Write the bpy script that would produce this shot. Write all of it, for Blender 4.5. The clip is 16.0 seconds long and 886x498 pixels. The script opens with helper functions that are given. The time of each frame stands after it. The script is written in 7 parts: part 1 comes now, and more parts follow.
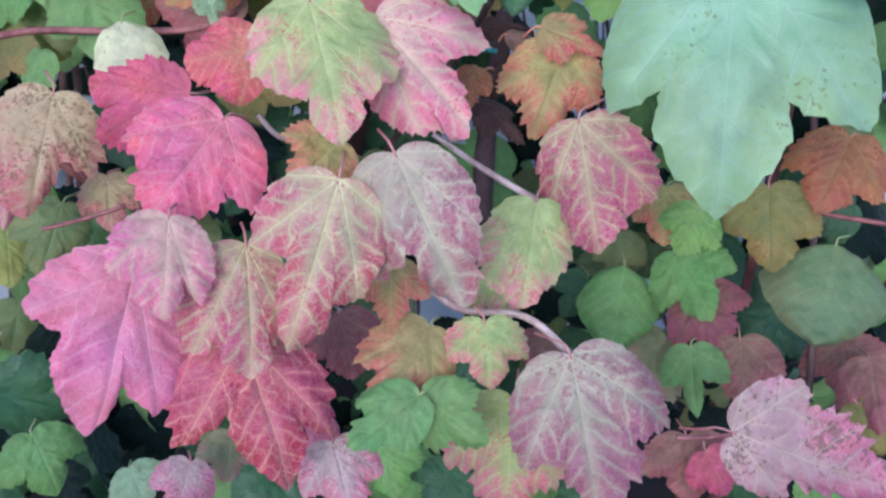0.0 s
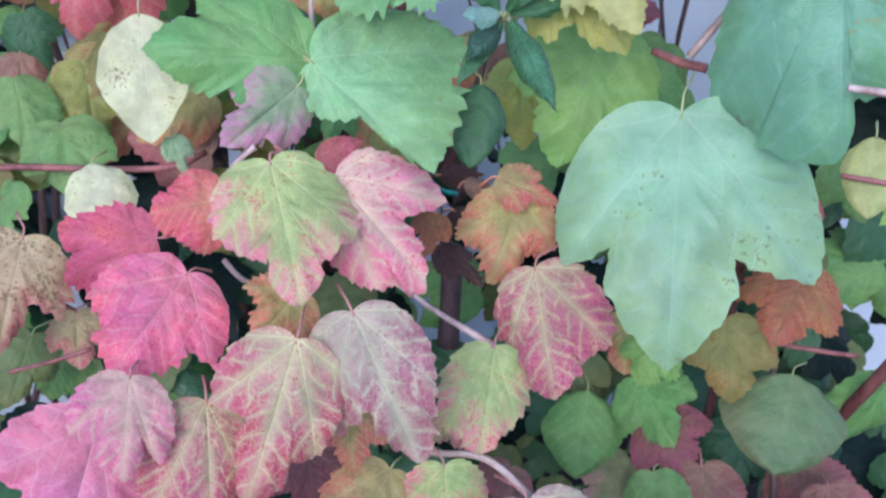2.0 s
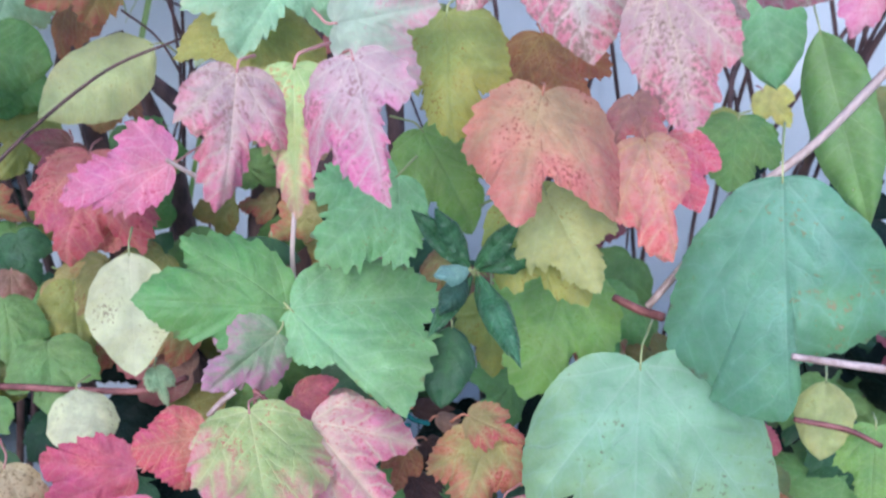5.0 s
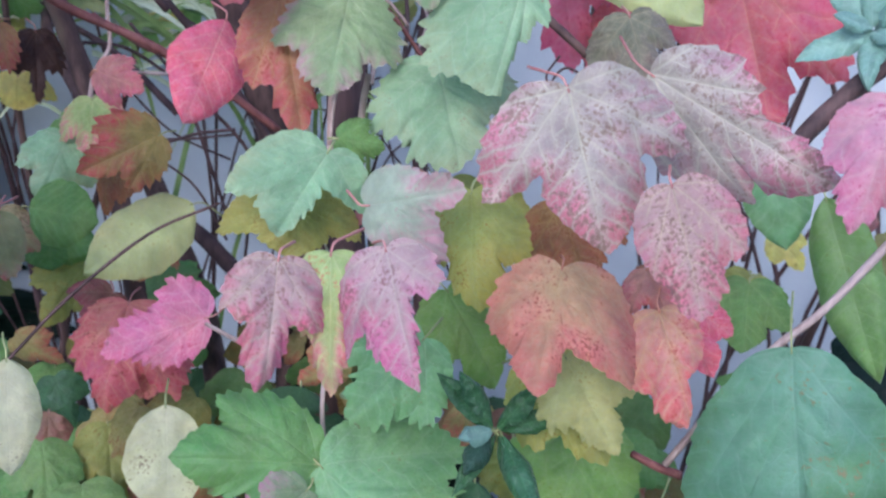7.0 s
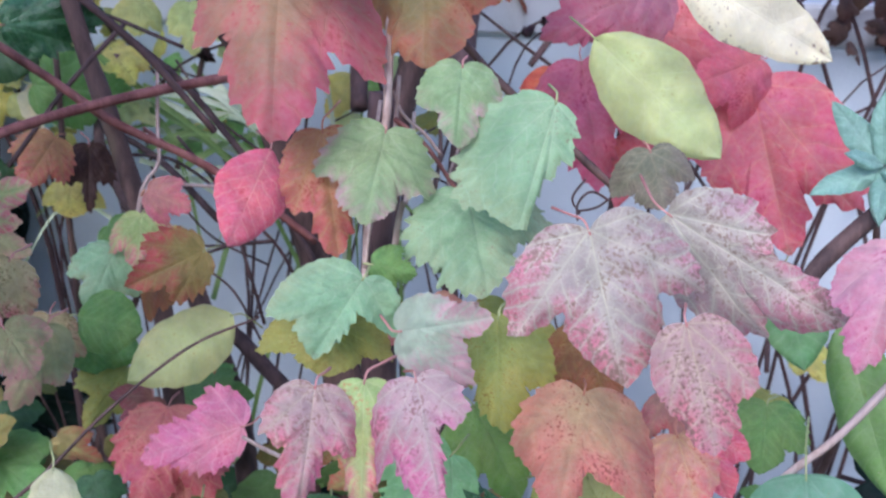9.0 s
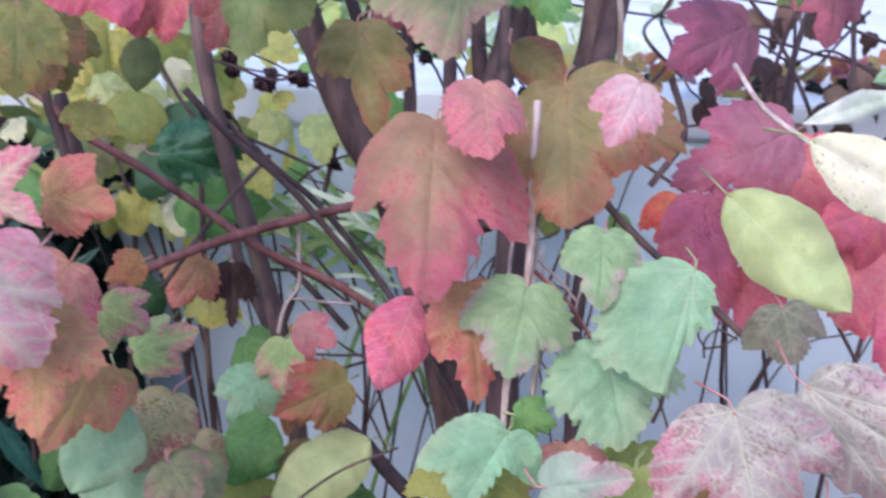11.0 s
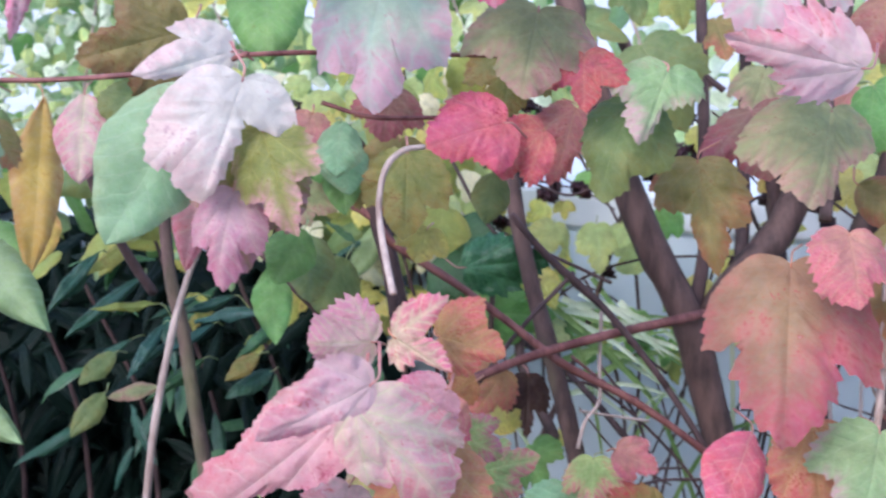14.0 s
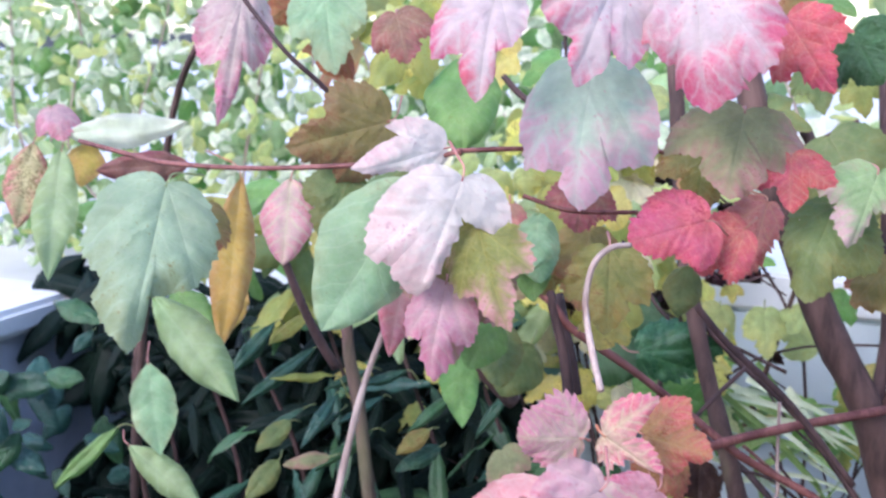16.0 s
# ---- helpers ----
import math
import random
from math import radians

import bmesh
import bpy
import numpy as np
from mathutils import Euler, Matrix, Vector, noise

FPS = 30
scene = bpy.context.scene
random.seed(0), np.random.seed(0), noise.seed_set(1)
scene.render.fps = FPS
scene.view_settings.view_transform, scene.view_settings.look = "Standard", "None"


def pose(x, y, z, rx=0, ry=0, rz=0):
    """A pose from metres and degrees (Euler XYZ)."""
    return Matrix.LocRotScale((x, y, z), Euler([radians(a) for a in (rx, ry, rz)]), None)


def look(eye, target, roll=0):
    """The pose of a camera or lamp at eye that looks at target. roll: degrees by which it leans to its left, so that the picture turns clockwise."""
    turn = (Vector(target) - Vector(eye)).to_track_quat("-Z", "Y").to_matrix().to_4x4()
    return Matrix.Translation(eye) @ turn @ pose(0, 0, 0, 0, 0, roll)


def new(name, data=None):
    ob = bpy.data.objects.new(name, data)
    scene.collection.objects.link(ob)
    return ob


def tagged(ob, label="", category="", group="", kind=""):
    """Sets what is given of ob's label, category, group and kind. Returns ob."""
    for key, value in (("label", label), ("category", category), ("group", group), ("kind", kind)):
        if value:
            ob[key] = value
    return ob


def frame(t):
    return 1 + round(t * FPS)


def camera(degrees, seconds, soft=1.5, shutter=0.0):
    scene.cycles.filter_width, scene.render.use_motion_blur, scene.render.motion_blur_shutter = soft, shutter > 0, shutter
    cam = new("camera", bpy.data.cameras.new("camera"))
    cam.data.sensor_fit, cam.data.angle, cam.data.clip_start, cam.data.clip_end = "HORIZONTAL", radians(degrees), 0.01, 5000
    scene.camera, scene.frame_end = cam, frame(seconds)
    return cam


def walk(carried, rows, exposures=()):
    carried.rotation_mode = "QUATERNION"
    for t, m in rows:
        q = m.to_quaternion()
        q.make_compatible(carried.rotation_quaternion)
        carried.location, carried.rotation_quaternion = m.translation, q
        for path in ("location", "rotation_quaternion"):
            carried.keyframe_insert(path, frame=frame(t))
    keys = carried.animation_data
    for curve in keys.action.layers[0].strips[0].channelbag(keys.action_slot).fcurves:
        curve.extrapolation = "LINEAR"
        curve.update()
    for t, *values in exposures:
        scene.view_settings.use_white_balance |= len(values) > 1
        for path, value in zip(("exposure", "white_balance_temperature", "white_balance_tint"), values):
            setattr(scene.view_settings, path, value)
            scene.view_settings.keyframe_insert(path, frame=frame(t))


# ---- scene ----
cam = camera(44.85, 16.0, soft=2.3, shutter=0.5)
# a small round aperture, focused on the near leaves
cam.data.dof.use_dof, cam.data.dof.focus_distance, cam.data.dof.aperture_fstop = True, 0.56, 20.0
# seconds, eye in metres, yaw, pitch and roll in degrees
PATH = [
    (0, -0.0010, 0.0011, 1.3998, -0.10, -41.95, 0.34),
    (0.5, 0.0026, 0.0060, 1.4109, -0.27, -41.20, 0.36),
    (1, 0.0065, 0.0103, 1.4200, -0.36, -40.48, 0.41),
    (1.5, 0.0108, 0.0136, 1.4292, -0.58, -39.48, 0.48),
    (2, 0.0121, 0.0176, 1.4410, -1.14, -38.31, 0.89),
    (2.5, 0.0127, 0.0180, 1.4481, -1.60, -36.84, 1.19),
    (3, 0.0135, 0.0202, 1.4571, -2.15, -35.71, 1.60),
    (3.5, 0.0138, 0.0195, 1.4637, -2.39, -34.18, 1.86),
    (4, 0.0144, 0.0204, 1.4729, -2.39, -32.65, 1.89),
    (4.5, 0.0152, 0.0225, 1.4862, -2.38, -31.66, 2.01),
    (5, 0.0152, 0.0235, 1.5005, -2.22, -30.49, 2.08),
    (7.5, 0.0106, 0.0073, 1.5509, -0.47, -23.70, 1.85),
    (8, 0.0122, 0.0018, 1.5586, -0.18, -22.56, 2.18),
    (10.5, -0.0024, -0.0155, 1.6238, 4.64, -18.80, 0.89),
    (11, -0.0217, -0.0205, 1.6452, 6.10, -18.29, 1.13),
    (11.5, -0.0431, -0.0284, 1.6527, 7.87, -17.27, 1.35),
    (12, -0.0606, -0.0336, 1.6594, 9.59, -16.58, 0.95),
    (12.5, -0.0797, -0.0388, 1.6664, 11.36, -15.83, 0.43),
    (13, -0.0929, -0.0410, 1.6743, 12.80, -15.41, 0.24),
    (13.5, -0.1068, -0.0449, 1.6826, 14.44, -15.04, 0.16),
    (14, -0.1181, -0.0482, 1.6867, 16.27, -14.58, -0.02),
    (14.5, -0.1269, -0.0498, 1.6910, 18.41, -14.09, -0.10),
    (15, -0.1355, -0.0535, 1.6980, 20.52, -13.45, -0.22),
    (15.5, -0.1485, -0.0602, 1.7046, 22.12, -12.59, 0.03),
    (16, -0.1574, -0.0713, 1.7082, 23.04, -11.41, 0.18),
]
EXPOSURE = [(t, 1.62 + e, k, m) for t, e, k, m in ((0, 0.22, 5580, 24), (2, 0.26, 5580, 23), (4, 0.24, 5620, 21), (5, 0.22, 5620, 21), (7.5, -0.20, 5700, 24), (8.2, -0.16, 5750, 24), (10.5, 0.00, 5800, 24), (12, 0.02, 5920, 24), (14, 0.08, 5950, 19), (15, 0.16, 6000, 18), (16, 0.17, 6020, 23))]
walk(cam, [(t, pose(x, y, z, 90 + pitch, 0, yaw) @ pose(0, 0, 0, 0, 0, roll)) for t, x, y, z, yaw, pitch, roll in PATH], EXPOSURE)
# ---- world, sun and sky ----
world = bpy.data.worlds.new("overcast_sky")
scene.world = world
world.use_nodes = True
wt = world.node_tree
sky = wt.nodes.new("ShaderNodeTexSky")
sky.sky_type, sky.sun_disc = "NISHITA", False
sky.sun_elevation, sky.sun_rotation = radians(36), radians(197)
sky.air_density, sky.dust_density, sky.ozone_density = 1.0, 1.2, 1.0
wt.nodes["Background"].inputs["Strength"].default_value = 0.15
wt.links.new(sky.outputs["Color"], wt.nodes["Background"].inputs["Color"])

sun_data = bpy.data.lights.new("sun", "SUN")
sun_data.energy, sun_data.angle, sun_data.color = 0.8, radians(30), (1.0, 0.97, 0.94)
sun = new("sun", sun_data)
sun.matrix_world = look((-1.0, -3.4, 4.2), (0.0, 0.6, 1.2))


# ---- materials ----
def srgb(r, g, b, k=0.88):
    """Linear colour of an sRGB triple 0 to 255, times k."""
    out = []
    for v in (r, g, b):
        v = v / 255
        out.append(k * (v / 12.92 if v <= 0.04045 else ((v + 0.055) / 1.055) ** 2.4))
    return (*out, 1.0)


class Nodes:
    """A short hand for shader trees."""

    def __init__(self, name):
        self.mat = bpy.data.materials.new(name)
        self.mat.use_nodes = True
        self.tree = self.mat.node_tree
        self.bsdf = self.tree.nodes["Principled BSDF"]
        self.out = self.tree.nodes["Material Output"]

    def put(self, socket, value):
        if isinstance(value, bpy.types.NodeSocket):
            self.tree.links.new(value, socket)
        else:
            socket.default_value = value

    def node(self, kind, **settings):
        n = self.tree.nodes.new(kind)
        for key, value in settings.items():
            setattr(n, key, value)
        return n

    def math(self, op, a, b=0.0, clamp=False):
        n = self.node("ShaderNodeMath", operation=op, use_clamp=clamp)
        self.put(n.inputs[0], a)
        self.put(n.inputs[1], b)
        return n.outputs[0]

    def ramp(self, value, lo, hi, a=0.0, b=1.0):
        n = self.node("ShaderNodeMapRange", interpolation_type="SMOOTHSTEP")
        for socket, v in zip(n.inputs, (value, lo, hi, a, b)):
            self.put(socket, v)
        return n.outputs[0]

    def mix(self, fac, a, b):
        n = self.node("ShaderNodeMix", data_type="RGBA")
        self.put(n.inputs[0], fac)
        self.put(n.inputs[6], a)
        self.put(n.inputs[7], b)
        return n.outputs[2]

    def noise(self, vector, scale, detail=3.0, rough=0.55):
        n = self.node("ShaderNodeTexNoise")
        if vector is not None:
            self.put(n.inputs["Vector"], vector)
        self.put(n.inputs["Scale"], scale)
        self.put(n.inputs["Detail"], detail)
        self.put(n.inputs["Roughness"], rough)
        return n.outputs[0]

    def bump(self, height, strength, distance):
        n = self.node("ShaderNodeBump")
        self.put(n.inputs["Strength"], strength)
        self.put(n.inputs["Distance"], distance)
        self.put(n.inputs["Height"], height)
        self.put(self.bsdf.inputs["Normal"], n.outputs[0])


def leaf_material(name, edge, mid, vein, spot=None, spots=0.0, veins=0.8, halo=0.3, start=0.35, end=0.95, rough=0.5, glow=0.4, net_strength=0.36, shine=0.45, bias=0.2):
    """Leaf skin: mid colour at the heart, edge colour towards the rim, vein colour on the ribs, spots in between."""
    n = Nodes(name)
    info = n.math("FRACT", n.math("ADD", n.node("ShaderNodeObjectInfo").outputs["Random"], n.node("ShaderNodeNewGeometry").outputs["Random Per Island"]))
    rib = n.node("ShaderNodeUVMap", uv_map="rib").outputs[0]
    blade = n.node("ShaderNodeUVMap", uv_map="blade").outputs[0]
    rim = n.node("ShaderNodeAttribute", attribute_name="rim").outputs["Fac"]
    shift = n.node("ShaderNodeCombineXYZ")
    for k, f in enumerate((37.0, 91.0, 53.0)):
        n.put(shift.inputs[k], n.math("MULTIPLY", info, f))
    moved = n.node("ShaderNodeVectorMath", operation="ADD")
    n.put(moved.inputs[0], blade)
    n.put(moved.inputs[1], shift.outputs[0])
    place = moved.outputs[0]
    parts = n.node("ShaderNodeSeparateXYZ")
    n.put(parts.inputs[0], rib)
    across, along = n.math("ABSOLUTE", parts.outputs[0]), parts.outputs[1]
    side = n.math("SIGN", parts.outputs[0])
    broad, fine = n.noise(place, 3.2, 3), n.noise(place, 34.0, 4, 0.65)
    wobble = n.math("ADD", n.math("MULTIPLY", n.math("SUBTRACT", broad, 0.5), 0.22), n.math("MULTIPLY", n.math("SUBTRACT", n.noise(place, 9.0, 2), 0.5), 0.05))
    # ribs, side ribs and net
    main = n.ramp(n.math("ADD", across, n.math("MULTIPLY", along, 0.005)), 0.002, 0.0115, 1.0, 0.0)
    steps = n.math("ADD", n.math("MULTIPLY", n.math("SUBTRACT", n.math("ADD", along, wobble), n.math("MULTIPLY", across, 0.85)), 7.0), n.math("MULTIPLY", side, 0.23))
    gap = n.math("PINGPONG", steps, 0.5)
    second = n.ramp(gap, 0.008, 0.06, 1.0, 0.0)
    rungs = n.math("PINGPONG", n.math("ADD", n.math("MULTIPLY", n.math("ADD", n.math("MULTIPLY", along, 0.8), across), 12.0), n.math("MULTIPLY", wobble, 14.0)), 0.5)
    cross = n.ramp(rungs, 0.01, 0.10, 0.26, 0.0)
    net = n.node("ShaderNodeTexVoronoi", feature="DISTANCE_TO_EDGE")
    warp = n.node("ShaderNodeTexNoise")
    n.put(warp.inputs["Vector"], place)
    n.put(warp.inputs["Scale"], 11.0)
    bent = n.node("ShaderNodeVectorMath", operation="MULTIPLY_ADD")
    n.put(bent.inputs[0], warp.outputs["Color"])
    bent.inputs[1].default_value = (0.09, 0.09, 0.0)
    n.put(bent.inputs[2], place)
    n.put(net.inputs["Vector"], bent.outputs[0])
    n.put(net.inputs["Scale"], 18.0)
    third = n.ramp(net.outputs["Distance"], 0.008, 0.06, 1.0, 0.0)
    ribs = n.math("MAXIMUM", main, n.math("MAXIMUM", n.math("MULTIPLY", second, 0.8), n.math("MAXIMUM", cross, n.math("MULTIPLY", third, net_strength))))
    near = n.math("MAXIMUM", n.ramp(across, 0.0, 0.08, 1.0, 0.0), n.math("MULTIPLY", n.ramp(gap, 0.0, 0.30, 1.0, 0.0), 0.75))
    # colour
    lean = n.node("ShaderNodeVectorMath", operation="DOT_PRODUCT")
    n.put(lean.inputs[0], blade)
    aim = n.node("ShaderNodeCombineXYZ")
    n.put(aim.inputs[0], n.math("SINE", n.math("MULTIPLY", info, 40.0)))
    n.put(aim.inputs[1], n.math("MULTIPLY", n.math("COSINE", n.math("MULTIPLY", info, 40.0)), 0.4))
    n.put(lean.inputs[1], aim.outputs[0])
    patch = n.math("ADD", n.math("MULTIPLY", n.math("SUBTRACT", broad, 0.5), 1.3), n.math("MULTIPLY", n.math("SUBTRACT", fine, 0.5), 0.4))
    patch = n.math("ADD", patch, n.math("MULTIPLY", lean.outputs["Value"], 0.35))
    zone = n.ramp(n.math("SUBTRACT", n.math("ADD", rim, patch), n.math("MULTIPLY", n.math("SUBTRACT", near, 0.35), bias)), start - 0.15, end + 0.24)
    colour = n.mix(zone, mid, edge)
    colour = n.mix(n.math("MULTIPLY", near, halo), colour, vein)
    fade = n.ramp(n.noise(place, 2.1, 2), 0.3, 0.62, 0.6, 1.0)
    colour = n.mix(n.math("MULTIPLY", n.math("MULTIPLY", ribs, veins), fade), colour, vein)
    if spot:
        dots = n.ramp(n.math("ADD", fine, n.math("MULTIPLY", n.math("SUBTRACT", broad, 0.5), 0.7)), 0.70 - 0.22 * spots, 0.80 - 0.2 * spots)
        dots = n.math("MULTIPLY", dots, n.math("SUBTRACT", 1.0, n.math("MULTIPLY", ribs, 0.8)))
        colour = n.mix(n.math("MULTIPLY", dots, 0.85), colour, spot)
    burnt = n.ramp(n.math("ADD", rim, n.math("MULTIPLY", n.math("SUBTRACT", n.noise(place, 6.0, 4, 0.65), 0.5), 0.9)), 1.08, 1.22, 0.0, 0.65)
    colour = n.mix(burnt, colour, (0.16, 0.075, 0.04, 1.0))
    # tiny specular highlights, painted into the skin as pale dots
    glint = n.ramp(n.noise(place, 34.0, 2, 0.5), 0.77, 0.80)
    colour = n.mix(n.math("MULTIPLY", glint, 0.5), colour, (0.72, 0.7, 0.66, 1.0))
    hue = n.node("ShaderNodeHueSaturation")
    n.put(hue.inputs["Hue"], n.math("ADD", n.math("ADD", 0.487, n.math("MULTIPLY", info, 0.026)), n.math("MULTIPLY", n.math("SUBTRACT", n.noise(place, 2.3, 3), 0.42), 0.07)))
    n.put(hue.inputs["Saturation"], n.ramp(fine, 0.25, 0.75, 0.88, 1.0))
    n.put(hue.inputs["Value"], n.math("MULTIPLY", n.ramp(n.math("ADD", n.math("MULTIPLY", broad, 0.6), n.math("MULTIPLY", n.noise(place, 8.0, 4, 0.6), 0.4)), 0.3, 0.7, 0.8, 1.14), n.math("ADD", 0.92, n.math("MULTIPLY", info, 0.16))))
    n.put(hue.inputs["Color"], colour)
    skin = hue.outputs[0]
    n.put(n.bsdf.inputs["Base Color"], skin)
    n.put(n.bsdf.inputs["Roughness"], n.ramp(fine, 0.3, 0.7, rough - 0.08, rough + 0.1))
    n.put(n.bsdf.inputs["Specular IOR Level"], shine)
    n.put(n.bsdf.inputs["Sheen Weight"], 0.15 * shine)
    relief = n.math("ADD", n.math("MULTIPLY", ribs, -0.25), n.math("ADD", n.math("MULTIPLY", fine, 0.35), n.math("MULTIPLY", n.noise(place, 10.0, 3), 1.6)))
    n.bump(relief, 0.7, 0.0016)
    thin = n.node("ShaderNodeBsdfTranslucent")
    n.put(thin.inputs["Color"], skin)
    blend = n.node("ShaderNodeMixShader")
    blend.inputs[0].default_value = glow
    n.tree.links.new(n.bsdf.outputs[0], blend.inputs[1])
    n.tree.links.new(thin.outputs[0], blend.inputs[2])
    n.tree.links.new(blend.outputs[0], n.out.inputs["Surface"])
    return n.mat


def bark_material(name, dark, light, scale=60.0, rough=0.75, lichen=None):
    n = Nodes(name)
    where = n.node("ShaderNodeTexCoord").outputs["Object"]
    stretch = n.node("ShaderNodeMapping")
    n.put(stretch.inputs["Vector"], where)
    stretch.inputs["Scale"].default_value = (1.0, 1.0, 0.22)
    streak, spot = n.noise(stretch.outputs[0], scale, 5, 0.65), n.noise(where, 14.0, 3)
    colour = n.mix(n.ramp(streak, 0.3, 0.7), dark, light)
    colour = n.mix(n.ramp(spot, 0.50, 0.72, 0.0, 0.7), colour, light)
    band = n.noise(stretch.outputs[0], 16.0, 3)
    colour = n.mix(n.ramp(band, 0.55, 0.7, 0.0, 0.55), colour, dark)
    if lichen:
        colour = n.mix(n.ramp(n.noise(stretch.outputs[0], 9.0, 4), 0.6, 0.72, 0.0, 0.45), colour, lichen)
    n.put(n.bsdf.inputs["Base Color"], colour)
    n.put(n.bsdf.inputs["Roughness"], rough)
    n.bump(n.math("ADD", streak, n.math("MULTIPLY", spot, 1.5)), 0.9, 0.003)
    return n.mat


def masonry_material(name, light, dark, scale=3.0, grain=220.0, rough=0.9):
    n = Nodes(name)
    where = n.node("ShaderNodeTexCoord").outputs["Object"]
    stain, fine = n.noise(where, scale, 5, 0.6), n.noise(where, grain, 3, 0.7)
    streak = n.node("ShaderNodeMapping")
    n.put(streak.inputs["Vector"], where)
    streak.inputs["Scale"].default_value = (9.0, 9.0, 0.8)
    run = n.noise(streak.outputs[0], 1.6, 4, 0.6)
    colour = n.mix(n.ramp(stain, 0.35, 0.7), light, dark)
    colour = n.mix(n.ramp(run, 0.55, 0.8, 0.0, 0.4), colour, dark)
    colour = n.mix(n.ramp(fine, 0.3, 0.75, 0.0, 0.22), colour, dark)
    n.put(n.bsdf.inputs["Base Color"], colour)
    n.put(n.bsdf.inputs["Roughness"], rough)
    n.bump(n.math("ADD", fine, n.math("MULTIPLY", stain, 2.0)), 0.4, 0.002)
    return n.mat


# edge, heart, vein, (spot, amount), vein strength, halo, start, end
LEAF = {}


def palette(key, edge, mid, vein, spot=None, spots=0.0, **more):
    LEAF[key] = leaf_material(key + "_leaf", srgb(*edge), srgb(*mid), srgb(*vein), srgb(*spot) if spot else None, spots, **more)


palette("hotpink", (232, 92, 134), (230, 110, 146), (244, 170, 166), (206, 60, 92), 0.25, halo=0.15, veins=0.7)
palette("pink", (226, 112, 150), (228, 128, 160), (242, 170, 184), (204, 78, 118), 0.15, halo=0.15)
palette("pinkred", (212, 72, 104), (218, 94, 114), (232, 134, 130), (176, 48, 72), 0.25, veins=0.6, halo=0.15)
palette("pinkorange", (226, 78, 92), (222, 124, 100), (232, 172, 130), (200, 60, 70), 0.3, halo=0.3)
palette("pinkcream", (226, 116, 146), (218, 168, 152), (226, 206, 164), (206, 92, 110), 0.35, halo=0.4, bias=0.34)
palette("pinkmauve", (226, 126, 146), (232, 164, 172), (238, 190, 184), (200, 96, 118), 0.3, veins=0.55, halo=0.2, glow=0.45)
palette("palepink", (228, 142, 160), (236, 188, 194), (236, 202, 190), (210, 112, 122), 0.3, veins=0.5, halo=0.3, glow=0.45)
palette("palepinkhot", (228, 84, 128), (232, 208, 206), (232, 216, 204), (222, 120, 146), 0.3, veins=0.35, halo=0.2, start=0.55, end=1.05, glow=0.5)
palette("palepinkgreen", (230, 146, 162), (228, 186, 180), (220, 212, 168), (216, 122, 130), 0.25, halo=0.35, net_strength=0.4)
palette("greenpink", (224, 122, 138), (172, 194, 106), (208, 214, 140), (196, 100, 92), 0.4, halo=0.3, start=0.45, end=0.95, net_strength=0.4, bias=0.3)
palette("greenpink2", (236, 184, 194), (208, 228, 196), (222, 234, 206), (220, 170, 172), 0.2, veins=0.35, halo=0.2, start=0.45, glow=0.6)
palette("veinpink", (196, 86, 112), (192, 150, 128), (212, 208, 146), (176, 76, 96), 0.4, veins=1.0, halo=0.4, start=0.05, end=0.7, net_strength=0.5, bias=0.4)
palette("veincream", (178, 100, 112), (186, 166, 142), (208, 208, 162), (160, 96, 112), 0.5, veins=0.85, halo=0.4, start=0.25, end=0.9, net_strength=0.5, bias=0.4)
palette("redvein", (190, 46, 82), (214, 90, 118), (240, 166, 134), (150, 42, 60), 0.35, veins=0.95, halo=0.25, net_strength=0.46, bias=0.34)
palette("redgreen", (186, 70, 67), (140, 124, 62), (170, 140, 80), halo=0.25)
palette("red", (216, 82, 108), (214, 98, 112), (226, 140, 116), (190, 52, 66), 0.3, veins=0.6, halo=0.2)
palette("flame", (240, 84, 56), (236, 104, 64), (244, 150, 96), (200, 60, 44), 0.2, veins=0.5, halo=0.2, glow=0.5)
palette("redpink", (220, 94, 122), (216, 106, 130), (226, 132, 138), (180, 60, 86), 0.35, veins=0.5, halo=0.15, glow=0.5)
palette("dullred", (184, 88, 112), (172, 100, 120), (190, 122, 124), (150, 66, 86), 0.3, veins=0.5, halo=0.15)
palette("redsalmon", (214, 90, 107), (210, 108, 111), (222, 146, 120), (160, 62, 58), 0.4, halo=0.2)
palette("salmon", (214, 112, 115), (190, 156, 106), (214, 158, 120), (166, 74, 64), 0.45, halo=0.2, start=0.15, end=0.8)
palette("salmonolive", (220, 106, 114), (182, 148, 106), (200, 150, 114), (200, 98, 98), 0.25, veins=0.35, halo=0.2, start=0.25, end=0.85, glow=0.5, bias=0.1)
palette("salmonpink", (226, 100, 118), (220, 138, 126), (230, 180, 132), (196, 74, 80), 0.3, veins=0.55, halo=0.3)
palette("salmonorange", (216, 106, 96), (196, 134, 92), (206, 162, 100), (176, 84, 60), 0.35, halo=0.3)
palette("pinksalmon", (220, 112, 124), (206, 136, 126), (216, 158, 128), (190, 90, 92), 0.3, halo=0.2)
palette("orangegreen", (210, 104, 88), (172, 160, 90), (196, 176, 112), (160, 78, 54), 0.35, halo=0.35, start=0.3, end=0.85)
palette("orangebrown", (184, 92, 60), (160, 98, 60), (186, 132, 74), (130, 66, 38), 0.5, halo=0.3)
palette("oliveorange", (198, 116, 86), (158, 144, 82), (190, 158, 102), (156, 92, 66), 0.3, veins=0.5, halo=0.3, start=0.4, glow=0.5, bias=0.1)
palette("olive", (158, 132, 62), (136, 138, 62), (160, 152, 84), (130, 84, 46), 0.4, halo=0.2)
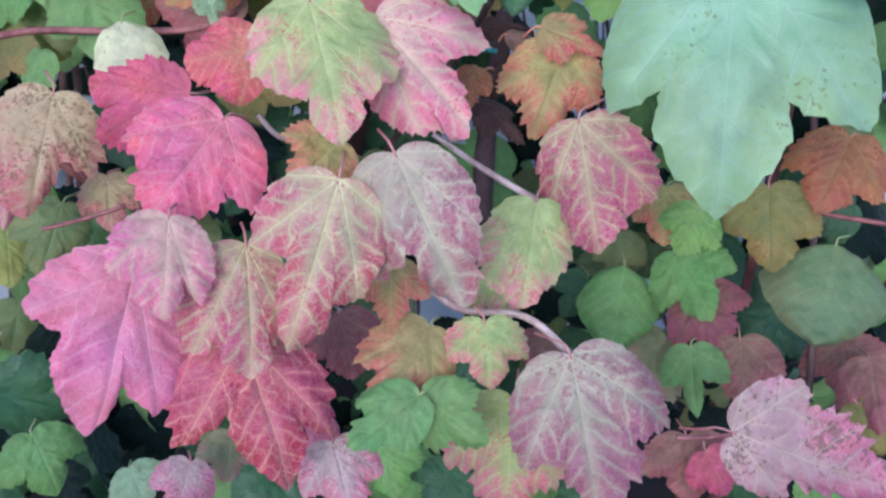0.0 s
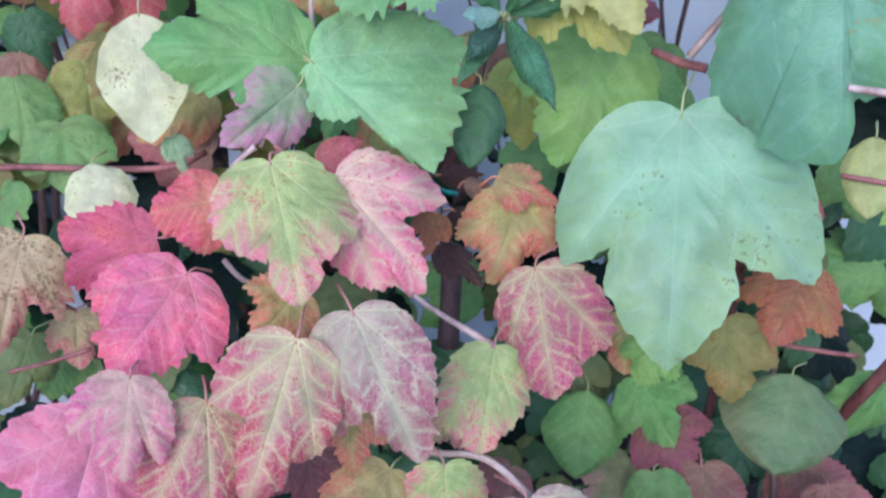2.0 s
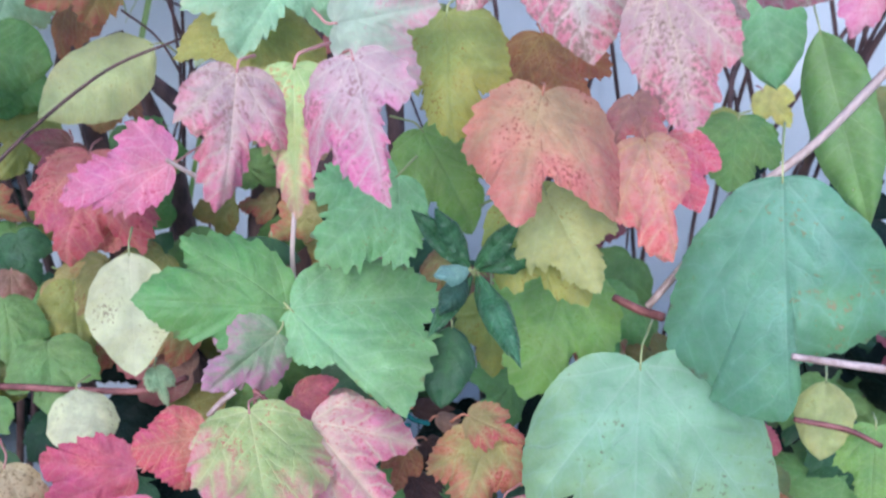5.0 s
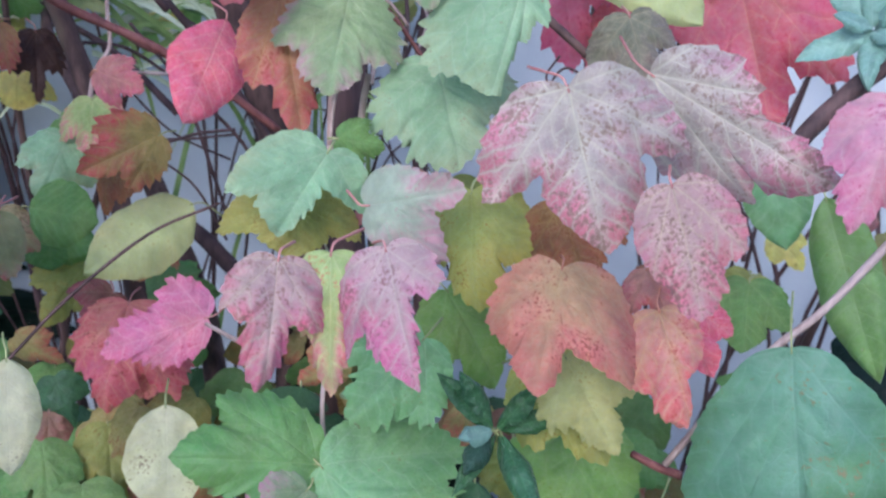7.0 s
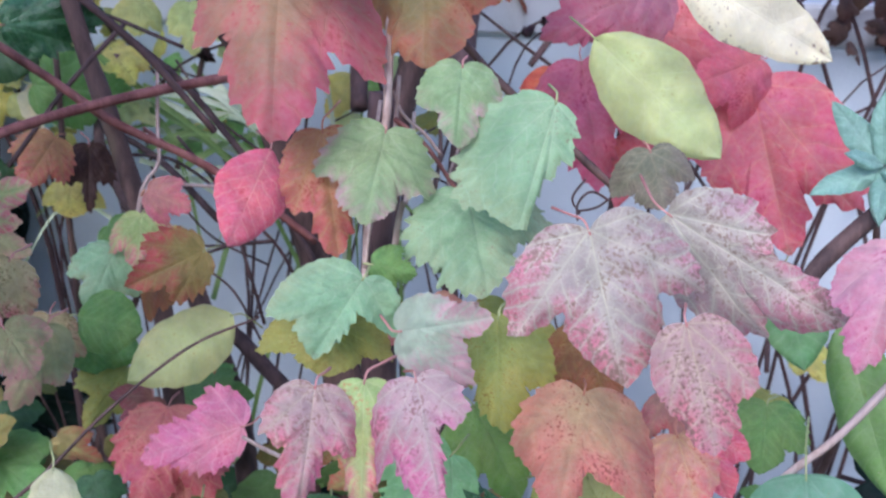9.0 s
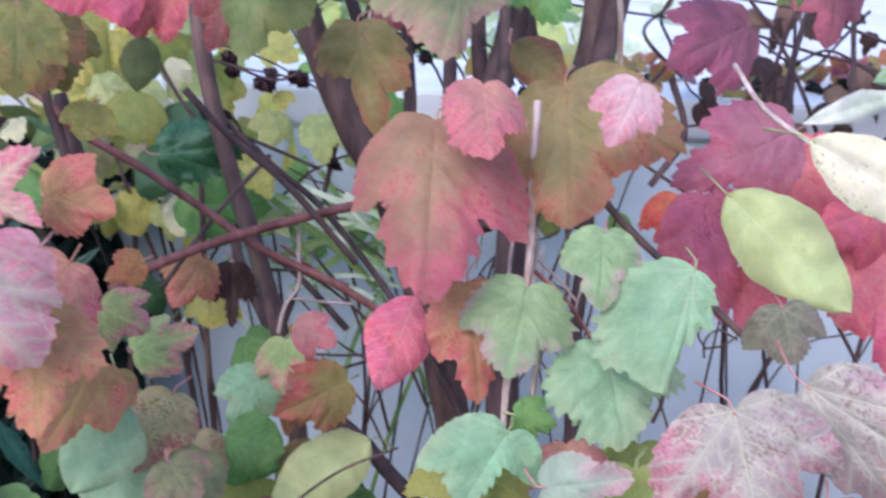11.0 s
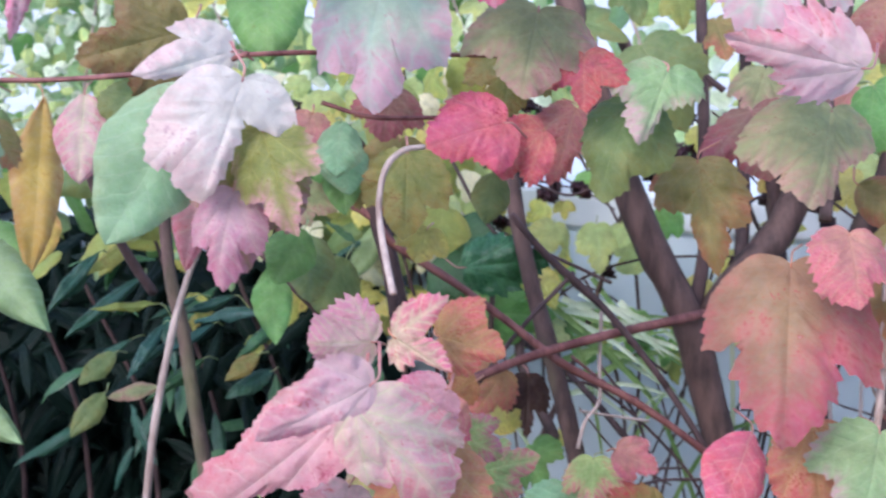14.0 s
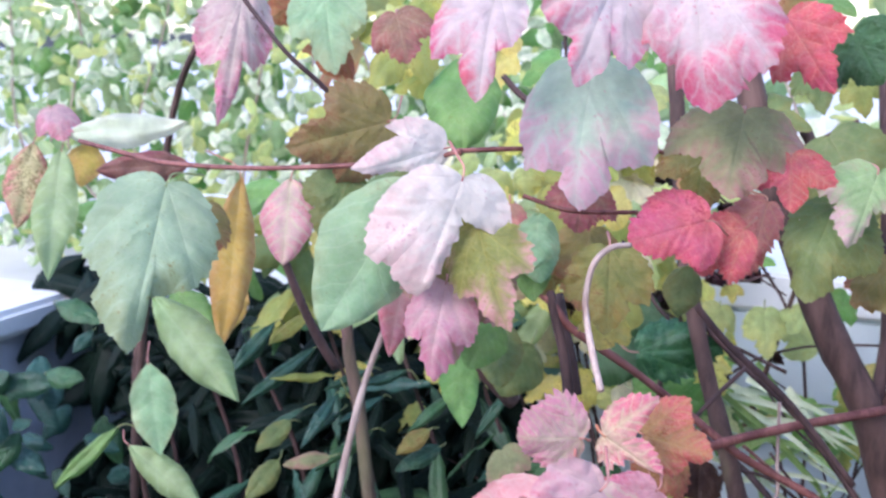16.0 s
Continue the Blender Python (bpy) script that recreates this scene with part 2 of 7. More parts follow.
palette("olivebrown", (166, 118, 76), (156, 142, 80), (176, 152, 92), (126, 78, 48), 0.4, halo=0.2, start=0.4, glow=0.5)
palette("olivegreen", (132, 136, 72), (118, 142, 80), (142, 152, 92), (140, 106, 62), 0.2, halo=0.2)
palette("olivepink", (218, 148, 158), (142, 142, 62), (170, 160, 86), (128, 112, 46), 0.4, halo=0.2, start=0.6, end=1.05)
palette("olivegrey", (146, 132, 116), (128, 132, 104), (176, 170, 140), (112, 104, 92), 0.4, halo=0.3)
palette("mauve", (226, 118, 152), (206, 172, 168), (222, 204, 186), (156, 112, 108), 0.6, veins=0.8, halo=0.25, start=0.35, end=0.85, net_strength=0.46)
palette("mauvebig", (216, 126, 150), (180, 162, 154), (210, 204, 178), (146, 118, 104), 0.7, veins=1.0, halo=0.45, start=0.45, end=0.95, net_strength=0.5)
palette("whitemauve", (240, 202, 198), (248, 236, 224), (246, 232, 220), (214, 172, 180), 0.3, veins=0.3, halo=0.2, glow=0.45)
palette("mauvegreen", (196, 136, 162), (134, 166, 112), (170, 176, 140), (180, 130, 140), 0.3, halo=0.2, start=0.3, end=0.7)
palette("mottle", (214, 108, 114), (206, 186, 130), (214, 200, 146), (128, 112, 66), 0.75, halo=0.2, start=0.5, end=0.95)
palette("mottlepink", (218, 116, 146), (192, 150, 148), (212, 188, 160), (130, 100, 86), 0.8, halo=0.25, start=0.4, end=0.9)
palette("mottlepink2", (230, 112, 138), (206, 172, 162), (220, 200, 170), (160, 122, 104), 0.65, halo=0.25, start=0.35, end=0.8)
palette("dullpink", (170, 84, 92), (150, 100, 86), (176, 132, 112), (150, 84, 84), 0.3, halo=0.25)
palette("dullgreenpink", (196, 146, 132), (162, 166, 112), (184, 182, 132), (150, 104, 90), 0.3, veins=0.4, halo=0.3, start=0.45, glow=0.5)
palette("green", (112, 158, 72), (118, 167, 82), (150, 188, 108), (140, 130, 84), 0.12, veins=0.55, halo=0.15)
palette("grassgreen", (120, 168, 84), (126, 172, 90), (156, 190, 116), (130, 146, 80), 0.1, veins=0.4, halo=0.12)
palette("greenbrown", (122, 132, 84), (112, 148, 90), (142, 164, 108), (146, 104, 76), 0.25, veins=0.5, halo=0.15, start=0.5)
palette("greenyellow", (156, 164, 116), (164, 188, 148), (184, 200, 160), (140, 108, 62), 0.3, veins=0.5, halo=0.15, start=0.55, end=1.0)
palette("bluegreen", (154, 196, 132), (146, 200, 150), (172, 212, 172), (128, 130, 100), 0.22, veins=0.45, halo=0.15)
palette("bluegreen2", (104, 160, 104), (112, 172, 130), (140, 190, 152), (150, 136, 96), 0.3, veins=0.35, halo=0.12)
palette("rosysalmon", (220, 116, 112), (204, 164, 120), (216, 180, 138), (160, 74, 68), 0.5, veins=0.25, halo=0.15, start=0.05, end=0.7, bias=0.05, glow=0.45)
palette("palegreen", (172, 190, 140), (152, 196, 142), (184, 212, 164), (156, 150, 124), 0.2, veins=0.6, halo=0.2, start=0.6, end=1.05)
palette("palegreenpink", (200, 158, 160), (152, 182, 120), (180, 200, 148), (164, 160, 120), 0.2, veins=0.6, halo=0.2, start=0.65, end=1.05)
palette("brightgreen", (144, 194, 88), (146, 198, 98), (172, 210, 122), (130, 150, 70), 0.1, veins=0.6, halo=0.25, glow=0.5)
palette("yellowgreen", (186, 180, 84), (168, 178, 84), (194, 196, 108), (156, 114, 60), 0.3, veins=0.5, halo=0.2, glow=0.5)
palette("yellowgreen2", (220, 222, 134), (212, 224, 140), (228, 232, 160), (190, 172, 92), 0.15, veins=0.35, halo=0.15, glow=0.55)
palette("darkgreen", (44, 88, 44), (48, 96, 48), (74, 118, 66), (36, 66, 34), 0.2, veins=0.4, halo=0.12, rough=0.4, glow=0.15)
palette("teal", (30, 76, 62), (34, 84, 70), (66, 118, 96), None, 0.0, veins=0.4, halo=0.12, rough=0.32, glow=0.15)
palette("freshgreen", (132, 184, 108), (138, 194, 124), (170, 212, 150), (150, 150, 100), 0.12, veins=0.5, halo=0.15)
palette("laurel", (34, 74, 48), (38, 82, 58), (74, 120, 92), (34, 58, 36), 0.15, veins=0.45, halo=0.12, rough=0.33, glow=0.15, shine=0.4)
palette("yellow", (238, 220, 104), (236, 224, 120), (240, 230, 150), (136, 102, 54), 0.4, veins=0.35, halo=0.12, glow=0.55)
palette("yelloworange", (206, 150, 92), (222, 178, 79), (228, 196, 108), (170, 96, 60), 0.2, veins=0.3, halo=0.1)
palette("paleyellow", (222, 226, 166), (224, 228, 176), (230, 232, 188), (132, 108, 92), 0.2, veins=0.35, halo=0.15)
palette("limeyellow", (226, 226, 150), (214, 226, 146), (228, 234, 168), (176, 156, 96), 0.15, veins=0.35, halo=0.15, glow=0.5)
palette("cream", (246, 234, 186), (244, 234, 194), (248, 240, 208), (150, 118, 98), 0.3, veins=0.3, halo=0.12)
palette("palelance", (160, 184, 120), (174, 200, 140), (198, 218, 168), (150, 150, 100), 0.1, veins=0.4, halo=0.15, glow=0.45)
palette("variegated", (250, 250, 228), (226, 238, 200), (248, 250, 232), None, 0.0, veins=0.2, halo=0.15, start=0.3, end=0.8, glow=0.5)
palette("deadbrown", (84, 52, 42), (70, 44, 38), (100, 70, 56), (50, 32, 28), 0.5, halo=0.2)
palette("dullbrown", (150, 104, 92), (140, 104, 92), (164, 128, 104), (112, 74, 60), 0.4, halo=0.2)
palette("shoot", (34, 88, 44), (40, 96, 48), (92, 150, 92), None, 0.0, veins=0.4, halo=0.1, rough=0.3, glow=0.12)
palette("tealpale", (118, 168, 142), (132, 180, 156), (166, 206, 186), None, 0.0, veins=0.5, halo=0.12, rough=0.4, glow=0.2)
# near-black: the shade within the shrubs is put into this leaf colour
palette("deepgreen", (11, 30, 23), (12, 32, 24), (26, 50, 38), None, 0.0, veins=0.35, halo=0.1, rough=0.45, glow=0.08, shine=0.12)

BARK = bark_material("brown_bark", srgb(56, 40, 37), srgb(114, 88, 80), lichen=srgb(116, 122, 78))
BARK_DARK = bark_material("dark_bark", srgb(52, 37, 37), srgb(100, 76, 73))
BARK_RED = bark_material("red_twig_bark", srgb(96, 50, 46), srgb(152, 98, 90), 90.0, 0.6)
BARK_PALE = bark_material("pale_twig_bark", srgb(142, 118, 108), srgb(204, 184, 172), 90.0, 0.6)
STALK = {"pink": bark_material("pink_stalk", srgb(176, 104, 100), srgb(206, 150, 138), 90.0, 0.5), "green": bark_material("green_stalk", srgb(136, 156, 92), srgb(182, 186, 128), 90.0, 0.5), "orange": bark_material("orange_stalk", srgb(186, 112, 84), srgb(214, 150, 118), 90.0, 0.5)}
RENDER = masonry_material("grey_render", srgb(226, 239, 243), srgb(208, 224, 231))
# darker copy of the wall render, with the side wall's shade in its colour
SIDE = masonry_material("shaded_side_render", srgb(206, 214, 226), srgb(168, 178, 194), 5.0)
COPING = masonry_material("pale_coping", srgb(236, 240, 240), srgb(214, 220, 222), 5.0)
# darker than soil is: the shade under the shrubs is in this colour
SOIL = masonry_material("shade_dark_soil", srgb(25, 20, 18), srgb(14, 12, 11), 9.0, 120.0, 0.95)
PAVING = masonry_material("pale_paving", srgb(214, 214, 212), srgb(192, 192, 190), 1.5, 90.0)
# render of the added wall, kept pale so it throws fill light forward
BOUNCE = masonry_material("pale_bounce_render", srgb(206, 200, 192), srgb(178, 170, 162), 2.0)
BERRY = bark_material("dark_berry", srgb(40, 18, 26), srgb(74, 34, 44), 120.0, 0.4)
STRAP = bark_material("strap_leaf", srgb(84, 128, 62), srgb(150, 182, 104), 40.0, 0.5)
STRAP_PALE = bark_material("pale_strap_leaf", srgb(170, 196, 150), srgb(218, 228, 196), 40.0, 0.5)
CORD = bark_material("teal_cord", srgb(14, 110, 108), srgb(32, 146, 142), 200.0, 0.5)


# ---- helpers of this place ----
def part(name, bm, material, parent, label=""):
    """One mesh object under a thing or a part."""
    data = bpy.data.meshes.new(name)
    bm.to_mesh(data)
    bm.free()
    data.materials.append(material)
    for p in data.polygons:
        p.use_smooth = True
    ob = new(name, data)
    ob.parent = parent
    if parent and parent.parent is None and parent.type == "EMPTY":
        ob.matrix_parent_inverse = Matrix.Translation(-parent.location)
    return tagged(ob, label)


def thing(name, label, category, at=(0, 0, 0), group="", kind=""):
    ob = new(name)
    ob.empty_display_size = 0.05
    ob.location = at
    return tagged(ob, label, category, group, kind)


def glide(points, per=6):
    """Points on a smooth line through a few."""
    p = [Vector(q) for q in points]
    p = [p[0] * 2 - p[1]] + p + [p[-1] * 2 - p[-2]]
    line = []
    for i in range(1, len(p) - 2):
        a, b, c, d = p[i - 1 : i + 3]
        for k in range(per):
            t = k / per
            line.append(0.5 * (2 * b + (c - a) * t + (2 * a - 5 * b + 4 * c - d) * t * t + (3 * b - a - 3 * c + d) * t**3))
    return line + [p[-2]]


def tube(bm, line, r0, r1, sides=8, rough=0.0):
    """A tapered round stem along a line, with closed ends and slight knots."""
    rings, side = [], None
    for i, p in enumerate(line):
        ahead = (line[min(i + 1, len(line) - 1)] - line[max(i - 1, 0)]).normalized()
        side = (side - ahead * side.dot(ahead)).normalized() if side else ahead.orthogonal().normalized()
        other = ahead.cross(side)
        r = r0 + (r1 - r0) * i / max(1, len(line) - 1)
        r *= 1 + rough * noise.noise(p * 45.0)
        rings.append([bm.verts.new(p + r * (1 + 0.5 * rough * noise.noise(p * 90 + Vector((k, 0, 0)))) * (math.cos(k * math.tau / sides) * side + math.sin(k * math.tau / sides) * other)) for k in range(sides)])
    for a, b in zip(rings, rings[1:]):
        for k in range(sides):
            bm.faces.new((a[k], a[(k + 1) % sides], b[(k + 1) % sides], b[k]))
    bm.faces.new(rings[0][::-1])
    bm.faces.new(rings[-1])


def stem(name, parent, points, r0, r1, material, label=""):
    bm = bmesh.new()
    tube(bm, glide(points), r0, r1, 10 if r0 > 0.006 else 7, 0.12)
    return part(name, bm, material, parent, label)


def blade(parent, points, width, material, label=""):
    """A long strap leaf with a keel, along a line."""
    bm = bmesh.new()
    line = glide(points)
    rows = []
    for i, p in enumerate(line):
        w = 0.68 * width * (1 - (i / (len(line) - 1)) ** 3) + 0.0004
        ahead = line[min(i + 1, len(line) - 1)] - line[max(i - 1, 0)]
        out = ahead.cross(Vector((0, -1, 0.5))).normalized() * w
        rows.append([bm.verts.new(p + out), bm.verts.new(p + Vector((0, 0.25 * width, -0.25 * width))), bm.verts.new(p - out)])
    for a, b in zip(rows, rows[1:]):
        for j in (0, 1):
            bm.faces.new((a[j], a[j + 1], b[j + 1], b[j]))
    return part("blade", bm, material, parent, label)


def arc(a, b, out, count=8):
    """Points from a to b on a shallow arc that bulges to the right of the way by out times its length."""
    a, b = np.array(a, float), np.array(b, float)
    d = b - a
    t = np.linspace(0, 1, count)[:, None]
    return a + d * t + np.array([d[1], -d[0]]) * out * 4 * t * (1 - t)


def half_outline(kind, hw, lobe, full=1.0):
    """The right half of a leaf's outline from stalk to tip, one long; lobe: the side lobe's tip and the notch above it, or hw half the width; full: how far the base swells."""
    if kind == "m":
        px, py, sx, sy = lobe
        far, lean = math.hypot(px, py), math.atan2(px, py)
        back = lambda r, turn: (max(0.02, r * far * math.sin(lean + turn)), r * far * math.cos(lean + turn))
        knee, elbow = back(0.36, 0.95 * full), back(0.80, 0.30 * full)
        high = sy + 0.34 * (1 - sy)
        shoulder = (min(1.03 * sx + 0.012, 0.9 * sx + 0.42 * (1 - sy)), high)
        runs = [arc((0.0, 0.0), knee, 0.16), arc(knee, elbow, 0.10), arc(elbow, (px, py), 0.05), arc((px, py), (sx, sy), 0.05), arc((sx, sy), shoulder, 0.10), arc(shoulder, (0.0, 1.0), 0.07)]
        return np.concatenate([runs[0]] + [r[1:] for r in runs[1:]])
    if kind == "o":
        return np.array([(0.004, 0.0)] + [(hw * math.sin(math.pi * k**0.82) ** 0.72, k) for k in (0.03, 0.08, 0.16, 0.26, 0.38, 0.5, 0.62, 0.74, 0.85, 0.94)] + [(0.0, 1.0)])
    return np.array([(0.004, 0.0)] + [(hw * math.sin(math.pi * k**0.9) ** 0.95, k) for k in (0.04, 0.1, 0.2, 0.3, 0.42, 0.54, 0.66, 0.78, 0.88, 0.95)] + [(0.0, 1.0)])


def resample(pts, count):
    run = np.r_[0, np.cumsum(np.hypot(*np.diff(pts, axis=0).T))]
    at = np.linspace(0, run[-1], count)
    return np.stack([np.interp(at, run, pts[:, k]) for k in (0, 1)], 1), run[-1]


HEART = np.array([0.0, 0.2])


def opened(pts):
    """The same half outline, with every point in sight of the blade's heart."""
    d = pts - HEART
    angle, r = np.arctan2(np.abs(d[:, 0]), d[:, 1]), np.hypot(*d.T)
    angle = np.minimum.accumulate(angle)
    return HEART + np.stack([r * np.sin(angle), r * np.cos(angle)], 1)


def leaf_mesh(name, kind, length, width, sinus, cup, droop, seed, material, fine=True, lobes=None, teeth_size=1.0, full=1.0):
    """A leaf blade: outline with teeth, ribs, puckers and a curl; stalk end at the origin, tip along y, upper side to z.
    lobes: for the right and the left side the lobe's tip and the notch above it, in parts of the length."""
    rng = random.Random(seed)
    lobed = kind == "m"
    hw = 0.5 * width / length
    count = (76 if lobed else 24) if fine else (26 if lobed else 10)
    rings = (9 if fine else 4) if lobed else (6 if fine else 3)
    if lobed and not lobes:
        lobes = []
        for notch in sinus if isinstance(sinus, tuple) else (sinus, sinus):
            deep = min(1.0, max(0.0, 0.28 + 0.75 * notch + rng.uniform(-0.10, 0.12)))
            wide = hw * rng.uniform(0.92, 1.06)
            lobes.append((wide, 0.60 - 0.08 * deep + rng.uniform(-0.06, 0.06), max(0.07, wide * (0.74 - 0.46 * deep)), 0.74 - 0.22 * deep))
    sides, plain = [], []
    ragged, bend = rng.uniform(0.75, 1.3), rng.uniform(-0.05, 0.05)
    for side, s in enumerate((1, -1)):
        shape = None
        if lobed:
            px, py, sx, sy = lobes[side]
            shape = (px, py, max(0.06, min(0.93 * sx, 0.92 * px + 0.05)), sy - 0.02)
        pts, run = resample(half_outline(kind, hw * rng.uniform(0.95, 1.05), shape, full), count)
        if lobed:
            pts = opened(pts)
            base = pts.copy()
            step = np.gradient(pts, axis=0)
            out = np.stack([step[:, 1], -step[:, 0]], 1) / (np.hypot(*step.T)[:, None] + 1e-9)
            teeth = run / rng.uniform(0.105, 0.14)
            phase = np.linspace(0, teeth, count) + 0.5 * np.sin(np.linspace(0, 7, count) + seed * s) + rng.random()
            saw = (phase % 1.0) ** 1.2 * (0.65 + 0.4 * np.sin(np.floor(phase) * 12.9 + seed)) + 0.25 * ((2.3 * phase) % 1.0)
            amount = 0.066 * teeth_size * ragged * np.clip(np.linspace(-0.3, 3, count), 0, 1) * np.clip(np.linspace(5, 0.2, count), 0, 1)
            pts = opened(pts + out * ((saw - 0.45) * amount)[:, None])
            pts[:, 0] = np.maximum(pts[:, 0], 0.0)
        else:
            pts[:, 0] *= 1 + 0.04 * np.sin(np.linspace(0, 14, count) + seed) + 0.02 * np.sin(np.linspace(0, 41, count) + seed)
            base = pts.copy()
        for some, into in ((pts, sides), (base, plain)):
            some[:, 0] *= s
            if lobed:
                some[:, 0] += bend * np.clip(some[:, 1], 0, 1) ** 2
            into.append(some)
    loop, even = (np.concatenate([some[0], some[1][-2::-1]]) for some in (sides, plain))
    if lobed:
        radii = np.linspace(0, 1, rings + 1)[1:]
        verts2 = [HEART[None]] + [HEART + r * (even - HEART + (loop - even) * r**5) for r in radii]
        rim = np.concatenate([[0.0]] + [np.full(len(loop), r) * np.clip(1.25 * np.hypot(*(even.T)) + 0.15, 0.0, 1.05) for r in radii])
        faces = [(0, 1 + k, 1 + k + 1) for k in range(len(loop) - 1)]
        for r in range(rings - 1):
            a = 1 + r * len(loop)
            faces += [(a + k, a + len(loop) + k, a + len(loop) + k + 1, a + k + 1) for k in range(len(loop) - 1)]
        xy = np.concatenate(verts2)
    else:
        across = np.linspace(-1, 1, 2 * rings + 1)
        right, left = sides[0], sides[1]
        rows = [np.stack([np.where(across > 0, across * r[0], -across * l[0]), np.full(len(across), 0.5 * (r[1] + l[1]))], 1) for r, l in zip(right, left)]
        xy = np.concatenate(rows)
        rim = np.concatenate([np.maximum(np.abs(across), 0.75 * k / count) for k in range(count)])
        w = len(across)
        faces = [(a, a + 1, a + w + 1, a + w) for k in range(count - 1) for a in range(k * w, k * w + w - 1)]
    # ribs: the middle one, two to the side lobes and two low ones
    angles = [0.0]
    if lobed:
        right, left = (math.atan2(q[0] * 0.96, q[1]) for q in lobes)
        angles = [0.0, right, -left, min(2.2, right + 0.75), -min(2.2, left + 0.75)]
    ways = np.array([(math.sin(a), math.cos(a)) for a in angles])
    x, y = xy.T
    soft = [noise.noise((3.1 * a, 3.1 * b, seed * 1.7)) for a, b in xy]
    softer = [noise.noise((7.5 * a, 7.5 * b, seed * 2.3)) for a, b in xy]
    z = -cup * x * x * 1.3 - droop * y * y * 0.4 + 0.07 * np.array(soft) * (0.2 + rim) + 0.04 * np.array(softer) * (0.4 + rim)
    fold = rng.uniform(-0.05, 0.13)
    z += fold * np.abs(x) - rng.uniform(0.0, 0.14) * np.clip(rim - 0.6, 0, 1) ** 2 * 4
    for way in (-1, 1):
        z -= rng.uniform(-0.05, 0.18) * np.clip(way * x / hw - 0.35, 0, 1) ** 2
    z -= rng.uniform(-0.04, 0.16) * np.clip(y - 0.55, 0, 1) ** 2 * 2
    along = xy @ ways.T
    off = np.abs(xy @ np.stack([ways[:, 1], -ways[:, 0]]))
    off = np.where(along > -0.02, off, 9.0)
    pick = np.argmin(off, 1)
    u, v = off[np.arange(len(xy)), pick], along[np.arange(len(xy)), pick]
    z += 0.008 * np.cos(math.tau * 7 * (v - 0.85 * u)) * np.clip(u * 9, 0, 1) - 0.012 * np.exp(-((u / 0.025) ** 2))
    data = bpy.data.meshes.new(name)
    data.from_pydata([(length * a, length * b, length * c) for (a, b), c in zip(xy, z)], [], faces)
    data.materials.append(material)
    data.attributes.new("rim", "FLOAT", "POINT").data.foreach_set("value", rim.astype(np.float32))
    corner = np.empty(len(data.loops), np.int32)
    data.loops.foreach_get("vertex_index", corner)
    sizes = np.array([len(f) for f in faces])
    middle = np.array([xy[list(f)].mean(0) for f in faces])
    m_along, m_off = middle @ ways.T, np.abs(middle @ np.stack([ways[:, 1], -ways[:, 0]]))
    best = np.repeat(np.argmin(np.where(m_along > -0.02, m_off, 9.0), 1), sizes)
    c = xy[corner]
    rib = np.stack([c[:, 0] * ways[best, 1] - c[:, 1] * ways[best, 0], (c * ways[best]).sum(1)], 1)
    data.uv_layers.new(name="blade").data.foreach_set("uv", c.astype(np.float32).ravel())
    data.uv_layers.new(name="rib").data.foreach_set("uv", rib.astype(np.float32).ravel())
    data.polygons.foreach_set("use_smooth", np.ones(len(faces), bool))
    data.update()
    return data


def hang(plant, data, m):
    """A leaf on its plant, at the pose m in the world."""
    ob = new("leaf", data)
    ob.parent = plant
    ob.matrix_parent_inverse = Matrix.Translation(-plant.location)
    ob.matrix_basis = m
    return ob


LEAVES = [0]
WORDS = {"limeyellow": "yellowing oval", "hotpink": "deep pink", "pink": "rose pink", "pinkred": "crimson pink", "red": "bright red", "redpink": "dark red", "bluegreen": "broad blue-green", "palegreen": "pale green", "tealpale": "glossy blue-green", "darkgreen": "glossy dark green", "teal": "glossy dark green", "paleyellow": "spotted pale yellow", "yellow": "spotted yellow", "cream": "cream-yellow spotted", "yelloworange": "orange-yellow", "palelance": "drooping pale green", "mauve": "mauve-pink, brown-mottled", "mauvebig": "large mauve, pale-veined", "whitemauve": "bleached pinkish white", "veinpink": "pink, green-veined", "veincream": "cream-green, pink-edged", "salmonolive": "large salmon and olive", "bluish": "green", "freshgreen": "fresh green", "laurel": "glossy dark green", "shoot": "glossy dark green", "deepgreen": "very dark green", "redvein": "crimson, pale-veined"}


def look_words(key, kind):
    """What a leaf looks like, in a few words."""
    text = WORDS.get(key)
    if not text:
        text = key
        for word in ("pale", "dull", "dark", "grass", "bright", "hot", "vein", "mottle", "olive", "salmon", "orange", "yellow", "pink", "red", "green", "mauve", "brown", "grey", "cream", "big"):
            text = text.replace(word, word + " ")
        text = " ".join(w for w in text.replace("2", "").split() if w != "big")
    return text + {"m": " lobed leaf", "o": " oval leaf", "l": " narrow leaf"}[kind]


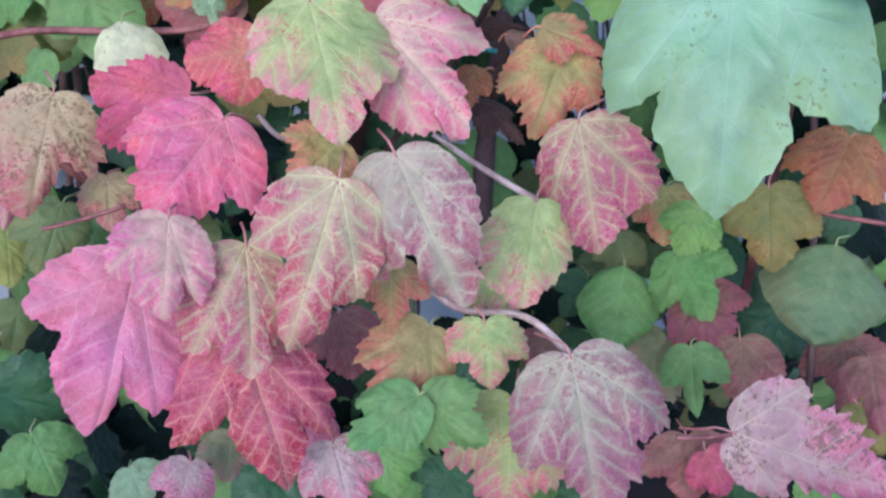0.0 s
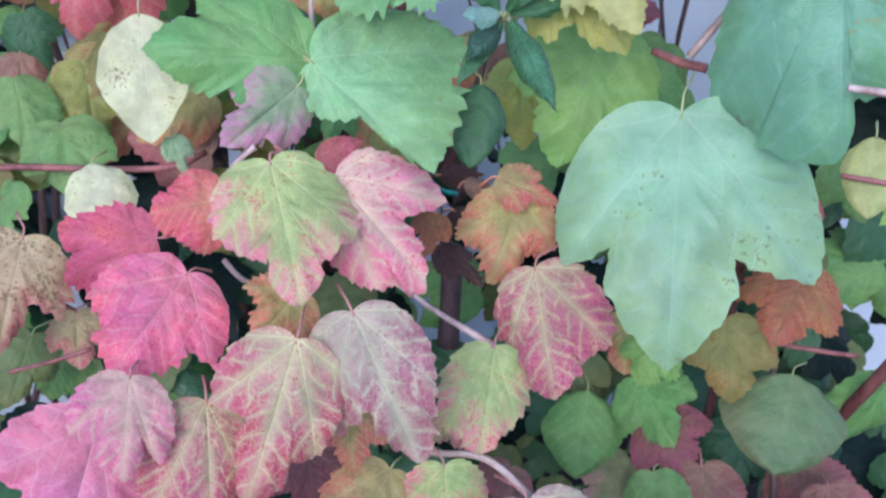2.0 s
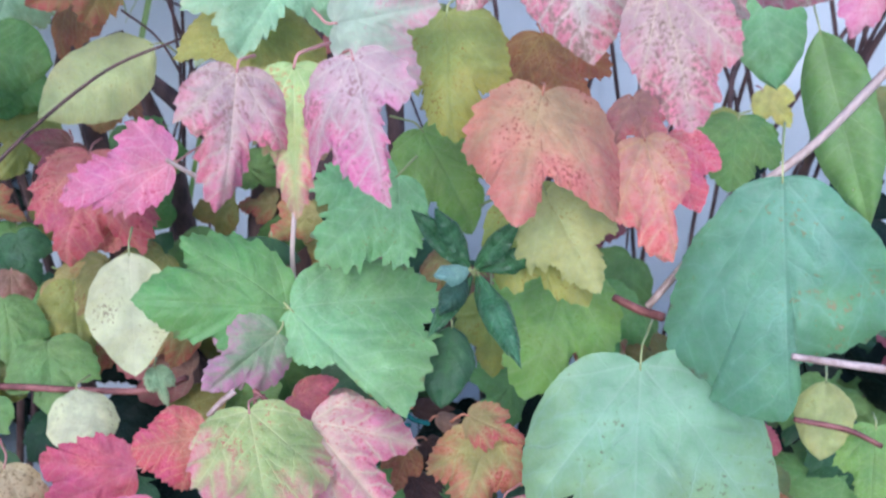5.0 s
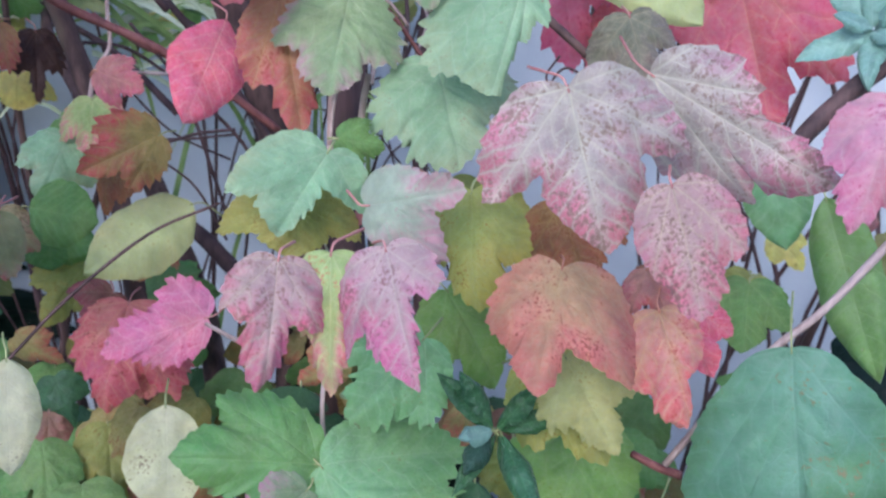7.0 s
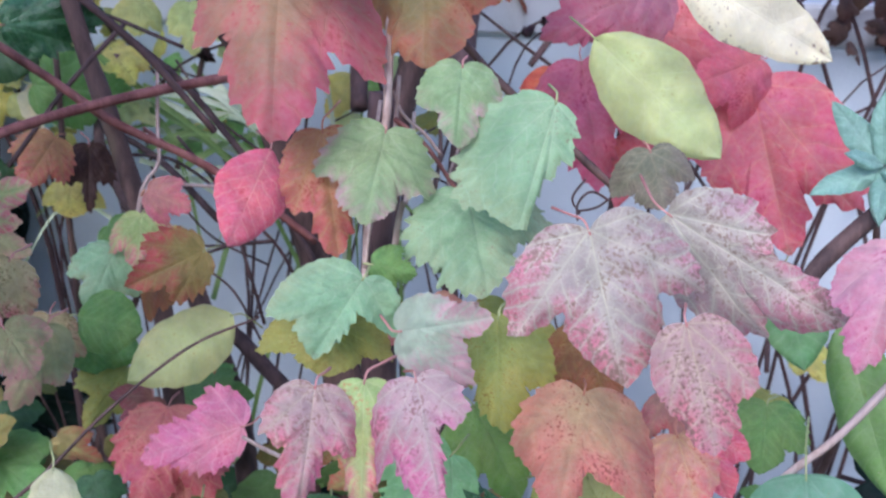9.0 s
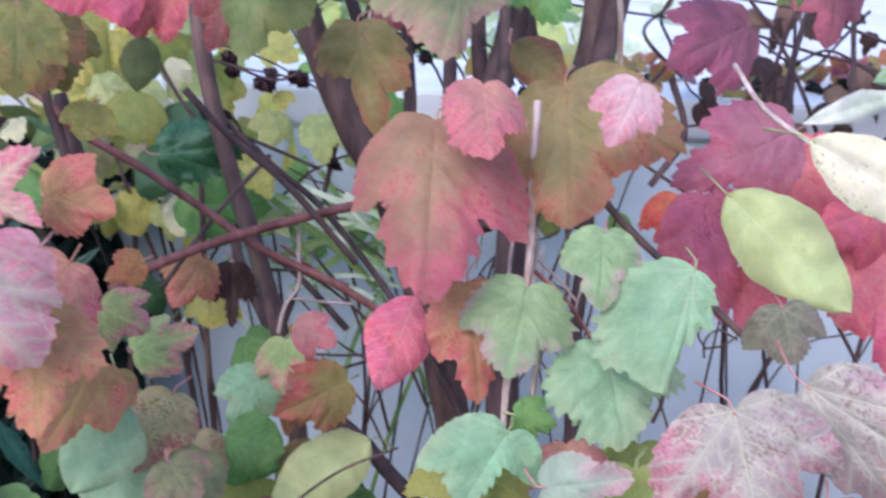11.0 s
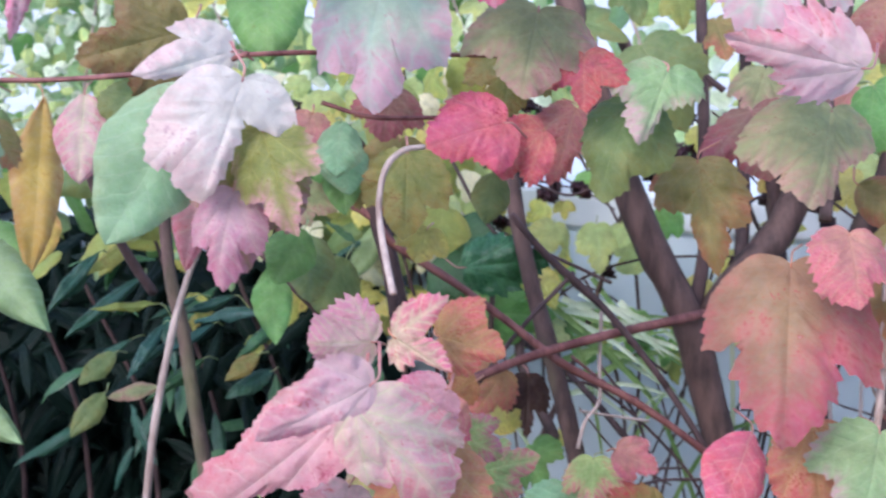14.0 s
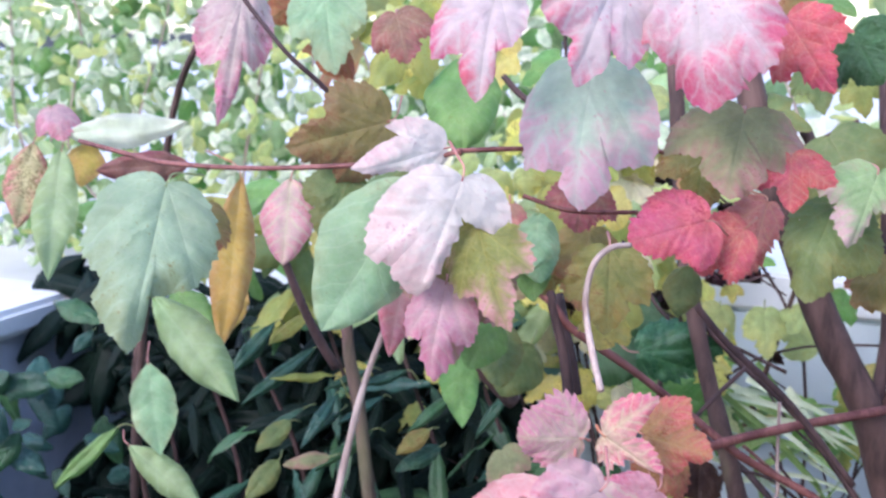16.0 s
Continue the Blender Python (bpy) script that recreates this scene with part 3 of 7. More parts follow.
def leaf(plant, look_of, kind, at, turn, length, width, sinus, cup=0.25, droop=0.15, stalk="pink", reach=0.26, lobes=None, teeth=1.0, full=1.0):
    """One leaf with its stalk, at its stalk end, turned by Euler degrees."""
    LEAVES[0] += 1
    seed = LEAVES[0]
    data = leaf_mesh("leaf", kind, length, width, sinus, cup, droop, seed, LEAF[look_of], lobes=lobes, teeth_size=teeth, full=full)
    ob = tagged(hang(plant, data, pose(*at, *turn)), look_words(look_of, kind))
    rng = random.Random(seed)
    if reach:
        bend = rng.uniform(-0.2, 0.2)
        bm = bmesh.new()
        line = glide([(0, 0.03 * length, 0.0002), (bend * 0.1 * length, -0.08 * length, -0.05 * length), (bend * 0.5 * length, -0.6 * reach * length, -0.6 * reach * length), (bend * length, -reach * length, -1.3 * reach * length)], 4)
        tube(bm, line, 0.0005, 0.0008, 6)
        part("leaf_stalk", bm, STALK[stalk], ob)
    return ob


# ---- the setting ----
def slab(name, lo, hi, material, label, bevel=0.006):
    bm = bmesh.new()
    bmesh.ops.create_cube(bm, size=1.0)
    for v in bm.verts:
        v.co = Vector([l + (h - l) * (c + 0.5) for l, h, c in zip(lo, hi, v.co)])
    bmesh.ops.bevel(bm, geom=bm.edges[:], offset=bevel, segments=2, affect="EDGES")
    ob = part(name, bm, material, None)
    for p in ob.data.polygons:
        p.use_smooth = False
    return tagged(ob, label, name.split("_")[0], kind="structure")


def sheet(name, size, cells, rise, material, label, category):
    """Ground: one uneven sheet that is fine in the middle and reaches the horizon."""
    bm = bmesh.new()
    line = [math.copysign(abs(k / cells) ** 4, k) * size for k in range(-cells, cells + 1)]
    grid = [[bm.verts.new((x, y + 1.0, rise * noise.noise((x * 2.2, y * 2.2, 3.1)) * (1 if math.hypot(x, y) < 4 else 0.2))) for x in line] for y in line]
    for a, b in zip(grid, grid[1:]):
        for k in range(len(line) - 1):
            bm.faces.new((a[k], a[k + 1], b[k + 1], b[k]))
    ob = part(name, bm, material, None)
    return tagged(ob, label, category, kind="structure")


sheet("ground", 800.0, 44, 0.03, SOIL, "dark bare soil under the shrubs", "ground")
WALL_Y, WALL_TOP = 1.32, 1.36
wall_back = slab("wall_back", (-1.398, WALL_Y, -0.05), (3.2, WALL_Y + 0.22, WALL_TOP), RENDER, "low pale blue-grey rendered garden wall behind the shrub")
coping = slab("coping_back", (-1.40, WALL_Y - 0.006, WALL_TOP), (3.25, WALL_Y + 0.27, WALL_TOP + 0.05), COPING, "pale weathered coping stones on the garden wall", 0.004)
wall_left = slab("wall_left", (-1.62, -1.2, -0.05), (-1.40, WALL_Y + 0.22, 1.25), SIDE, "low grey weathered side wall running towards the viewer")
slab("coping_left", (-1.66, -1.2, 1.25), (-1.37, WALL_Y - 0.035, 1.295), COPING, "pale coping on the low side wall", 0.01)
# unseen wall, added to close the place and bounce light onto the plants
slab("wall_south", (-6.0, -2.4, -0.05), (6.0, -2.1, 2.5), BOUNCE, "plain pale rendered house wall behind the viewer")
slab("terrace", (-30.0, WALL_Y + 0.30, 1.0), (30.0, 40.0, 1.12), PAVING, "pale sunlit paving beyond the wall", 0.02)

# ---- the plants ----
rose = thing("guelder_rose_bush", "tall guelder rose shrub in pink, red and green autumn leaf", "shrub", (-0.1, 0.88, 0.0))
dogwood = thing("dogwood_bush", "thin dogwood shrub with pale yellow oval leaves on red twigs", "shrub", (0.25, 0.75, 0.0))
evergreen = thing("evergreen_shrub", "small evergreen shrub with dark green oval leaves", "shrub", (-0.3, 1.0, 0.0))
lanceleaf = thing("narrow_leaved_shrub", "shrub with long drooping pale green and yellow leaves", "shrub", (-0.8, 0.8, 0.0))
grass = thing("strap_leaf_tuft", "tuft of long arching green strap leaves before the wall", "grass", (-0.2, 1.12, 0.0))
dark_shrub = thing("laurel_shrub", "dense dark green laurel shrub with long glossy leaves", "shrub", (-0.8, 1.1, 0.0))
yellow_bush = thing("yellow_leaved_bush", "thin bush with bright yellow autumn leaves by the wall", "shrub", (-0.6, 1.18, 0.0))
twine = thing("garden_twine", "short end of teal garden twine tied round a stem", "twine", (0.02, 0.55, 1.1))


for name, plant, points, r in (
    ("stem", dogwood, [(0.25, 0.75, -0.02), (0.27, 0.70, 0.5), (0.24, 0.62, 0.95), (0.2, 0.56, 1.15)], 0.006),
    ("stem", dogwood, [(0.24, 0.75, -0.02), (0.32, 0.66, 0.6), (0.36, 0.55, 1.0), (0.33, 0.5, 1.3), (0.30, 0.49, 1.42)], 0.007),
    ("stem", dogwood, [(0.23, 0.76, -0.02), (-0.05, 0.7, 0.6), (-0.3, 0.62, 0.95), (-0.32, 0.6, 1.08)], 0.006),
    ("stem", evergreen, [(-0.3, 1.0, -0.02), (-0.32, 0.98, 0.6), (-0.36, 0.95, 1.1), (-0.35, 0.92, 1.42)], 0.006),
    ("stem", evergreen, [(-0.3, 1.0, -0.02), (-0.1, 0.8, 0.7), (0.02, 0.6, 1.05), (0.048, 0.508, 1.20)], 0.004),
    ("stem", lanceleaf, [(-0.8, 0.8, -0.02), (-0.82, 0.8, 0.7), (-0.85, 0.75, 1.2), (-0.78, 0.74, 1.60), (-0.70, 0.7, 1.72)], 0.006),
    ("stem", lanceleaf, [(-0.82, 0.8, -0.02), (-0.88, 0.86, 0.8), (-0.9, 0.82, 1.3), (-0.82, 0.78, 1.5)], 0.005),
):
    stem(name, plant, points, r, r * 0.45, BARK_RED if plant is dogwood else BARK)

# ---- stems and twigs ----
stem("trunk", rose, [(-0.307, 0.922, 1.774), (-0.278, 0.902, 1.649), (-0.242, 0.891, 1.549), (-0.204, 0.884, 1.461), (-0.166, 0.882, 1.391), (-0.144, 0.878, 1.325), (-0.118, 0.870, 1.242), (-0.101, 0.862, 1.167), (-0.083, 0.838, 1.036), (-0.077, 0.858, 0.518), (-0.070, 0.880, -0.020)], 0.0121, 0.0189, BARK)
stem("trunk", rose, [(-0.364, 0.911, 1.774), (-0.345, 0.890, 1.676), (-0.333, 0.872, 1.592), (-0.319, 0.854, 1.507), (-0.299, 0.840, 1.430), (-0.273, 0.827, 1.354), (-0.246, 0.811, 1.267), (-0.233, 0.798, 1.198), (-0.215, 0.768, 1.066), (-0.182, 0.788, 0.533), (-0.149, 0.880, -0.020)], 0.0063, 0.0095, BARK)
stem("branch", rose, [(-0.307, 0.853, 1.463), (-0.271, 0.852, 1.429), (-0.225, 0.852, 1.391), (-0.183, 0.848, 1.343), (-0.154, 0.844, 1.304), (-0.119, 0.837, 1.251), (-0.086, 0.827, 1.188), (-0.060, 0.806, 1.092)], 0.0027, 0.0033, BARK_DARK)
stem("branch", rose, [(-0.489, 0.739, 1.524), (-0.421, 0.754, 1.497), (-0.396, 0.760, 1.469), (-0.352, 0.770, 1.440), (-0.307, 0.779, 1.407), (-0.257, 0.787, 1.369), (-0.201, 0.799, 1.339), (-0.151, 0.808, 1.304), (-0.109, 0.815, 1.268)], 0.0036, 0.0034, BARK_RED)
stem("branch", rose, [(-0.335, 0.673, 1.371), (-0.319, 0.711, 1.376), (-0.278, 0.756, 1.385), (-0.222, 0.804, 1.393), (-0.163, 0.851, 1.398), (-0.134, 0.890, 1.396)], 0.0038, 0.0045, BARK_RED)
stem("twig", rose, [(-0.289, 0.502, 1.594), (-0.298, 0.494, 1.593), (-0.305, 0.485, 1.585), (-0.307, 0.478, 1.568), (-0.303, 0.469, 1.554), (-0.296, 0.458, 1.539), (-0.289, 0.447, 1.527)], 0.0015, 0.0020, BARK_PALE)
stem("branch", rose, [(-0.425, 0.758, 1.546), (-0.412, 0.756, 1.492), (-0.400, 0.755, 1.446), (-0.391, 0.752, 1.390)], 0.0040, 0.0051, BARK_DARK)
stem("twig", rose, [(-0.501, 0.645, 1.503), (-0.512, 0.634, 1.472), (-0.519, 0.622, 1.440), (-0.524, 0.612, 1.407), (-0.528, 0.602, 1.374), (-0.530, 0.594, 1.346), (-0.531, 0.586, 1.316), (-0.531, 0.578, 1.285)], 0.0024, 0.0033, BARK_PALE)
stem("branch", rose, [(-0.620, 0.777, 1.617), (-0.609, 0.762, 1.531), (-0.596, 0.744, 1.435), (-0.584, 0.739, 1.386), (-0.571, 0.729, 1.318), (-0.559, 0.721, 1.258), (-0.546, 0.710, 1.189)], 0.0044, 0.0075, BARK)
stem("branch", rose, [(-0.452, 0.636, 1.490), (-0.431, 0.647, 1.461), (-0.409, 0.658, 1.435)], 0.0053, 0.0063, BARK)
stem("branch", rose, [(-0.144, 0.896, 1.387), (-0.123, 0.916, 1.420), (-0.088, 0.942, 1.463), (-0.069, 0.969, 1.526), (-0.060, 0.995, 1.599), (-0.053, 1.027, 1.697), (-0.057, 1.062, 1.821)], 0.0138, 0.0158, BARK)
stem("trunk", rose, [(0.016, 1.067, 1.720), (0.008, 1.022, 1.584), (0.002, 0.994, 1.504), (-0.030, 0.964, 1.424), (-0.054, 0.930, 1.328), (-0.061, 0.897, 1.233), (-0.059, 0.854, 1.103), (-0.058, 0.874, 0.552), (-0.056, 0.880, -0.020)], 0.0105, 0.0153, BARK)
stem("branch", rose, [(-0.179, 1.002, 1.713), (-0.166, 0.960, 1.584), (-0.160, 0.939, 1.517), (-0.154, 0.916, 1.445), (-0.162, 0.887, 1.363)], 0.0051, 0.0066, BARK_DARK)
stem("branch", rose, [(-0.086, 1.110, 1.721), (-0.061, 1.062, 1.570), (-0.053, 1.046, 1.517), (-0.039, 1.032, 1.470)], 0.0055, 0.0072, BARK_DARK)
stem("branch", rose, [(0.257, 1.198, 1.715), (0.231, 1.143, 1.561), (0.212, 1.116, 1.483), (0.202, 1.087, 1.400)], 0.0029, 0.0038, BARK_DARK)
stem("branch", rose, [(0.268, 1.199, 1.715), (0.273, 1.141, 1.539), (0.275, 1.123, 1.484), (0.273, 1.104, 1.429)], 0.0026, 0.0032, BARK_DARK)
stem("branch", rose, [(0.081, 0.997, 1.486), (0.095, 0.982, 1.436), (0.066, 0.963, 1.391)], 0.0037, 0.0032, BARK_DARK)
stem("twig", rose, [(0.084, 0.658, 1.549), (0.099, 0.631, 1.528), (0.124, 0.608, 1.512)], 0.0016, 0.0018, BARK_PALE)
stem("twig", rose, [(-0.035, 0.630, 1.527), (-0.035, 0.614, 1.483), (-0.035, 0.598, 1.435), (-0.036, 0.592, 1.419)], 0.0030, 0.0024, BARK_PALE)
stem("twig", rose, [(-0.044, 0.599, 1.380), (-0.046, 0.590, 1.354), (-0.046, 0.582, 1.331)], 0.0017, 0.0021, BARK_PALE)
stem("twig", rose, [(-0.025, 0.599, 1.377), (-0.028, 0.593, 1.361), (-0.029, 0.586, 1.341)], 0.0021, 0.0021, BARK_PALE)
stem("branch", rose, [(0.008, 0.652, 1.462), (0.028, 0.647, 1.442), (0.061, 0.640, 1.415), (0.104, 0.630, 1.380)], 0.0029, 0.0025, BARK)
stem("twig", rose, [(-0.032, 0.615, 1.423), (-0.012, 0.611, 1.407), (0.006, 0.604, 1.384)], 0.0017, 0.0014, BARK_RED)
stem("twig", rose, [(-0.266, 0.547, 1.184), (-0.243, 0.566, 1.201), (-0.207, 0.591, 1.235), (-0.162, 0.616, 1.267), (-0.120, 0.633, 1.282)], 0.0014, 0.0009, BARK)
stem("branch", dogwood, [(0.149, 0.518, 1.174), (0.178, 0.526, 1.213), (0.202, 0.530, 1.243), (0.229, 0.533, 1.269), (0.258, 0.539, 1.305), (0.294, 0.550, 1.349)], 0.0021, 0.0027, BARK_PALE)
stem("branch", rose, [(0.206, 0.569, 1.342), (0.221, 0.577, 1.360), (0.245, 0.586, 1.381), (0.282, 0.597, 1.408)], 0.0054, 0.0057, BARK)
stem("twig", dogwood, [(-0.295, 0.618, 1.031), (-0.260, 0.611, 1.040), (-0.199, 0.600, 1.046), (-0.152, 0.591, 1.054), (-0.127, 0.587, 1.068)], 0.0025, 0.0022, BARK_RED)
stem("twig", dogwood, [(0.195, 0.425, 1.209), (0.216, 0.423, 1.207), (0.247, 0.421, 1.204)], 0.0018, 0.0021, BARK_PALE)
stem("twig", dogwood, [(0.135, 0.541, 1.165), (0.147, 0.529, 1.165), (0.159, 0.518, 1.167)], 0.0024, 0.0028, BARK_RED)
stem("twig", dogwood, [(0.233, 0.488, 1.120), (0.263, 0.484, 1.116), (0.282, 0.479, 1.109)], 0.0017, 0.0016, BARK_RED)
stem("trunk", rose, [(-0.248, 0.944, 1.173), (-0.225, 0.925, 1.123), (-0.198, 0.900, 1.063), (-0.189, 0.883, 1.014), (-0.179, 0.849, 0.938), (-0.171, 0.793, 0.823), (-0.147, 0.813, 0.412), (-0.123, 0.880, -0.020)], 0.0100, 0.0121, BARK)
stem("branch", rose, [(-0.235, 0.931, 1.152), (-0.197, 0.915, 1.128), (-0.164, 0.898, 1.101), (-0.121, 0.878, 1.070)], 0.0070, 0.0075, BARK_DARK)
stem("branch", rose, [(-0.105, 0.847, 1.117), (-0.111, 0.814, 1.060), (-0.112, 0.783, 1.007)], 0.0071, 0.0071, BARK)
stem("twig", rose, [(-0.006, 0.466, 1.064), (0.022, 0.453, 1.050), (0.049, 0.443, 1.038)], 0.0015, 0.0021, BARK_PALE)
stem("twig", rose, [(-0.010, 0.433, 0.983), (0.011, 0.421, 0.977), (0.045, 0.415, 0.978), (0.070, 0.398, 0.966)], 0.0019, 0.0022, BARK_PALE)
stem("twig", rose, [(-0.104, 0.497, 1.054), (-0.093, 0.490, 1.045), (-0.076, 0.486, 1.042)], 0.0016, 0.0017, BARK_PALE)
stem("twig", rose, [(-0.224, 0.454, 1.006), (-0.197, 0.459, 1.011), (-0.178, 0.463, 1.016)], 0.0013, 0.0014, BARK_RED)
stem("twig", rose, [(0.113, 0.327, 0.985), (0.128, 0.327, 0.985), (0.140, 0.328, 0.986)], 0.0015, 0.0012, BARK_RED)
stem("branch", rose, [(0.262, 0.637, 0.971), (0.267, 0.583, 0.890), (0.270, 0.529, 0.811), (0.268, 0.507, 0.766)], 0.0026, 0.0029, BARK)
stem("twig", rose, [(0.247, 0.538, 0.950), (0.267, 0.535, 0.948), (0.301, 0.532, 0.944)], 0.0017, 0.0017, BARK_RED)
stem("branch", rose, [(0.045, 0.697, 1.007), (0.040, 0.687, 0.961), (0.033, 0.672, 0.909), (0.030, 0.646, 0.845)], 0.0070, 0.0089, BARK_DARK)
stem("twig", dogwood, [(-0.720, 0.559, 1.628), (-0.663, 0.545, 1.622), (-0.615, 0.527, 1.620), (-0.543, 0.521, 1.621), (-0.470, 0.517, 1.627), (-0.418, 0.504, 1.634), (-0.383, 0.484, 1.643)], 0.0019, 0.0016, BARK_RED)
stem("twig", rose, [(-0.395, 0.500, 1.641), (-0.363, 0.528, 1.641), (-0.330, 0.557, 1.639), (-0.270, 0.597, 1.636)], 0.0016, 0.0014, BARK_RED)
stem("twig", rose, [(-0.562, 0.536, 1.735), (-0.533, 0.546, 1.696), (-0.518, 0.562, 1.676), (-0.500, 0.598, 1.640)], 0.0016, 0.0018, BARK_DARK)
stem("branch", rose, [(-0.607, 0.646, 1.555), (-0.599, 0.658, 1.510), (-0.587, 0.672, 1.465), (-0.577, 0.687, 1.433)], 0.0031, 0.0043, BARK_DARK)
stem("branch", rose, [(-0.418, 0.790, 1.489), (-0.405, 0.785, 1.442), (-0.396, 0.780, 1.404)], 0.0053, 0.0063, BARK_DARK)
stem("twig", rose, [(-0.406, 0.615, 1.680), (-0.395, 0.617, 1.668), (-0.380, 0.621, 1.657)], 0.0021, 0.0021, BARK_DARK)
stem("twig", rose, [(-0.368, 0.549, 1.610), (-0.340, 0.559, 1.601), (-0.302, 0.575, 1.600)], 0.0014, 0.0014, BARK_RED)
stem("twig", rose, [(-0.288, 0.716, 1.510), (-0.263, 0.721, 1.481), (-0.216, 0.731, 1.436), (-0.169, 0.738, 1.378)], 0.0027, 0.0027, BARK_DARK)
stem("twig", rose, [(-0.336, 0.769, 1.336), (-0.297, 0.798, 1.392), (-0.257, 0.825, 1.438)], 0.0021, 0.0021, BARK_DARK)
stem("cord", twine, [(0.015, 0.551, 1.071), (0.021, 0.548, 1.067), (0.031, 0.547, 1.065)], 0.0016, 0.0016, CORD)
stem("cord", twine, [(-0.000, 0.602, 1.011), (0.009, 0.604, 1.014), (0.020, 0.605, 1.015)], 0.0015, 0.0019, CORD)
stem("twig", rose, [(-0.031, 0.638, 1.444), (-0.032, 0.620, 1.415), (-0.034, 0.603, 1.390), (-0.043, 0.588, 1.368), (-0.045, 0.572, 1.344)], 0.0013, 0.0014, BARK_PALE)
stem("twig", rose, [(-0.036, 0.654, 1.431), (-0.029, 0.648, 1.418), (-0.015, 0.643, 1.407), (-0.004, 0.638, 1.395)], 0.0010, 0.0012, BARK_PALE)
stem("twig", rose, [(0.090, 0.698, 1.335), (0.090, 0.703, 1.346), (0.099, 0.706, 1.354), (0.113, 0.704, 1.348)], 0.0008, 0.0009, BARK_DARK)
stem("twig", rose, [(0.097, 0.729, 1.356), (0.088, 0.724, 1.343), (0.094, 0.719, 1.333)], 0.0008, 0.0008, BARK_DARK)
stem("twig", rose, [(0.114, 0.705, 1.352), (0.103, 0.702, 1.344), (0.090, 0.701, 1.341)], 0.0008, 0.0008, BARK_DARK)
stem("twig", rose, [(-0.232, 0.820, 1.408), (-0.229, 0.800, 1.361), (-0.227, 0.790, 1.338), (-0.237, 0.782, 1.322), (-0.241, 0.773, 1.301)], 0.0015, 0.0019, BARK_PALE)
stem("twig", rose, [(-0.251, 0.841, 1.306), (-0.223, 0.840, 1.305), (-0.189, 0.840, 1.304)], 0.0014, 0.0014, BARK_PALE)
stem("twig", rose, [(-0.111, 0.532, 1.252), (-0.100, 0.538, 1.241), (-0.092, 0.545, 1.232)], 0.0011, 0.0015, BARK_PALE)
stem("twig", rose, [(-0.050, 0.571, 1.203), (-0.051, 0.558, 1.181), (-0.049, 0.545, 1.160)], 0.0015, 0.0015, BARK_PALE)
stem("twig", rose, [(-0.089, 0.472, 1.131), (-0.082, 0.475, 1.138), (-0.075, 0.478, 1.143)], 0.0015, 0.0018, BARK_PALE)
stem("twig", rose, [(-0.074, 0.487, 1.137), (-0.068, 0.493, 1.148), (-0.060, 0.500, 1.161)], 0.0011, 0.0015, BARK_PALE)
stem("twig", rose, [(-0.065, 0.478, 1.144), (-0.053, 0.473, 1.136), (-0.039, 0.468, 1.129)], 0.0012, 0.0015, BARK_RED)
stem("twig", rose, [(-0.060, 0.492, 1.147), (-0.065, 0.486, 1.138), (-0.065, 0.479, 1.126)], 0.0011, 0.0012, BARK_RED)
stem("twig", rose, [(0.078, 0.882, 1.188), (0.087, 0.894, 1.209), (0.082, 0.911, 1.237)], 0.0019, 0.0019, BARK_DARK)
stem("twig", rose, [(0.439, 0.839, 1.040), (0.394, 0.842, 1.043), (0.364, 0.847, 1.048)], 0.0025, 0.0025, BARK_DARK)
stem("twig", rose, [(0.422, 0.768, 0.919), (0.428, 0.743, 0.876), (0.438, 0.717, 0.833)], 0.0023, 0.0023, BARK_DARK)
stem("twig", rose, [(0.298, 0.895, 1.126), (0.302, 0.918, 1.165), (0.317, 0.923, 1.174)], 0.0025, 0.0025, BARK_DARK)
stem("twig", rose, [(-0.392, 0.915, 1.515), (-0.347, 0.905, 1.449), (-0.294, 0.910, 1.429), (-0.236, 0.914, 1.405)], 0.0018, 0.0018, BARK_DARK)
stem("twig", rose, [(-0.287, 0.879, 1.318), (-0.235, 0.887, 1.308), (-0.158, 0.883, 1.243), (-0.129, 0.874, 1.193)], 0.0016, 0.0016, BARK_DARK)
stem("twig", rose, [(-0.245, 0.911, 1.327), (-0.205, 0.904, 1.276), (-0.179, 0.889, 1.203), (-0.166, 0.879, 1.162)], 0.0016, 0.0016, BARK_DARK)
stem("twig", rose, [(-0.244, 0.884, 1.234), (-0.202, 0.892, 1.232), (-0.160, 0.902, 1.234)], 0.0013, 0.0013, BARK_DARK)
stem("twig", rose, [(-0.260, 0.954, 1.487), (-0.286, 0.947, 1.479), (-0.324, 0.943, 1.492), (-0.345, 0.940, 1.497)], 0.0013, 0.0013, BARK_DARK)
stem("twig", rose, [(-0.187, 0.962, 1.609), (-0.168, 0.961, 1.594), (-0.158, 0.961, 1.584)], 0.0023, 0.0023, BARK_DARK)
blade(grass, [(-0.338, 0.974, 1.388), (-0.299, 0.985, 1.352), (-0.248, 0.997, 1.309), (-0.201, 1.007, 1.260)], 0.0043, STRAP)
blade(grass, [(-0.299, 1.011, 1.344), (-0.234, 1.020, 1.331), (-0.171, 1.023, 1.294)], 0.0041, STRAP_PALE)
blade(grass, [(-0.278, 1.001, 1.293), (-0.234, 1.016, 1.316), (-0.188, 1.028, 1.325)], 0.0041, STRAP)
blade(grass, [(-0.288, 0.989, 1.259), (-0.231, 1.004, 1.271), (-0.166, 1.013, 1.257)], 0.0035, STRAP_PALE)
blade(grass, [(-0.234, 0.967, 1.146), (-0.216, 0.991, 1.214), (-0.184, 1.013, 1.271)], 0.0035, STRAP)
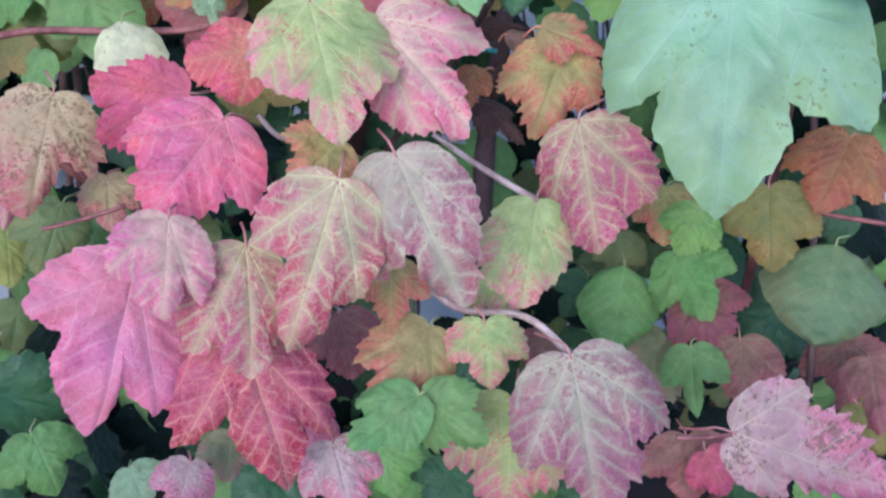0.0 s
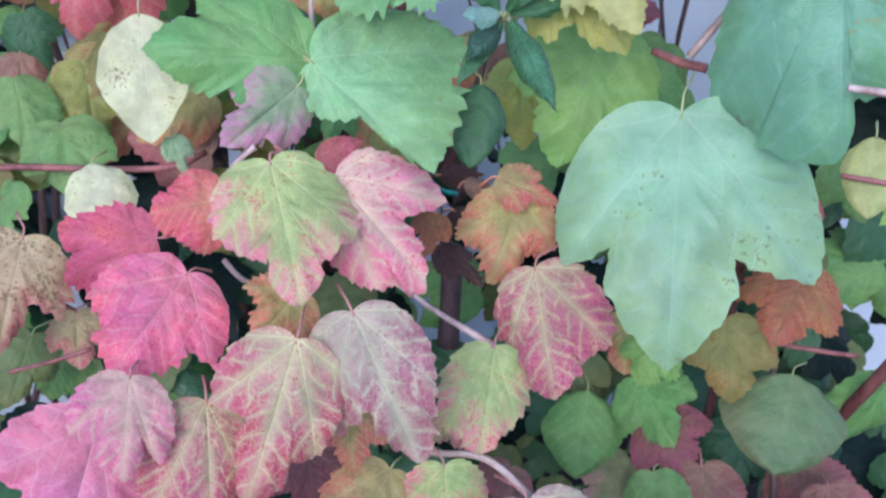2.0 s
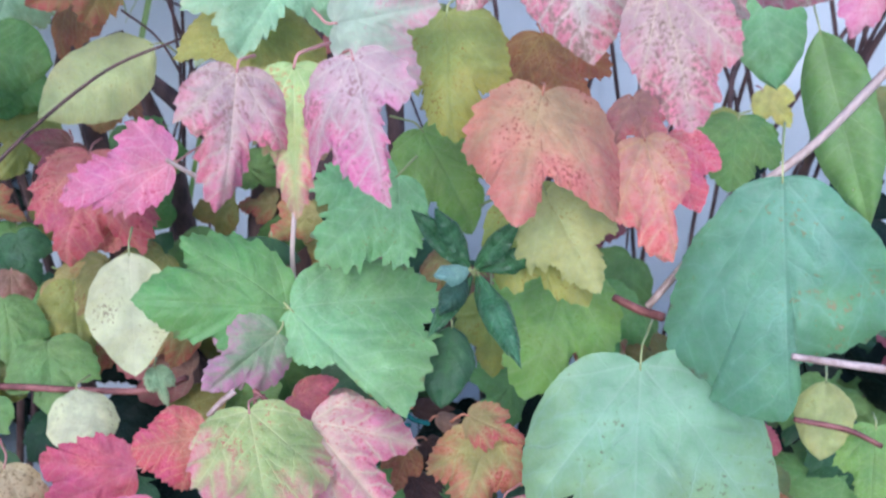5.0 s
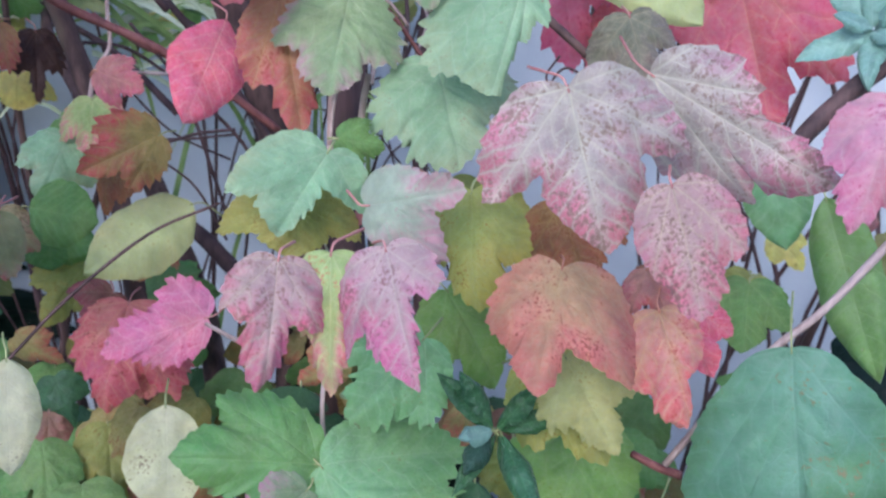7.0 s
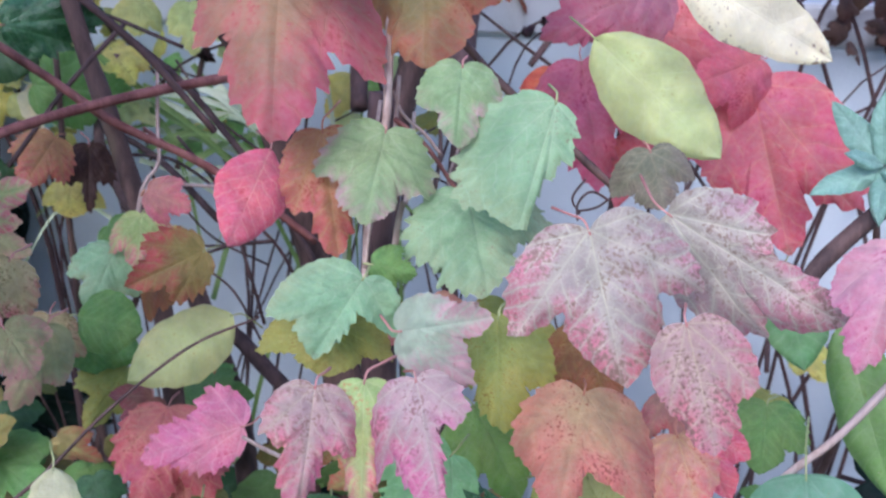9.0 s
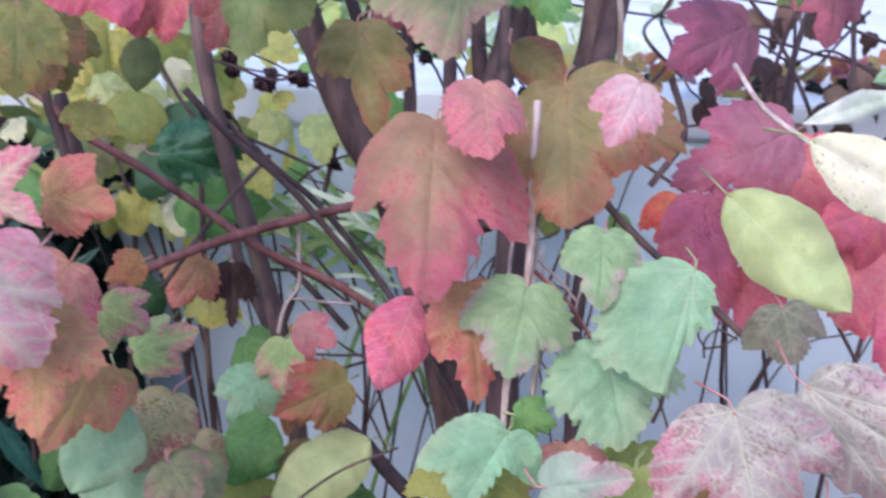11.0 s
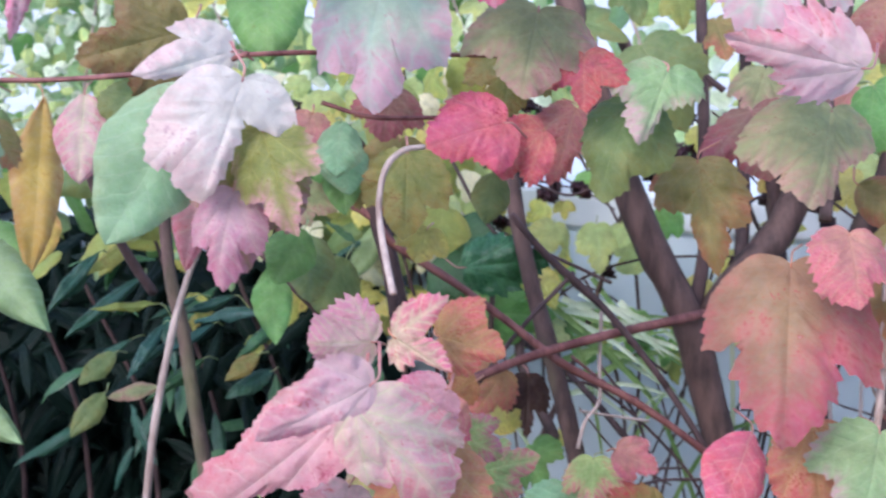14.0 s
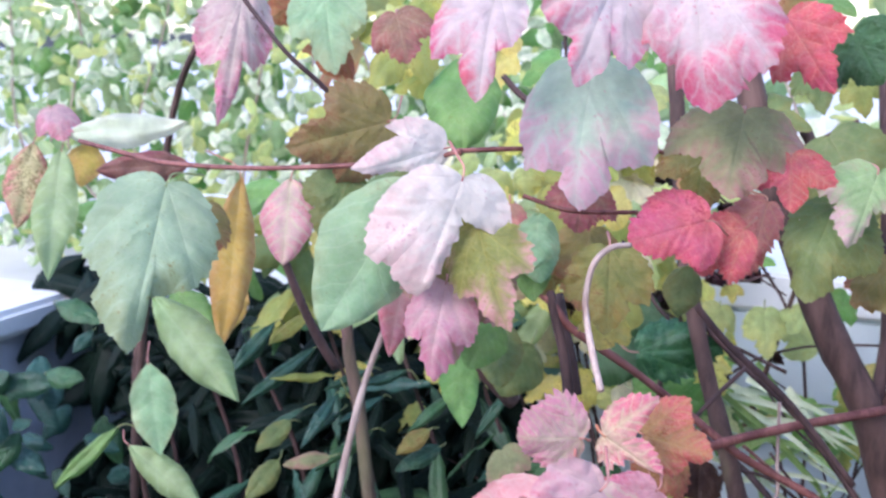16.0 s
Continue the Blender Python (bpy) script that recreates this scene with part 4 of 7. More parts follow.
blade(grass, [(-0.316, 1.008, 1.344), (-0.279, 1.004, 1.305), (-0.258, 0.992, 1.248), (-0.242, 0.975, 1.180)], 0.0035, STRAP)
blade(grass, [(-0.340, 1.015, 1.357), (-0.299, 1.017, 1.329), (-0.241, 1.017, 1.289), (-0.187, 1.013, 1.237)], 0.0038, STRAP)
blade(grass, [(-0.312, 1.011, 1.274), (-0.264, 1.011, 1.258), (-0.203, 1.005, 1.220)], 0.0035, STRAP_PALE)
blade(grass, [(-0.326, 1.109, 1.317), (-0.285, 1.099, 1.297), (-0.243, 1.086, 1.266)], 0.0046, STRAP)
blade(grass, [(-0.318, 1.083, 1.258), (-0.267, 1.090, 1.276), (-0.220, 1.083, 1.261)], 0.0029, STRAP)
stem("branch", rose, [(-0.055, 0.820, 1.393), (-0.057, 0.809, 1.307), (-0.056, 0.798, 1.219), (-0.050, 0.775, 1.086)], 0.0125, 0.0145, BARK_DARK)
stem("branch", rose, [(0.007, 0.847, 1.369), (0.002, 0.833, 1.302), (0.003, 0.816, 1.216), (0.007, 0.786, 1.087)], 0.0062, 0.0068, BARK_DARK)
stem("branch", rose, [(0.041, 1.071, 1.664), (0.034, 1.027, 1.588), (0.016, 0.980, 1.510), (0.007, 0.950, 1.448), (0.001, 0.904, 1.366)], 0.011, 0.013, BARK_DARK)
stem("branch", rose, [(-0.134, 1.050, 1.653), (-0.128, 0.998, 1.539), (-0.123, 0.957, 1.466), (-0.122, 0.906, 1.398)], 0.006, 0.007, BARK_DARK)
stem("branch", rose, [(-0.109, 1.054, 1.610), (-0.100, 0.995, 1.508), (-0.089, 0.955, 1.430), (-0.082, 0.894, 1.362)], 0.007, 0.008, BARK_DARK)
stem("branch", rose, [(-0.067, 0.793, 1.593), (-0.064, 0.767, 1.538), (-0.065, 0.749, 1.512)], 0.004, 0.005, BARK)
stem("twig", rose, [(-0.009, 0.674, 1.654), (0.002, 0.677, 1.617), (0.013, 0.680, 1.581), (0.016, 0.690, 1.539)], 0.0017, 0.002, BARK_PALE)
stem("twig", rose, [(-0.051, 0.743, 1.404), (-0.052, 0.726, 1.381), (-0.047, 0.707, 1.350)], 0.0014, 0.0016, BARK_PALE)
stem("twig", rose, [(-0.028, 0.766, 1.391), (-0.028, 0.747, 1.362), (-0.031, 0.728, 1.333)], 0.0014, 0.0016, BARK_PALE)
stem("twig", rose, [(-0.011, 0.793, 1.397), (-0.008, 0.773, 1.363), (-0.011, 0.753, 1.333)], 0.0016, 0.0018, BARK)
stem("twig", rose, [(-0.002, 0.791, 1.384), (0.006, 0.778, 1.367), (-0.001, 0.758, 1.341), (0.014, 0.737, 1.329)], 0.001, 0.0012, BARK_PALE)
stem("twig", rose, [(0.063, 1.139, 1.585), (0.088, 1.134, 1.546), (0.059, 1.098, 1.516), (0.101, 1.095, 1.472)], 0.0016, 0.002, BARK_DARK)
stem("twig", rose, [(0.103, 1.144, 1.569), (0.078, 1.127, 1.529), (0.089, 1.098, 1.494), (0.054, 1.048, 1.456)], 0.0016, 0.002, BARK_DARK)
stem("twig", rose, [(0.178, 1.174, 1.509), (0.220, 1.159, 1.483), (0.261, 1.167, 1.495), (0.310, 1.143, 1.471)], 0.0014, 0.0018, BARK_DARK)
stem("twig", rose, [(0.194, 1.155, 1.446), (0.239, 1.157, 1.472), (0.278, 1.175, 1.513), (0.295, 1.164, 1.538)], 0.0014, 0.0018, BARK_DARK)
stem("twig", rose, [(0.213, 1.141, 1.560), (0.212, 1.111, 1.501), (0.209, 1.081, 1.443)], 0.0018, 0.0022, BARK_DARK)
stem("twig", rose, [(0.280, 1.164, 1.543), (0.278, 1.133, 1.483), (0.279, 1.107, 1.435)], 0.0016, 0.002, BARK_DARK)
stem("twig", rose, [(-0.064, 0.960, 1.616), (-0.100, 0.981, 1.644)], 0.002, 0.0026, BARK_DARK)
stem("twig", rose, [(-0.244, 0.884, 1.607), (-0.191, 0.904, 1.636)], 0.0018, 0.002, BARK)
stem("branch", rose, [(-0.234, 0.913, 1.626), (-0.211, 0.896, 1.584), (-0.191, 0.877, 1.538), (-0.172, 0.859, 1.498)], 0.0055, 0.006, BARK_DARK)
stem("twig", rose, [(-0.182, 0.884, 1.632), (-0.162, 0.881, 1.603), (-0.145, 0.881, 1.589)], 0.0022, 0.0028, BARK_DARK)
stem("branch", rose, [(-0.318, 0.990, 1.381), (-0.330, 0.955, 1.321), (-0.315, 0.931, 1.291), (-0.281, 0.893, 1.252)], 0.005, 0.006, BARK)
stem("branch", rose, [(-0.398, 1.030, 1.372), (-0.346, 0.988, 1.323), (-0.275, 0.953, 1.292), (-0.214, 0.923, 1.245)], 0.003, 0.0034, BARK_DARK)
stem("twig", rose, [(-0.283, 1.059, 1.365), (-0.240, 1.029, 1.318), (-0.187, 1.005, 1.287)], 0.0013, 0.0015, BARK_DARK)
stem("twig", rose, [(-0.203, 0.798, 1.258), (-0.172, 0.802, 1.268), (-0.141, 0.804, 1.272)], 0.0013, 0.0015, BARK_DARK)
stem("twig", rose, [(-0.267, 0.886, 1.340), (-0.228, 0.877, 1.317), (-0.202, 0.873, 1.309)], 0.0016, 0.0018, BARK_RED)
stem("twig", rose, [(-0.223, 0.888, 1.214), (-0.192, 0.879, 1.192), (-0.165, 0.862, 1.151)], 0.001, 0.0012, BARK_DARK)
stem("twig", rose, [(-0.269, 0.961, 1.258), (-0.226, 0.945, 1.220), (-0.172, 0.935, 1.198)], 0.001, 0.0012, BARK_DARK)
blade(grass, [(-0.338, 1.006, 1.347), (-0.289, 0.998, 1.339), (-0.236, 0.989, 1.318), (-0.183, 0.975, 1.282)], 0.0045, STRAP_PALE)
blade(grass, [(-0.315, 1.045, 1.341), (-0.259, 1.037, 1.324), (-0.205, 1.029, 1.308), (-0.163, 1.006, 1.290)], 0.0045, STRAP)
blade(grass, [(-0.291, 1.020, 1.301), (-0.240, 1.030, 1.316), (-0.188, 1.025, 1.311), (-0.153, 1.012, 1.301)], 0.004, STRAP_PALE)
blade(grass, [(-0.265, 1.010, 1.270), (-0.222, 1.030, 1.293), (-0.171, 1.029, 1.305)], 0.005, STRAP)
blade(grass, [(-0.285, 1.030, 1.247), (-0.230, 1.017, 1.253), (-0.171, 1.008, 1.227)], 0.004, STRAP_PALE)
blade(grass, [(-0.247, 1.077, 1.338), (-0.214, 1.059, 1.309), (-0.191, 1.015, 1.277)], 0.005, STRAP_PALE)
blade(grass, [(-0.297, 1.042, 1.340), (-0.252, 1.049, 1.338), (-0.200, 1.045, 1.322), (-0.160, 1.034, 1.296)], 0.005, STRAP_PALE)
blade(grass, [(-0.282, 1.031, 1.315), (-0.240, 1.052, 1.327), (-0.190, 1.052, 1.333)], 0.005, STRAP)
blade(grass, [(-0.300, 1.041, 1.296), (-0.242, 1.042, 1.286), (-0.190, 1.036, 1.260)], 0.0045, STRAP_PALE)
blade(grass, [(-0.306, 0.992, 1.286), (-0.261, 1.007, 1.304), (-0.212, 0.996, 1.299), (-0.175, 0.977, 1.279)], 0.0045, STRAP)
blade(grass, [(-0.285, 1.038, 1.355), (-0.234, 1.023, 1.338), (-0.190, 1.003, 1.305)], 0.004, STRAP_PALE)
blade(grass, [(-0.288, 1.026, 1.314), (-0.227, 1.020, 1.321), (-0.178, 1.005, 1.305)], 0.004, STRAP_PALE)
blade(grass, [(-0.313, 1.099, 1.329), (-0.272, 1.092, 1.314), (-0.215, 1.064, 1.300)], 0.0045, STRAP_PALE)
blade(grass, [(-0.285, 1.128, 1.348), (-0.249, 1.095, 1.320), (-0.204, 1.067, 1.305)], 0.004, STRAP)

# ---- leaves: plant, look, kind, stalk end, turn, length, width, sinus, cup, droop, stalk ----
leaf(rose, "greenpink", "m", (-0.0637, 0.4524, 1.1513), (-24.7, 1.6, -164.2), 0.0755, 0.0673, 0.25, 0.30, 0.10, "pink", lobes=((0.43, 0.43, 0.15, 0.73), (0.46, 0.58, 0.21, 0.78)))
leaf(rose, "pinkcream", "m", (-0.0341, 0.4623, 1.1354), (-28.3, 26.3, -147.1), 0.0728, 0.0605, 0.45, 0.40, 0.24, "pink", lobes=((0.29, 0.77, 0.13, 0.87), (0.54, 0.60, 0.19, 0.55)))
leaf(rose, "pinkorange", "m", (-0.0980, 0.4914, 1.1004), (-3.3, -42.6, 105.8), 0.0395, 0.0477, 0.4, 0.15, 0.11, "orange", lobes=((0.52, 0.43, 0.26, 0.76), (0.69, 0.39, 0.35, 0.80)))
leaf(rose, "hotpink", "m", (-0.1067, 0.4308, 1.0987), (-18.7, -27.7, 159.8), 0.0621, 0.0703, 0.35, 0.30, 0.24, "pink", lobes=((0.54, 0.56, 0.30, 0.73), (0.59, 0.50, 0.35, 0.51)))
leaf(rose, "pinkred", "m", (-0.1429, 0.5070, 1.0618), (18.9, -54.5, 82.6), 0.0555, 0.0457, 0.5, 0.46, 0.22, "pink", lobes=((0.25, 0.59, 0.14, 0.83), (0.57, 0.93, 0.26, 0.86)))
leaf(rose, "mottle", "m", (-0.2230, 0.5158, 1.0556), (-39.2, -18.9, -174.1), 0.0722, 0.0636, (0.25, 0.85), 0.41, 0.21, "pink", lobes=((0.46, 0.54, 0.28, 0.84), (0.42, 0.56, 0.16, 0.52)))
leaf(rose, "pinkcream", "m", (-0.1240, 0.3701, 1.0875), (-29.0, -12.1, -170.7), 0.0474, 0.0413, 0.35, 0.16, 0.22, "pink", lobes=((0.55, 0.55, 0.32, 0.69), (0.32, 0.85, 0.16, 0.64)))
leaf(rose, "pink", "m", (-0.1443, 0.3689, 1.0572), (-45.9, -27.4, -167.9), 0.0814, 0.0728, 0.8, 0.26, 0.02, "pink", lobes=((0.54, 0.37, 0.32, 0.48), (0.35, 0.84, 0.10, 0.71)))
leaf(rose, "veinpink", "m", (-0.0477, 0.3832, 1.0986), (-36.3, -19.2, 176.6), 0.0801, 0.0556, 0.2, 0.47, 0.28, "pink", lobes=((0.38, 0.48, 0.17, 0.53), (0.32, 0.61, 0.19, 0.71)))
leaf(rose, "veincream", "m", (-0.0230, 0.3988, 1.1022), (-37.0, 17.2, -162.2), 0.0779, 0.0579, 0.4, 0.24, 0.18, "pink", lobes=((0.45, 0.62, 0.15, 0.60), (0.29, 0.61, 0.17, 0.83)))
leaf(rose, "veinpink", "m", (-0.0919, 0.3740, 1.0675), (-34.3, -11.1, -165.4), 0.0625, 0.0419, 0.25, 0.44, 0.04, "pink", lobes=((0.43, 0.79, 0.22, 0.75), (0.25, 0.60, 0.17, 0.81)))
leaf(rose, "redvein", "m", (-0.0973, 0.3592, 1.0189), (-33.7, -5.6, -150.7), 0.0763, 0.0736, 0.8, 0.28, 0.20, "pink", lobes=((0.56, 0.51, 0.24, 0.44), (0.40, 0.75, 0.21, 0.63)))
leaf(rose, "greenpink", "m", (0.0494, 0.4425, 1.0388), (-35.0, -6.8, 175.3), 0.0589, 0.0386, 0.4, 0.35, 0.09, "pink", lobes=((0.35, 0.80, 0.18, 0.93), (0.30, 0.67, 0.17, 0.88)))
leaf(rose, "veinpink", "m", (0.0712, 0.4710, 1.0705), (-33.9, 22.0, 172.0), 0.0724, 0.0577, 0.35, 0.35, 0.19, "pink", lobes=((0.34, 0.59, 0.20, 0.81), (0.46, 0.64, 0.26, 0.78)), teeth=1.45)
leaf(rose, "orangegreen", "m", (0.0646, 0.5042, 1.0939), (-38.2, -16.0, 167.8), 0.0498, 0.0569, 0.6, 0.36, 0.26, "green", lobes=((0.56, 0.67, 0.25, 0.68), (0.59, 0.41, 0.27, 0.64)), teeth=1.45)
leaf(rose, "bluegreen", "m", (0.1386, 0.4763, 1.1661), (-44.4, 4.1, 169.5), 0.1283, 0.1276, 0.75, 0.37, 0.12, "green", teeth=0.35, lobes=((0.43, 0.61, 0.25, 0.56), (0.57, 0.61, 0.24, 0.56)))
leaf(rose, "bluegreen2", "m", (0.1958, 0.4845, 1.2729), (-60.5, 13.9, 160.5), 0.1201, 0.1140, (0.0, 0.55), 0.49, 0.09, "green", lobes=((0.51, 0.71, 0.31, 0.89), (0.44, 0.59, 0.05, 0.78)), teeth=0.35, full=0.5)
leaf(rose, "orangebrown", "m", (0.2603, 0.5592, 0.9966), (-22.0, -1.2, 148.4), 0.0568, 0.0649, 0.4, 0.44, 0.09, "orange")
leaf(rose, "green", "o", (0.1302, 0.5661, 0.8768), (-34.5, -0.3, 166.9), 0.0634, 0.0580, 0.3, 0.26, 0.04, "green")
leaf(rose, "green", "m", (0.1645, 0.5607, 0.8955), (-24.5, 36.8, -174.9), 0.0536, 0.0655, 0.3, 0.37, 0.10, "green")
leaf(rose, "greenbrown", "o", (0.2594, 0.5309, 0.9296), (-28.5, 0.9, 160.4), 0.0692, 0.0832, 0.2, 0.26, 0.09, "green")
leaf(rose, "veincream", "m", (0.0659, 0.3770, 0.9890), (-29.6, 7.7, -174.3), 0.0790, 0.0829, 0.2, 0.46, 0.28, "pink", lobes=((0.45, 0.68, 0.19, 0.68), (0.60, 0.51, 0.33, 0.64)))
leaf(rose, "mottlepink", "m", (0.1448, 0.3402, 0.9726), (-12.3, 52.4, -121.5), 0.0856, 0.0615, 0.45, 0.34, 0.29, "pink", lobes=((0.29, 0.43, 0.14, 0.41), (0.43, 0.31, 0.33, 0.39)))
leaf(rose, "greenpink", "m", (0.0417, 0.3917, 0.9335), (-43.1, 5.0, 164.7), 0.0679, 0.0716, 0.45, 0.25, 0.25, "pink", lobes=((0.63, 0.61, 0.31, 0.65), (0.42, 0.63, 0.23, 0.75)))
leaf(rose, "orangegreen", "m", (-0.0069, 0.4061, 0.9804), (-16.7, -22.4, 158.5), 0.0616, 0.0444, 0.4, 0.43, 0.16, "green")
leaf(rose, "greenpink", "m", (0.0222, 0.4006, 0.9888), (-43.5, 0.3, -173.7), 0.0369, 0.0515, 0.35, 0.49, 0.21, "pink")
leaf(rose, "dullpink", "m", (-0.0659, 0.4804, 0.9139), (-32.0, 1.8, -164.7), 0.0425, 0.0589, 0.3, 0.25, 0.23, "pink")
leaf(rose, "mauve", "m", (-0.0568, 0.3478, 0.9535), (-27.0, 1.5, -161.6), 0.0380, 0.0479, 0.3, 0.26, 0.20, "pink")
leaf(rose, "grassgreen", "m", (-0.0118, 0.3616, 0.9754), (-5.3, -22.1, 135.9), 0.0472, 0.0365, 0.3, 0.30, 0.06, "green")
leaf(rose, "grassgreen", "m", (-0.0116, 0.3657, 0.9684), (-18.4, 37.5, -133.9), 0.0428, 0.0420, 0.3, 0.30, 0.02, "green")
leaf(rose, "green", "m", (-0.2619, 0.4304, 0.8539), (-30.7, -2.6, -143.1), 0.0421, 0.0594, 0.45, 0.29, 0.13, "green")
leaf(rose, "grassgreen", "m", (0.1715, 0.5091, 0.8540), (-28.8, 18.2, 170.4), 0.0499, 0.0471, 0.9, 0.49, 0.04, "green")
leaf(rose, "mauve", "m", (-0.1473, 0.3840, 0.8878), (-23.7, -23.9, -177.8), 0.0311, 0.0380, 0.2, 0.39, 0.26, "pink")
leaf(rose, "dullpink", "m", (0.1763, 0.5422, 0.8740), (-18.9, 23.9, -160.3), 0.0431, 0.0632, 0.3, 0.37, 0.26, "pink")
leaf(rose, "dullpink", "m", (0.2047, 0.5093, 0.8606), (-41.4, 16.7, 170.7), 0.0457, 0.0575, 0.3, 0.27, 0.08, "pink")
leaf(rose, "darkgreen", "m", (0.2717, 0.6098, 0.7937), (-28.3, -7.3, 158.2), 0.0592, 0.0620, 0.2, 0.24, 0.21, "green")
leaf(rose, "dullpink", "m", (0.1828, 0.5044, 0.7595), (-42.0, 1.7, -178.2), 0.0488, 0.0759, 0.3, 0.27, 0.13, "pink")
leaf(rose, "dullpink", "m", (0.2911, 0.5388, 0.8279), (-45.5, 23.5, 162.4), 0.0416, 0.0685, 0.3, 0.16, 0.20, "pink")
leaf(rose, "orangegreen", "m", (0.1509, 0.5687, 0.9469), (-33.7, 12.9, 161.9), 0.0402, 0.0488, 0.3, 0.35, 0.16, "green")
leaf(rose, "olive", "m", (0.2086, 0.5407, 0.9701), (-46.9, 17.6, 161.9), 0.0551, 0.0582, 0.3, 0.24, 0.08, "pink")
leaf(rose, "orangegreen", "m", (-0.0285, 0.4213, 1.0122), (-36.7, 7.9, 175.1), 0.0327, 0.0404, 0.3, 0.41, 0.25, "green")
leaf(rose, "orangegreen", "m", (-0.0532, 0.4416, 1.0769), (-22.9, -47.6, 157.9), 0.0346, 0.0475, 0.3, 0.23, 0.19, "green")
leaf(dogwood, "paleyellow", "o", (-0.1931, 0.5694, 1.0715), (-37.2, 2.1, -162.9), 0.0452, 0.0462, 0, 0.42, 0.02, "green")
leaf(dogwood, "paleyellow", "o", (-0.1513, 0.5797, 1.1671), (-50.8, -3.9, -165.5), 0.0741, 0.0510, 0, 0.20, 0.29, "green")
leaf(rose, "grassgreen", "m", (-0.0490, 0.5126, 1.1735), (21.6, -48.1, 90.1), 0.0821, 0.0718, 0.0, 0.33, 0.22, "green", teeth=1.45, lobes=((0.46, 0.71, 0.27, 0.67), (0.42, 0.27, 0.25, 0.50)))
leaf(rose, "mauvegreen", "m", (-0.0533, 0.4987, 1.1663), (-44.2, -47.9, 158.9), 0.0501, 0.0435, 0.2, 0.45, 0.11, "green")
leaf(rose, "freshgreen", "m", (-0.0474, 0.5088, 1.1753), (-30.2, 32.5, -143.0), 0.0852, 0.0830, 0.3, 0.40, 0.25, "green", teeth=1.45, lobes=((0.18, 0.38, 0.05, 0.50), (0.80, 0.56, 0.53, 0.66)))
leaf(rose, "freshgreen", "m", (0.0098, 0.5369, 1.2433), (-48.1, -34.3, 154.4), 0.0639, 0.0662, 0.3, 0.19, 0.27, "green", teeth=1.45)
leaf(rose, "brightgreen", "m", (0.1154, 0.5916, 1.1532), (-45.8, -10.0, 165.2), 0.0854, 0.0860, 0.4, 0.32, 0.21, "green")
leaf(rose, "yellowgreen", "m", (0.0709, 0.6128, 1.1201), (-54.9, 2.0, 178.2), 0.0555, 0.0446, 0.3, 0.26, 0.25, "green")
leaf(rose, "yellowgreen2", "m", (0.0862, 0.5163, 1.2455), (-52.9, 28.6, -171.1), 0.0603, 0.0529, 0.3, 0.39, 0.03, "green", teeth=1.45)
leaf(evergreen, "darkgreen", "o", (0.0416, 0.5292, 1.1518), (-43.7, -4.5, 173.6), 0.0469, 0.0319, 0, 0.46, 0.16, "green")
leaf(dogwood, "yellowgreen2", "o", (0.2550, 0.5076, 1.1322), (-48.4, 11.5, 154.5), 0.0447, 0.0334, 0, 0.35, 0.06, "green")
leaf(rose, "yellowgreen", "m", (-0.2296, 0.6965, 1.0712), (-43.9, -7.4, -158.7), 0.0727, 0.0567, 0.6, 0.24, 0.05, "green")
leaf(rose, "mottlepink2", "m", (-0.0528, 0.4249, 1.3449), (-47.8, -13.2, -168.0), 0.0566, 0.0429, 0.95, 0.19, 0.04, "pink", lobes=((0.37, 0.42, 0.18, 0.55), (0.39, 0.52, 0.15, 0.51)))
leaf(rose, "mauve", "m", (-0.0073, 0.4223, 1.3519), (-39.2, 23.5, 176.8), 0.0632, 0.0505, (0.85, 0.6), 0.27, 0.22, "pink", lobes=((0.50, 0.56, 0.28, 0.46), (0.30, 0.37, 0.09, 0.40)))
leaf(rose, "greenpink", "m", (-0.0317, 0.4348, 1.3434), (-50.5, 5.0, 176.9), 0.0620, 0.0303, 0.3, 0.43, 0.15, "pink")
leaf(rose, "rosysalmon", "m", (0.0787, 0.5006, 1.3072), (-38.0, -6.4, 168.4), 0.0674, 0.0784, (0.45, 0.9), 0.41, 0.10, "orange", lobes=((0.47, 0.51, 0.26, 0.74), (0.69, 0.71, 0.13, 0.64)))
leaf(rose, "salmonpink", "m", (0.1292, 0.4972, 1.2856), (-52.5, 18.8, -179.0), 0.0614, 0.0405, 0.55, 0.23, 0.26, "orange", lobes=((0.40, 0.54, 0.24, 0.70), (0.25, 0.47, 0.09, 0.65)))
leaf(rose, "mottlepink", "m", (0.1113, 0.4291, 1.3813), (-46.9, 13.8, -178.8), 0.0579, 0.0410, 0.4, 0.35, 0.24, "pink", lobes=((0.28, 0.61, 0.17, 0.76), (0.43, 0.58, 0.24, 0.67)))
leaf(rose, "orangebrown", "m", (0.0865, 0.5863, 1.3068), (-45.9, 17.2, -177.4), 0.0508, 0.0647, 0.3, 0.31, 0.09, "orange")
leaf(rose, "mauvebig", "m", (0.0684, 0.4540, 1.4142), (-58.7, 13.6, -176.1), 0.0725, 0.0924, 0.72, 0.25, 0.26, "pink", lobes=((0.62, 0.55, 0.28, 0.47), (0.66, 0.46, 0.35, 0.47)), teeth=0.55)
leaf(rose, "mauvebig", "m", (0.1115, 0.4996, 1.4085), (-66.9, 64.3, 178.4), 0.1020, 0.0492, 0.75, 0.21, 0.01, "pink", lobes=((0.30, 0.71, 0.20, 0.67), (0.18, 0.46, 0.09, 0.54)), teeth=0.55)
leaf(rose, "olivegrey", "m", (0.1184, 0.6027, 1.4123), (-59.4, 14.5, -172.6), 0.0347, 0.0536, 0.2, 0.46, 0.24, "pink")
